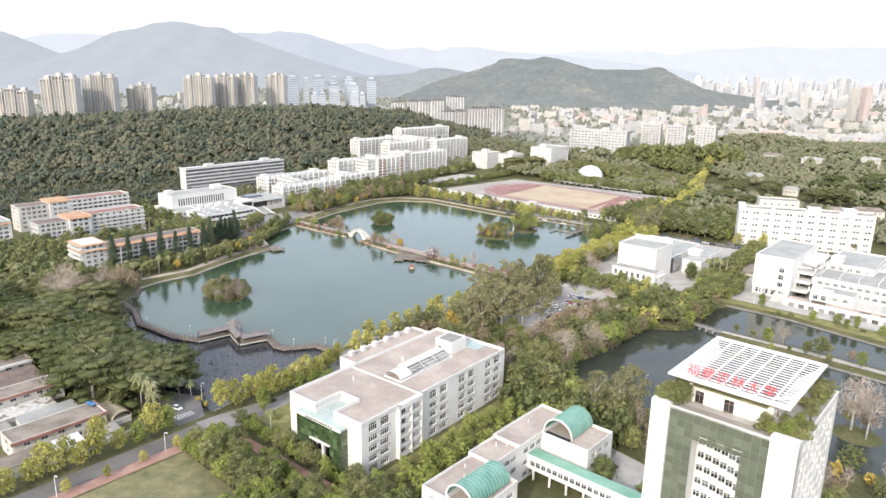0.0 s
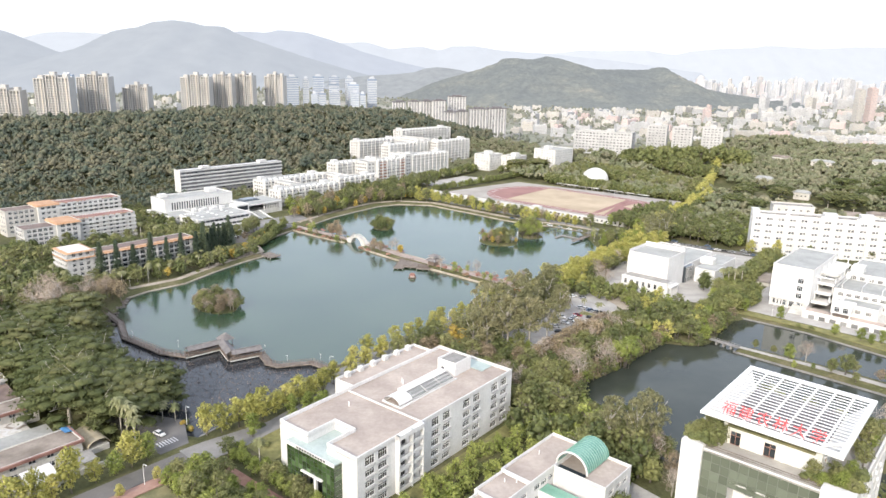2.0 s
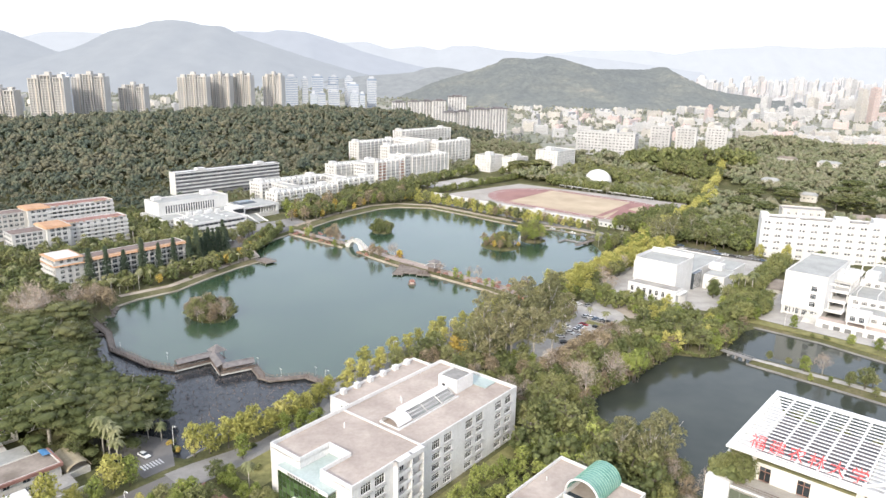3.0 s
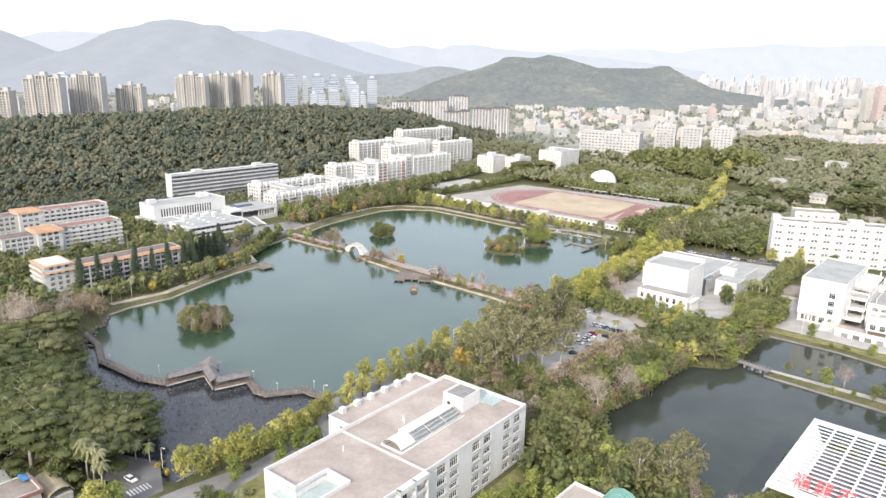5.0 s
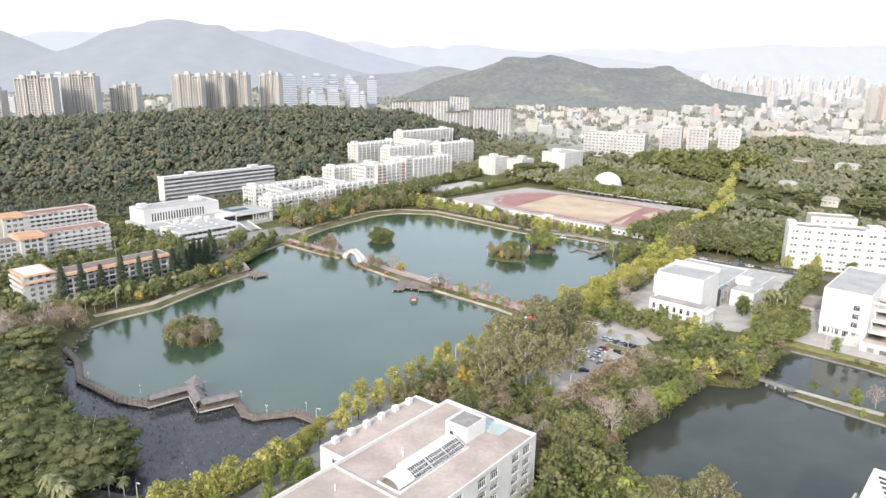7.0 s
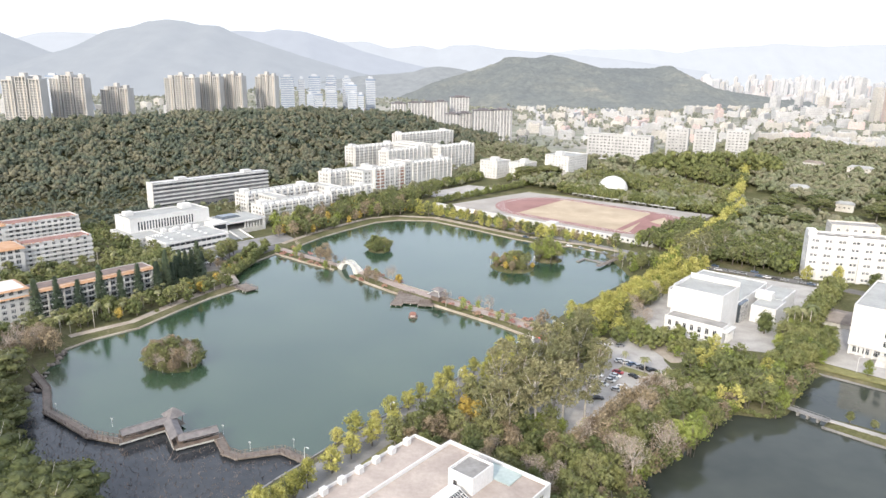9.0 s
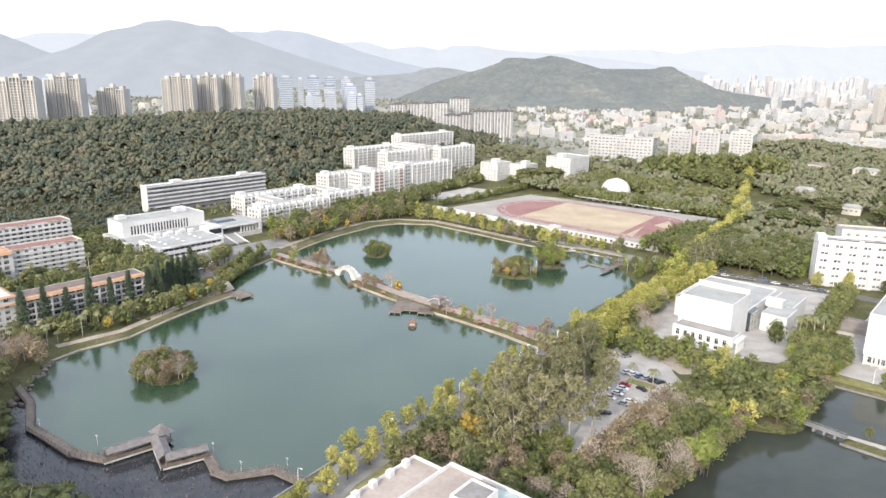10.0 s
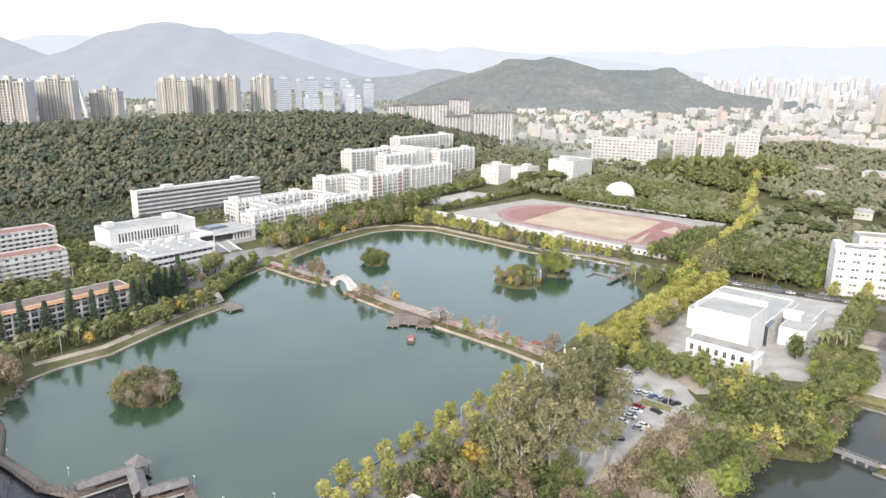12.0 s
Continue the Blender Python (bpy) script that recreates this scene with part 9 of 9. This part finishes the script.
# ---- shore edging ----
def edging(name, pts, label, w=0.9, z=0.75, mat=None, closed=False):
    mb = MB()
    q = [lw(*p) for p in pts]
    for p0, p1 in zip(q[:-1], q[1:]):
        d = Vector((p1[0] - p0[0], p1[1] - p0[1]))
        L = d.length
        d.normalize()
        s = Vector((-d.y, d.x)) * w / 2
        e = d * 0.3
        c = [(p0[0] - e.x - s.x, p0[1] - e.y - s.y), (p1[0] + e.x - s.x, p1[1] + e.y - s.y), (p1[0] + e.x + s.x, p1[1] + e.y + s.y), (p0[0] - e.x + s.x, p0[1] - e.y + s.y)]
        mb.prism(c, -1.2, z)
    tagged(new(name, mb.mesh(name, mat or STONE)), label, "shore edging", kind="structure")


edging("trim_shore_east", [(-202.4, 118), (-211, 168), (-215.2, 205), (-217, 283), (-217.8, 314)], "grey stone edge of the lakeside avenue", 0.7, 1.0, PAVING_GREY)
edging("trim_causeway_south", [(-351.5, 321.8), (-337, 319.2), (-313, 317.2), (-240, 317.2), (-218, 314.6)], "pale stone edge of the causeway", 0.9, 0.95, SOIL)
edging("trim_causeway_north", [(-351.5, 335.2), (-340, 333.3), (-313, 330.3), (-240, 330.3), (-222, 331)], "pale stone edge of the causeway", 0.9, 0.95, SOIL)
edging("trim_causeway_west", [(-423, 320.5), (-396, 320.7), (-368, 322.7)], "pale stone edge of the causeway", 0.9, 0.95, SOIL)
edging("trim_shore_west", [(-357, 166), (-360, 178), (-359, 199), (-368, 224), (-374, 245), (-377, 264), (-401, 273), (-417, 301), (-423, 320)], "earthy stone edge of the lake", 1.2, 0.5, SOIL)
edging("trim_shore_north", [(-425, 335), (-432, 353), (-438, 372), (-442, 396), (-446, 432), (-440, 450), (-418, 467), (-375, 467), (-336, 465), (-312, 467), (-292, 475), (-272, 476)], "pale stone edge of the lake", 1.0, 0.5, SOIL)
edging("trim_spit", [(-99, 316.5), (-60, 315), (0, 311), (90, 303)], "stone edge of the spit", 0.6, 0.7, PAVING_GREY)
edging("trim_channel", [(-121, 364), (-82, 365), (-40, 357), (70, 345)], "stone edge of the channel", 0.6, 0.6, PAVING_GREY)
rs = random.Random(33)
ROCK = [np_mesh("rock", unit(ICO_V) * np.random.RandomState(s).uniform(0.7, 1.25, (12, 1)) * [1.2, 0.9, 0.7], ICO_F, BARK) for s in range(4)]
for k in range(26):
    t = k / 25
    x, y = lw(-356 + 30 * t + rs.uniform(-2, 2), 164 - 22 * t + rs.uniform(-2.5, 2.5))
    whole("rock", ROCK[k % 4], None, pose(x, y, 0.2, 0, 0, rs.uniform(0, 360)) @ Matrix.Diagonal((rs.uniform(0.8, 1.7),) * 3 + (1,)), "rough grey boulder at the water's edge", "rock", "boulders on the shore")


# ---- cars ----
def paint(name, c, metal=0.2):
    mat, nd, ln, bsdf = nodes_of(name)
    nz = noise_at(nd, ln, 1.5, 3)
    r = ramp(nd, [(0.3, tuple(x * 0.9 for x in c)), (0.7, c)])
    ln.new(nz.outputs["Fac"], r.inputs["Fac"])
    ln.new(r.outputs["Color"], bsdf.inputs["Base Color"])
    bsdf.inputs["Roughness"].default_value, bsdf.inputs["Metallic"].default_value = 0.3, metal
    return mat


CAR_PAINT = {"white": paint("car_white", (0.75, 0.75, 0.75), 0.0), "silver": paint("car_silver", (0.45, 0.46, 0.48), 0.6), "black": paint("car_black", (0.02, 0.02, 0.025)), "red": paint("car_red", (0.35, 0.03, 0.04)), "blue": paint("car_blue", (0.12, 0.18, 0.28), 0.4)}
WHEEL = MB().tube([(0, -0.11, 0), (0, 0.11, 0)], [0.33, 0.33], 12).mesh("wheel", [DARK])
_cars = {}


def car_meshes(colour):
    if colour not in _cars:
        prof = [(-2.2, 0.35), (2.2, 0.35), (2.25, 0.75), (1.1, 0.95), (-2.1, 0.98), (-2.25, 0.7)]
        body = MB()
        n = len(prof)
        body.add([(x, -0.88, z) for x, z in prof] + [(x, 0.88, z) for x, z in prof], [tuple(range(n)), tuple(range(2 * n - 1, n - 1, -1))] + [((i + 1) % n, i, n + i, n + (i + 1) % n) for i in range(n)])
        cab = MB().prism([(-1.75, -0.8), (1.15, -0.8), (1.15, 0.8), (-1.75, 0.8)], 0.95, 1.42, top=[(-1.25, -0.65), (0.45, -0.65), (0.45, 0.65), (-1.25, 0.65)])
        roof = MB().box(-1.22, 0.42, -0.64, 0.64, 1.42, 1.47, bevel=0.03)
        _cars[colour] = (body.mesh("body", [CAR_PAINT[colour]]), cab.mesh("windows", [GLASS]), roof.mesh("roof", [CAR_PAINT[colour]]))
    return _cars[colour]


def car(a, b, turn, colour, z=1.66, local=True):
    x, y = lw(a, b) if local else (a, b)
    root = thing("car", pose(x, y, z, 0, 0, (YAW if local else 0) + turn), "%s parked saloon car" % colour + " on the paving", "car", "parked cars")
    body, cab, roof = car_meshes(colour)
    part("body", body, None, root)
    part("cabin_glass", cab, None, root)
    part("roof", roof, None, root)
    for x in (-1.35, 1.35):
        for y in (-0.8, 0.8):
            part("wheel", WHEEL, None, root, m=pose(x, y, 0.33))
    return root


rc = random.Random(55)
COLOURS = ["white", "white", "white", "silver", "black", "white", "blue", "silver"]
for k in range(6):
    car(-176.3 + k * 2.8, 316 + (k % 2) * 0.2, 62, ["white", "white", "blue", "silver", "black", "black"][k])
for a, b, t, c in ((-171.3, 304.9, 10, "red"), (-164.9, 305.8, -12, "black"), (-170.5, 301.3, 8, "white"), (-170.2, 298.6, 6, "silver"), (-170.0, 295.9, 8, "white"), (-163.5, 293.1, 5, "white"), (-164.3, 290.1, 5, "silver"), (-170.4, 291, 6, "white"),
                   (-176, 297, 10, "white"), (-176.5, 293.5, 8, "silver"), (-176, 289, 9, "white"), (-191.4, 327.9, 60, "white"), (-188.7, 329.2, 60, "white"), (-184, 331, 60, "silver"), (-152.5, 329.5, 30, "white"), (-140.2, 332.8, 80, "black"), (-171, 284, 40, "white"), (-166, 279, 40, "black"),
                   (-182, 284, 60, "white"), (-186, 277, 62, "silver")):
    car(a, b, t, c)
for k in range(20):
    car(-220 + k * 4.6 + rc.uniform(-0.5, 0.5), 480.0 + k * 0.72 + (8 if k % 5 == 4 else 0), 8 + rc.uniform(-4, 4), rc.choice(COLOURS), 1.7)
for k in range(9):
    car(-441 + (k % 3) * 6, 268 + (k // 3) * 9 + rc.uniform(-1, 1), 90 + rc.uniform(-6, 6), rc.choice(COLOURS))
for k in range(8):
    car(-330 + k * 9, 469.5 + rc.uniform(-0.4, 0.4), rc.uniform(-5, 5), rc.choice(COLOURS), 1.64)
for a, b, t in ((-66.5, 166, 20), (-66.0, 169.5, 20), (-65.4, 173, 20), (-64.8, 163, 20), (-73, 168, 80)):
    car(a, b, t, rc.choice(["white", "white", "silver"]), 1.6)
for k in range(7):
    whole("zebra_stripe", MB().box(-1.6, 1.6, -0.25, 0.25, 0, 0.012), WHITE, grid_at(-205.6, 105.2 + k * 0.95, 1.6), "white painted zebra stripe on the road", "road marking", "zebra crossing stripes")
for k, (a, b, kind, sc) in enumerate([(-213, 117.5, "gold", 0.35), (-210.5, 118.5, "bush", 0.7), (-215, 119.5, "bush", 0.8), (-208.5, 118, "gold", 0.3)]):
    plant(kind, a, b, sc, random.Random(770 + k))
car(-211.5, 108.5, 8, "white", 1.62)
car(-214, 102, 60, "black", 1.62)
sheet("road_tower", [(-79, 120), (-79, 182), (-110, 190), (-108, 194), (-60, 186), (-60, 120)], 1.58, PAVING, "grey yard between tower and court building", 0.3)

whole("planting_bed", MB().prism([(0, 0), (11.5, 1.4), (11, 4.6), (0, 4.4)], -0.2, 0.25), GRASS_MOWN, grid_at(-173, 308, 1.66), "kerbed grass island in the car park", "planting bed")
plant("palm", -163, 311, 0.9)
plant("palm", -171.5, 310, 0.7)

# ---- lamps and pillars ----
for k in range(8):
    root = thing("stone_pillar", grid_at(-215.2, 197 + k * 16.0, 1.2), "white square pillar of the lakeside rail", "pillar", "pillars along the shore")
    part("shaft", MB().box(-0.32, 0.32, -0.32, 0.32, 0, 3.0, bevel=0.05), WHITE_CLEAN, root)
    part("cap", MB().prism([(-0.42, -0.42), (0.42, -0.42), (0.42, 0.42), (-0.42, 0.42)], 3.0, 3.3, top=[(-0.1, -0.1), (0.1, -0.1), (0.1, 0.1), (-0.1, 0.1)]), WHITE_CLEAN, root)
for a, b in ((-211.2, 118), (-209, 178), (-210.8, 216), (-210.8, 252), (-210.8, 290), (-210.8, 335), (-188, 60), (-188, 92), (-60, 372), (-100, 373)):
    root = thing("street_lamp", grid_at(a, b, 1.55), "slim grey street lamp with a bent arm", "street lamp", "street lamps")
    part("pole", MB().tube([(0, 0, 0), (0, 0, 6.0), (0.3, 0, 7.0), (1.6, 0, 7.3)], [0.1, 0.08, 0.06, 0.05], 7), METALW, root)
    part("lamp_head", MB().box(1.4, 2.2, -0.16, 0.16, 7.22, 7.36, bevel=0.03), METALW, root)
for a, b in ((-300, 141.5), (-276, 150), (-245, 172.5), (-229.5, 172.5), (-221, 183)):
    root = thing("deck_lamp", grid_at(a, b, 1.1), "twin-globe lamp post on the walkway", "lamp post", "lamps on the walkway")
    part("pole", MB().tube([(0, 0, 0), (0, 0, 3.0)], [0.06, 0.05], 6), METALW, root)
    for s in (-0.35, 0.35):
        part("globe", np_mesh("globe", unit(ICO_V) * 0.22 + [s, 0, 3.1], ICO_F, WHITE_CLEAN, True), None, root)
whole("island_statue", MB().tube([(0, 0, 0), (0, 0, 1.2), (0.1, 0, 3.0), (0.25, 0, 5.0), (0.1, 0, 5.8)], [0.8, 0.5, 0.55, 0.4, 0.2], 10), WHITE_CLEAN, grid_at(-287, 416, 1.2), "plain white stone statue on the island", "statue", smooth=True)

awning = thing("awning", grid_at(-211, 311, 1.6), "red fabric awning where the causeway begins", "awning")
part("cloth", MB().add([(-3, -2, 2.5), (3, -2, 2.5), (3, 2, 2.5), (-3, 2, 2.5), (-2.6, 0, 3.4), (2.6, 0, 3.4)], [(0, 1, 5, 4), (1, 2, 5), (2, 3, 4, 5), (3, 0, 4)]), RED_SIGN, awning)
for x, y in ((-2.9, -1.9), (2.9, -1.9), (2.9, 1.9), (-2.9, 1.9)):
    part("pole", MB().tube([(x, y, 0), (x, y, 2.5)], [0.05, 0.05], 6), METALW, awning)
for b in (306, 330):
    for a in (-217.5, -213):
        gate = thing("gate_pillar", grid_at(a, b, 1.5), "white square gate pillar at the causeway", "pillar", "gate pillars")
        part("shaft", MB().box(-0.4, 0.4, -0.4, 0.4, 0, 3.4, bevel=0.05), WHITE_CLEAN, gate)
        part("cap", MB().box(-0.55, 0.55, -0.55, 0.55, 3.4, 3.7, bevel=0.08), WHITE_CLEAN, gate)

# ---- sign characters on the tower's canopy ----
for k, ch in enumerate("福建农林大学"):
    cu = bpy.data.curves.new("sign_character", "FONT")
    cu.body, cu.size, cu.extrude, cu.align_x = ch, 2.95, 0.06, "CENTER"
    cu.offset, cu.shear = -0.012, 0.12
    tmp = bpy.data.objects.new("tmp", cu)
    me = bpy.data.meshes.new_from_object(tmp)
    me.materials.clear()
    me.materials.append(RED_SIGN)
    bpy.data.objects.remove(tmp)
    part("sign_character", me, None, tower_root, "red sign character", m=pose(6.9 + k * 3.3, 4.9, 51.3, 74, 0, 0))

# ---- roof garden on the tower ----
rt = random.Random(77)
for k in range(64):
    side = k % 4
    if side == 0:
        x, y = rt.uniform(1.2, 5.0), rt.uniform(3.5, 34)
    elif side == 1:
        x, y = rt.uniform(28, 33.6), rt.uniform(3.2, 34)
    elif side == 2:
        x, y = rt.choice([rt.uniform(2, 7), rt.uniform(22, 33)]), rt.uniform(2.6, 5.0)
    else:
        x, y = rt.uniform(2, 33), rt.uniform(30, 34.5)
    a, b = -56 + x * 0.905, 145.4 + y * 0.92
    kind = rt.choice(["bush", "bush", "fresh", "olive"])
    plant(kind, a, b, rt.uniform(0.7, 1.1) if kind == "bush" else rt.uniform(0.32, 0.46), rt, 45.45)
for k in range(26):
    x, y = (rt.uniform(0.8, 3.6), rt.uniform(2.6, 6)) if k % 2 else (rt.uniform(26.5, 31), rt.uniform(2.4, 12))
    plant("bush" if k % 3 else "olive", -56 + x, 145.4 + y, rt.uniform(0.8, 1.2) if k % 3 else 0.27, rt, 45.45)
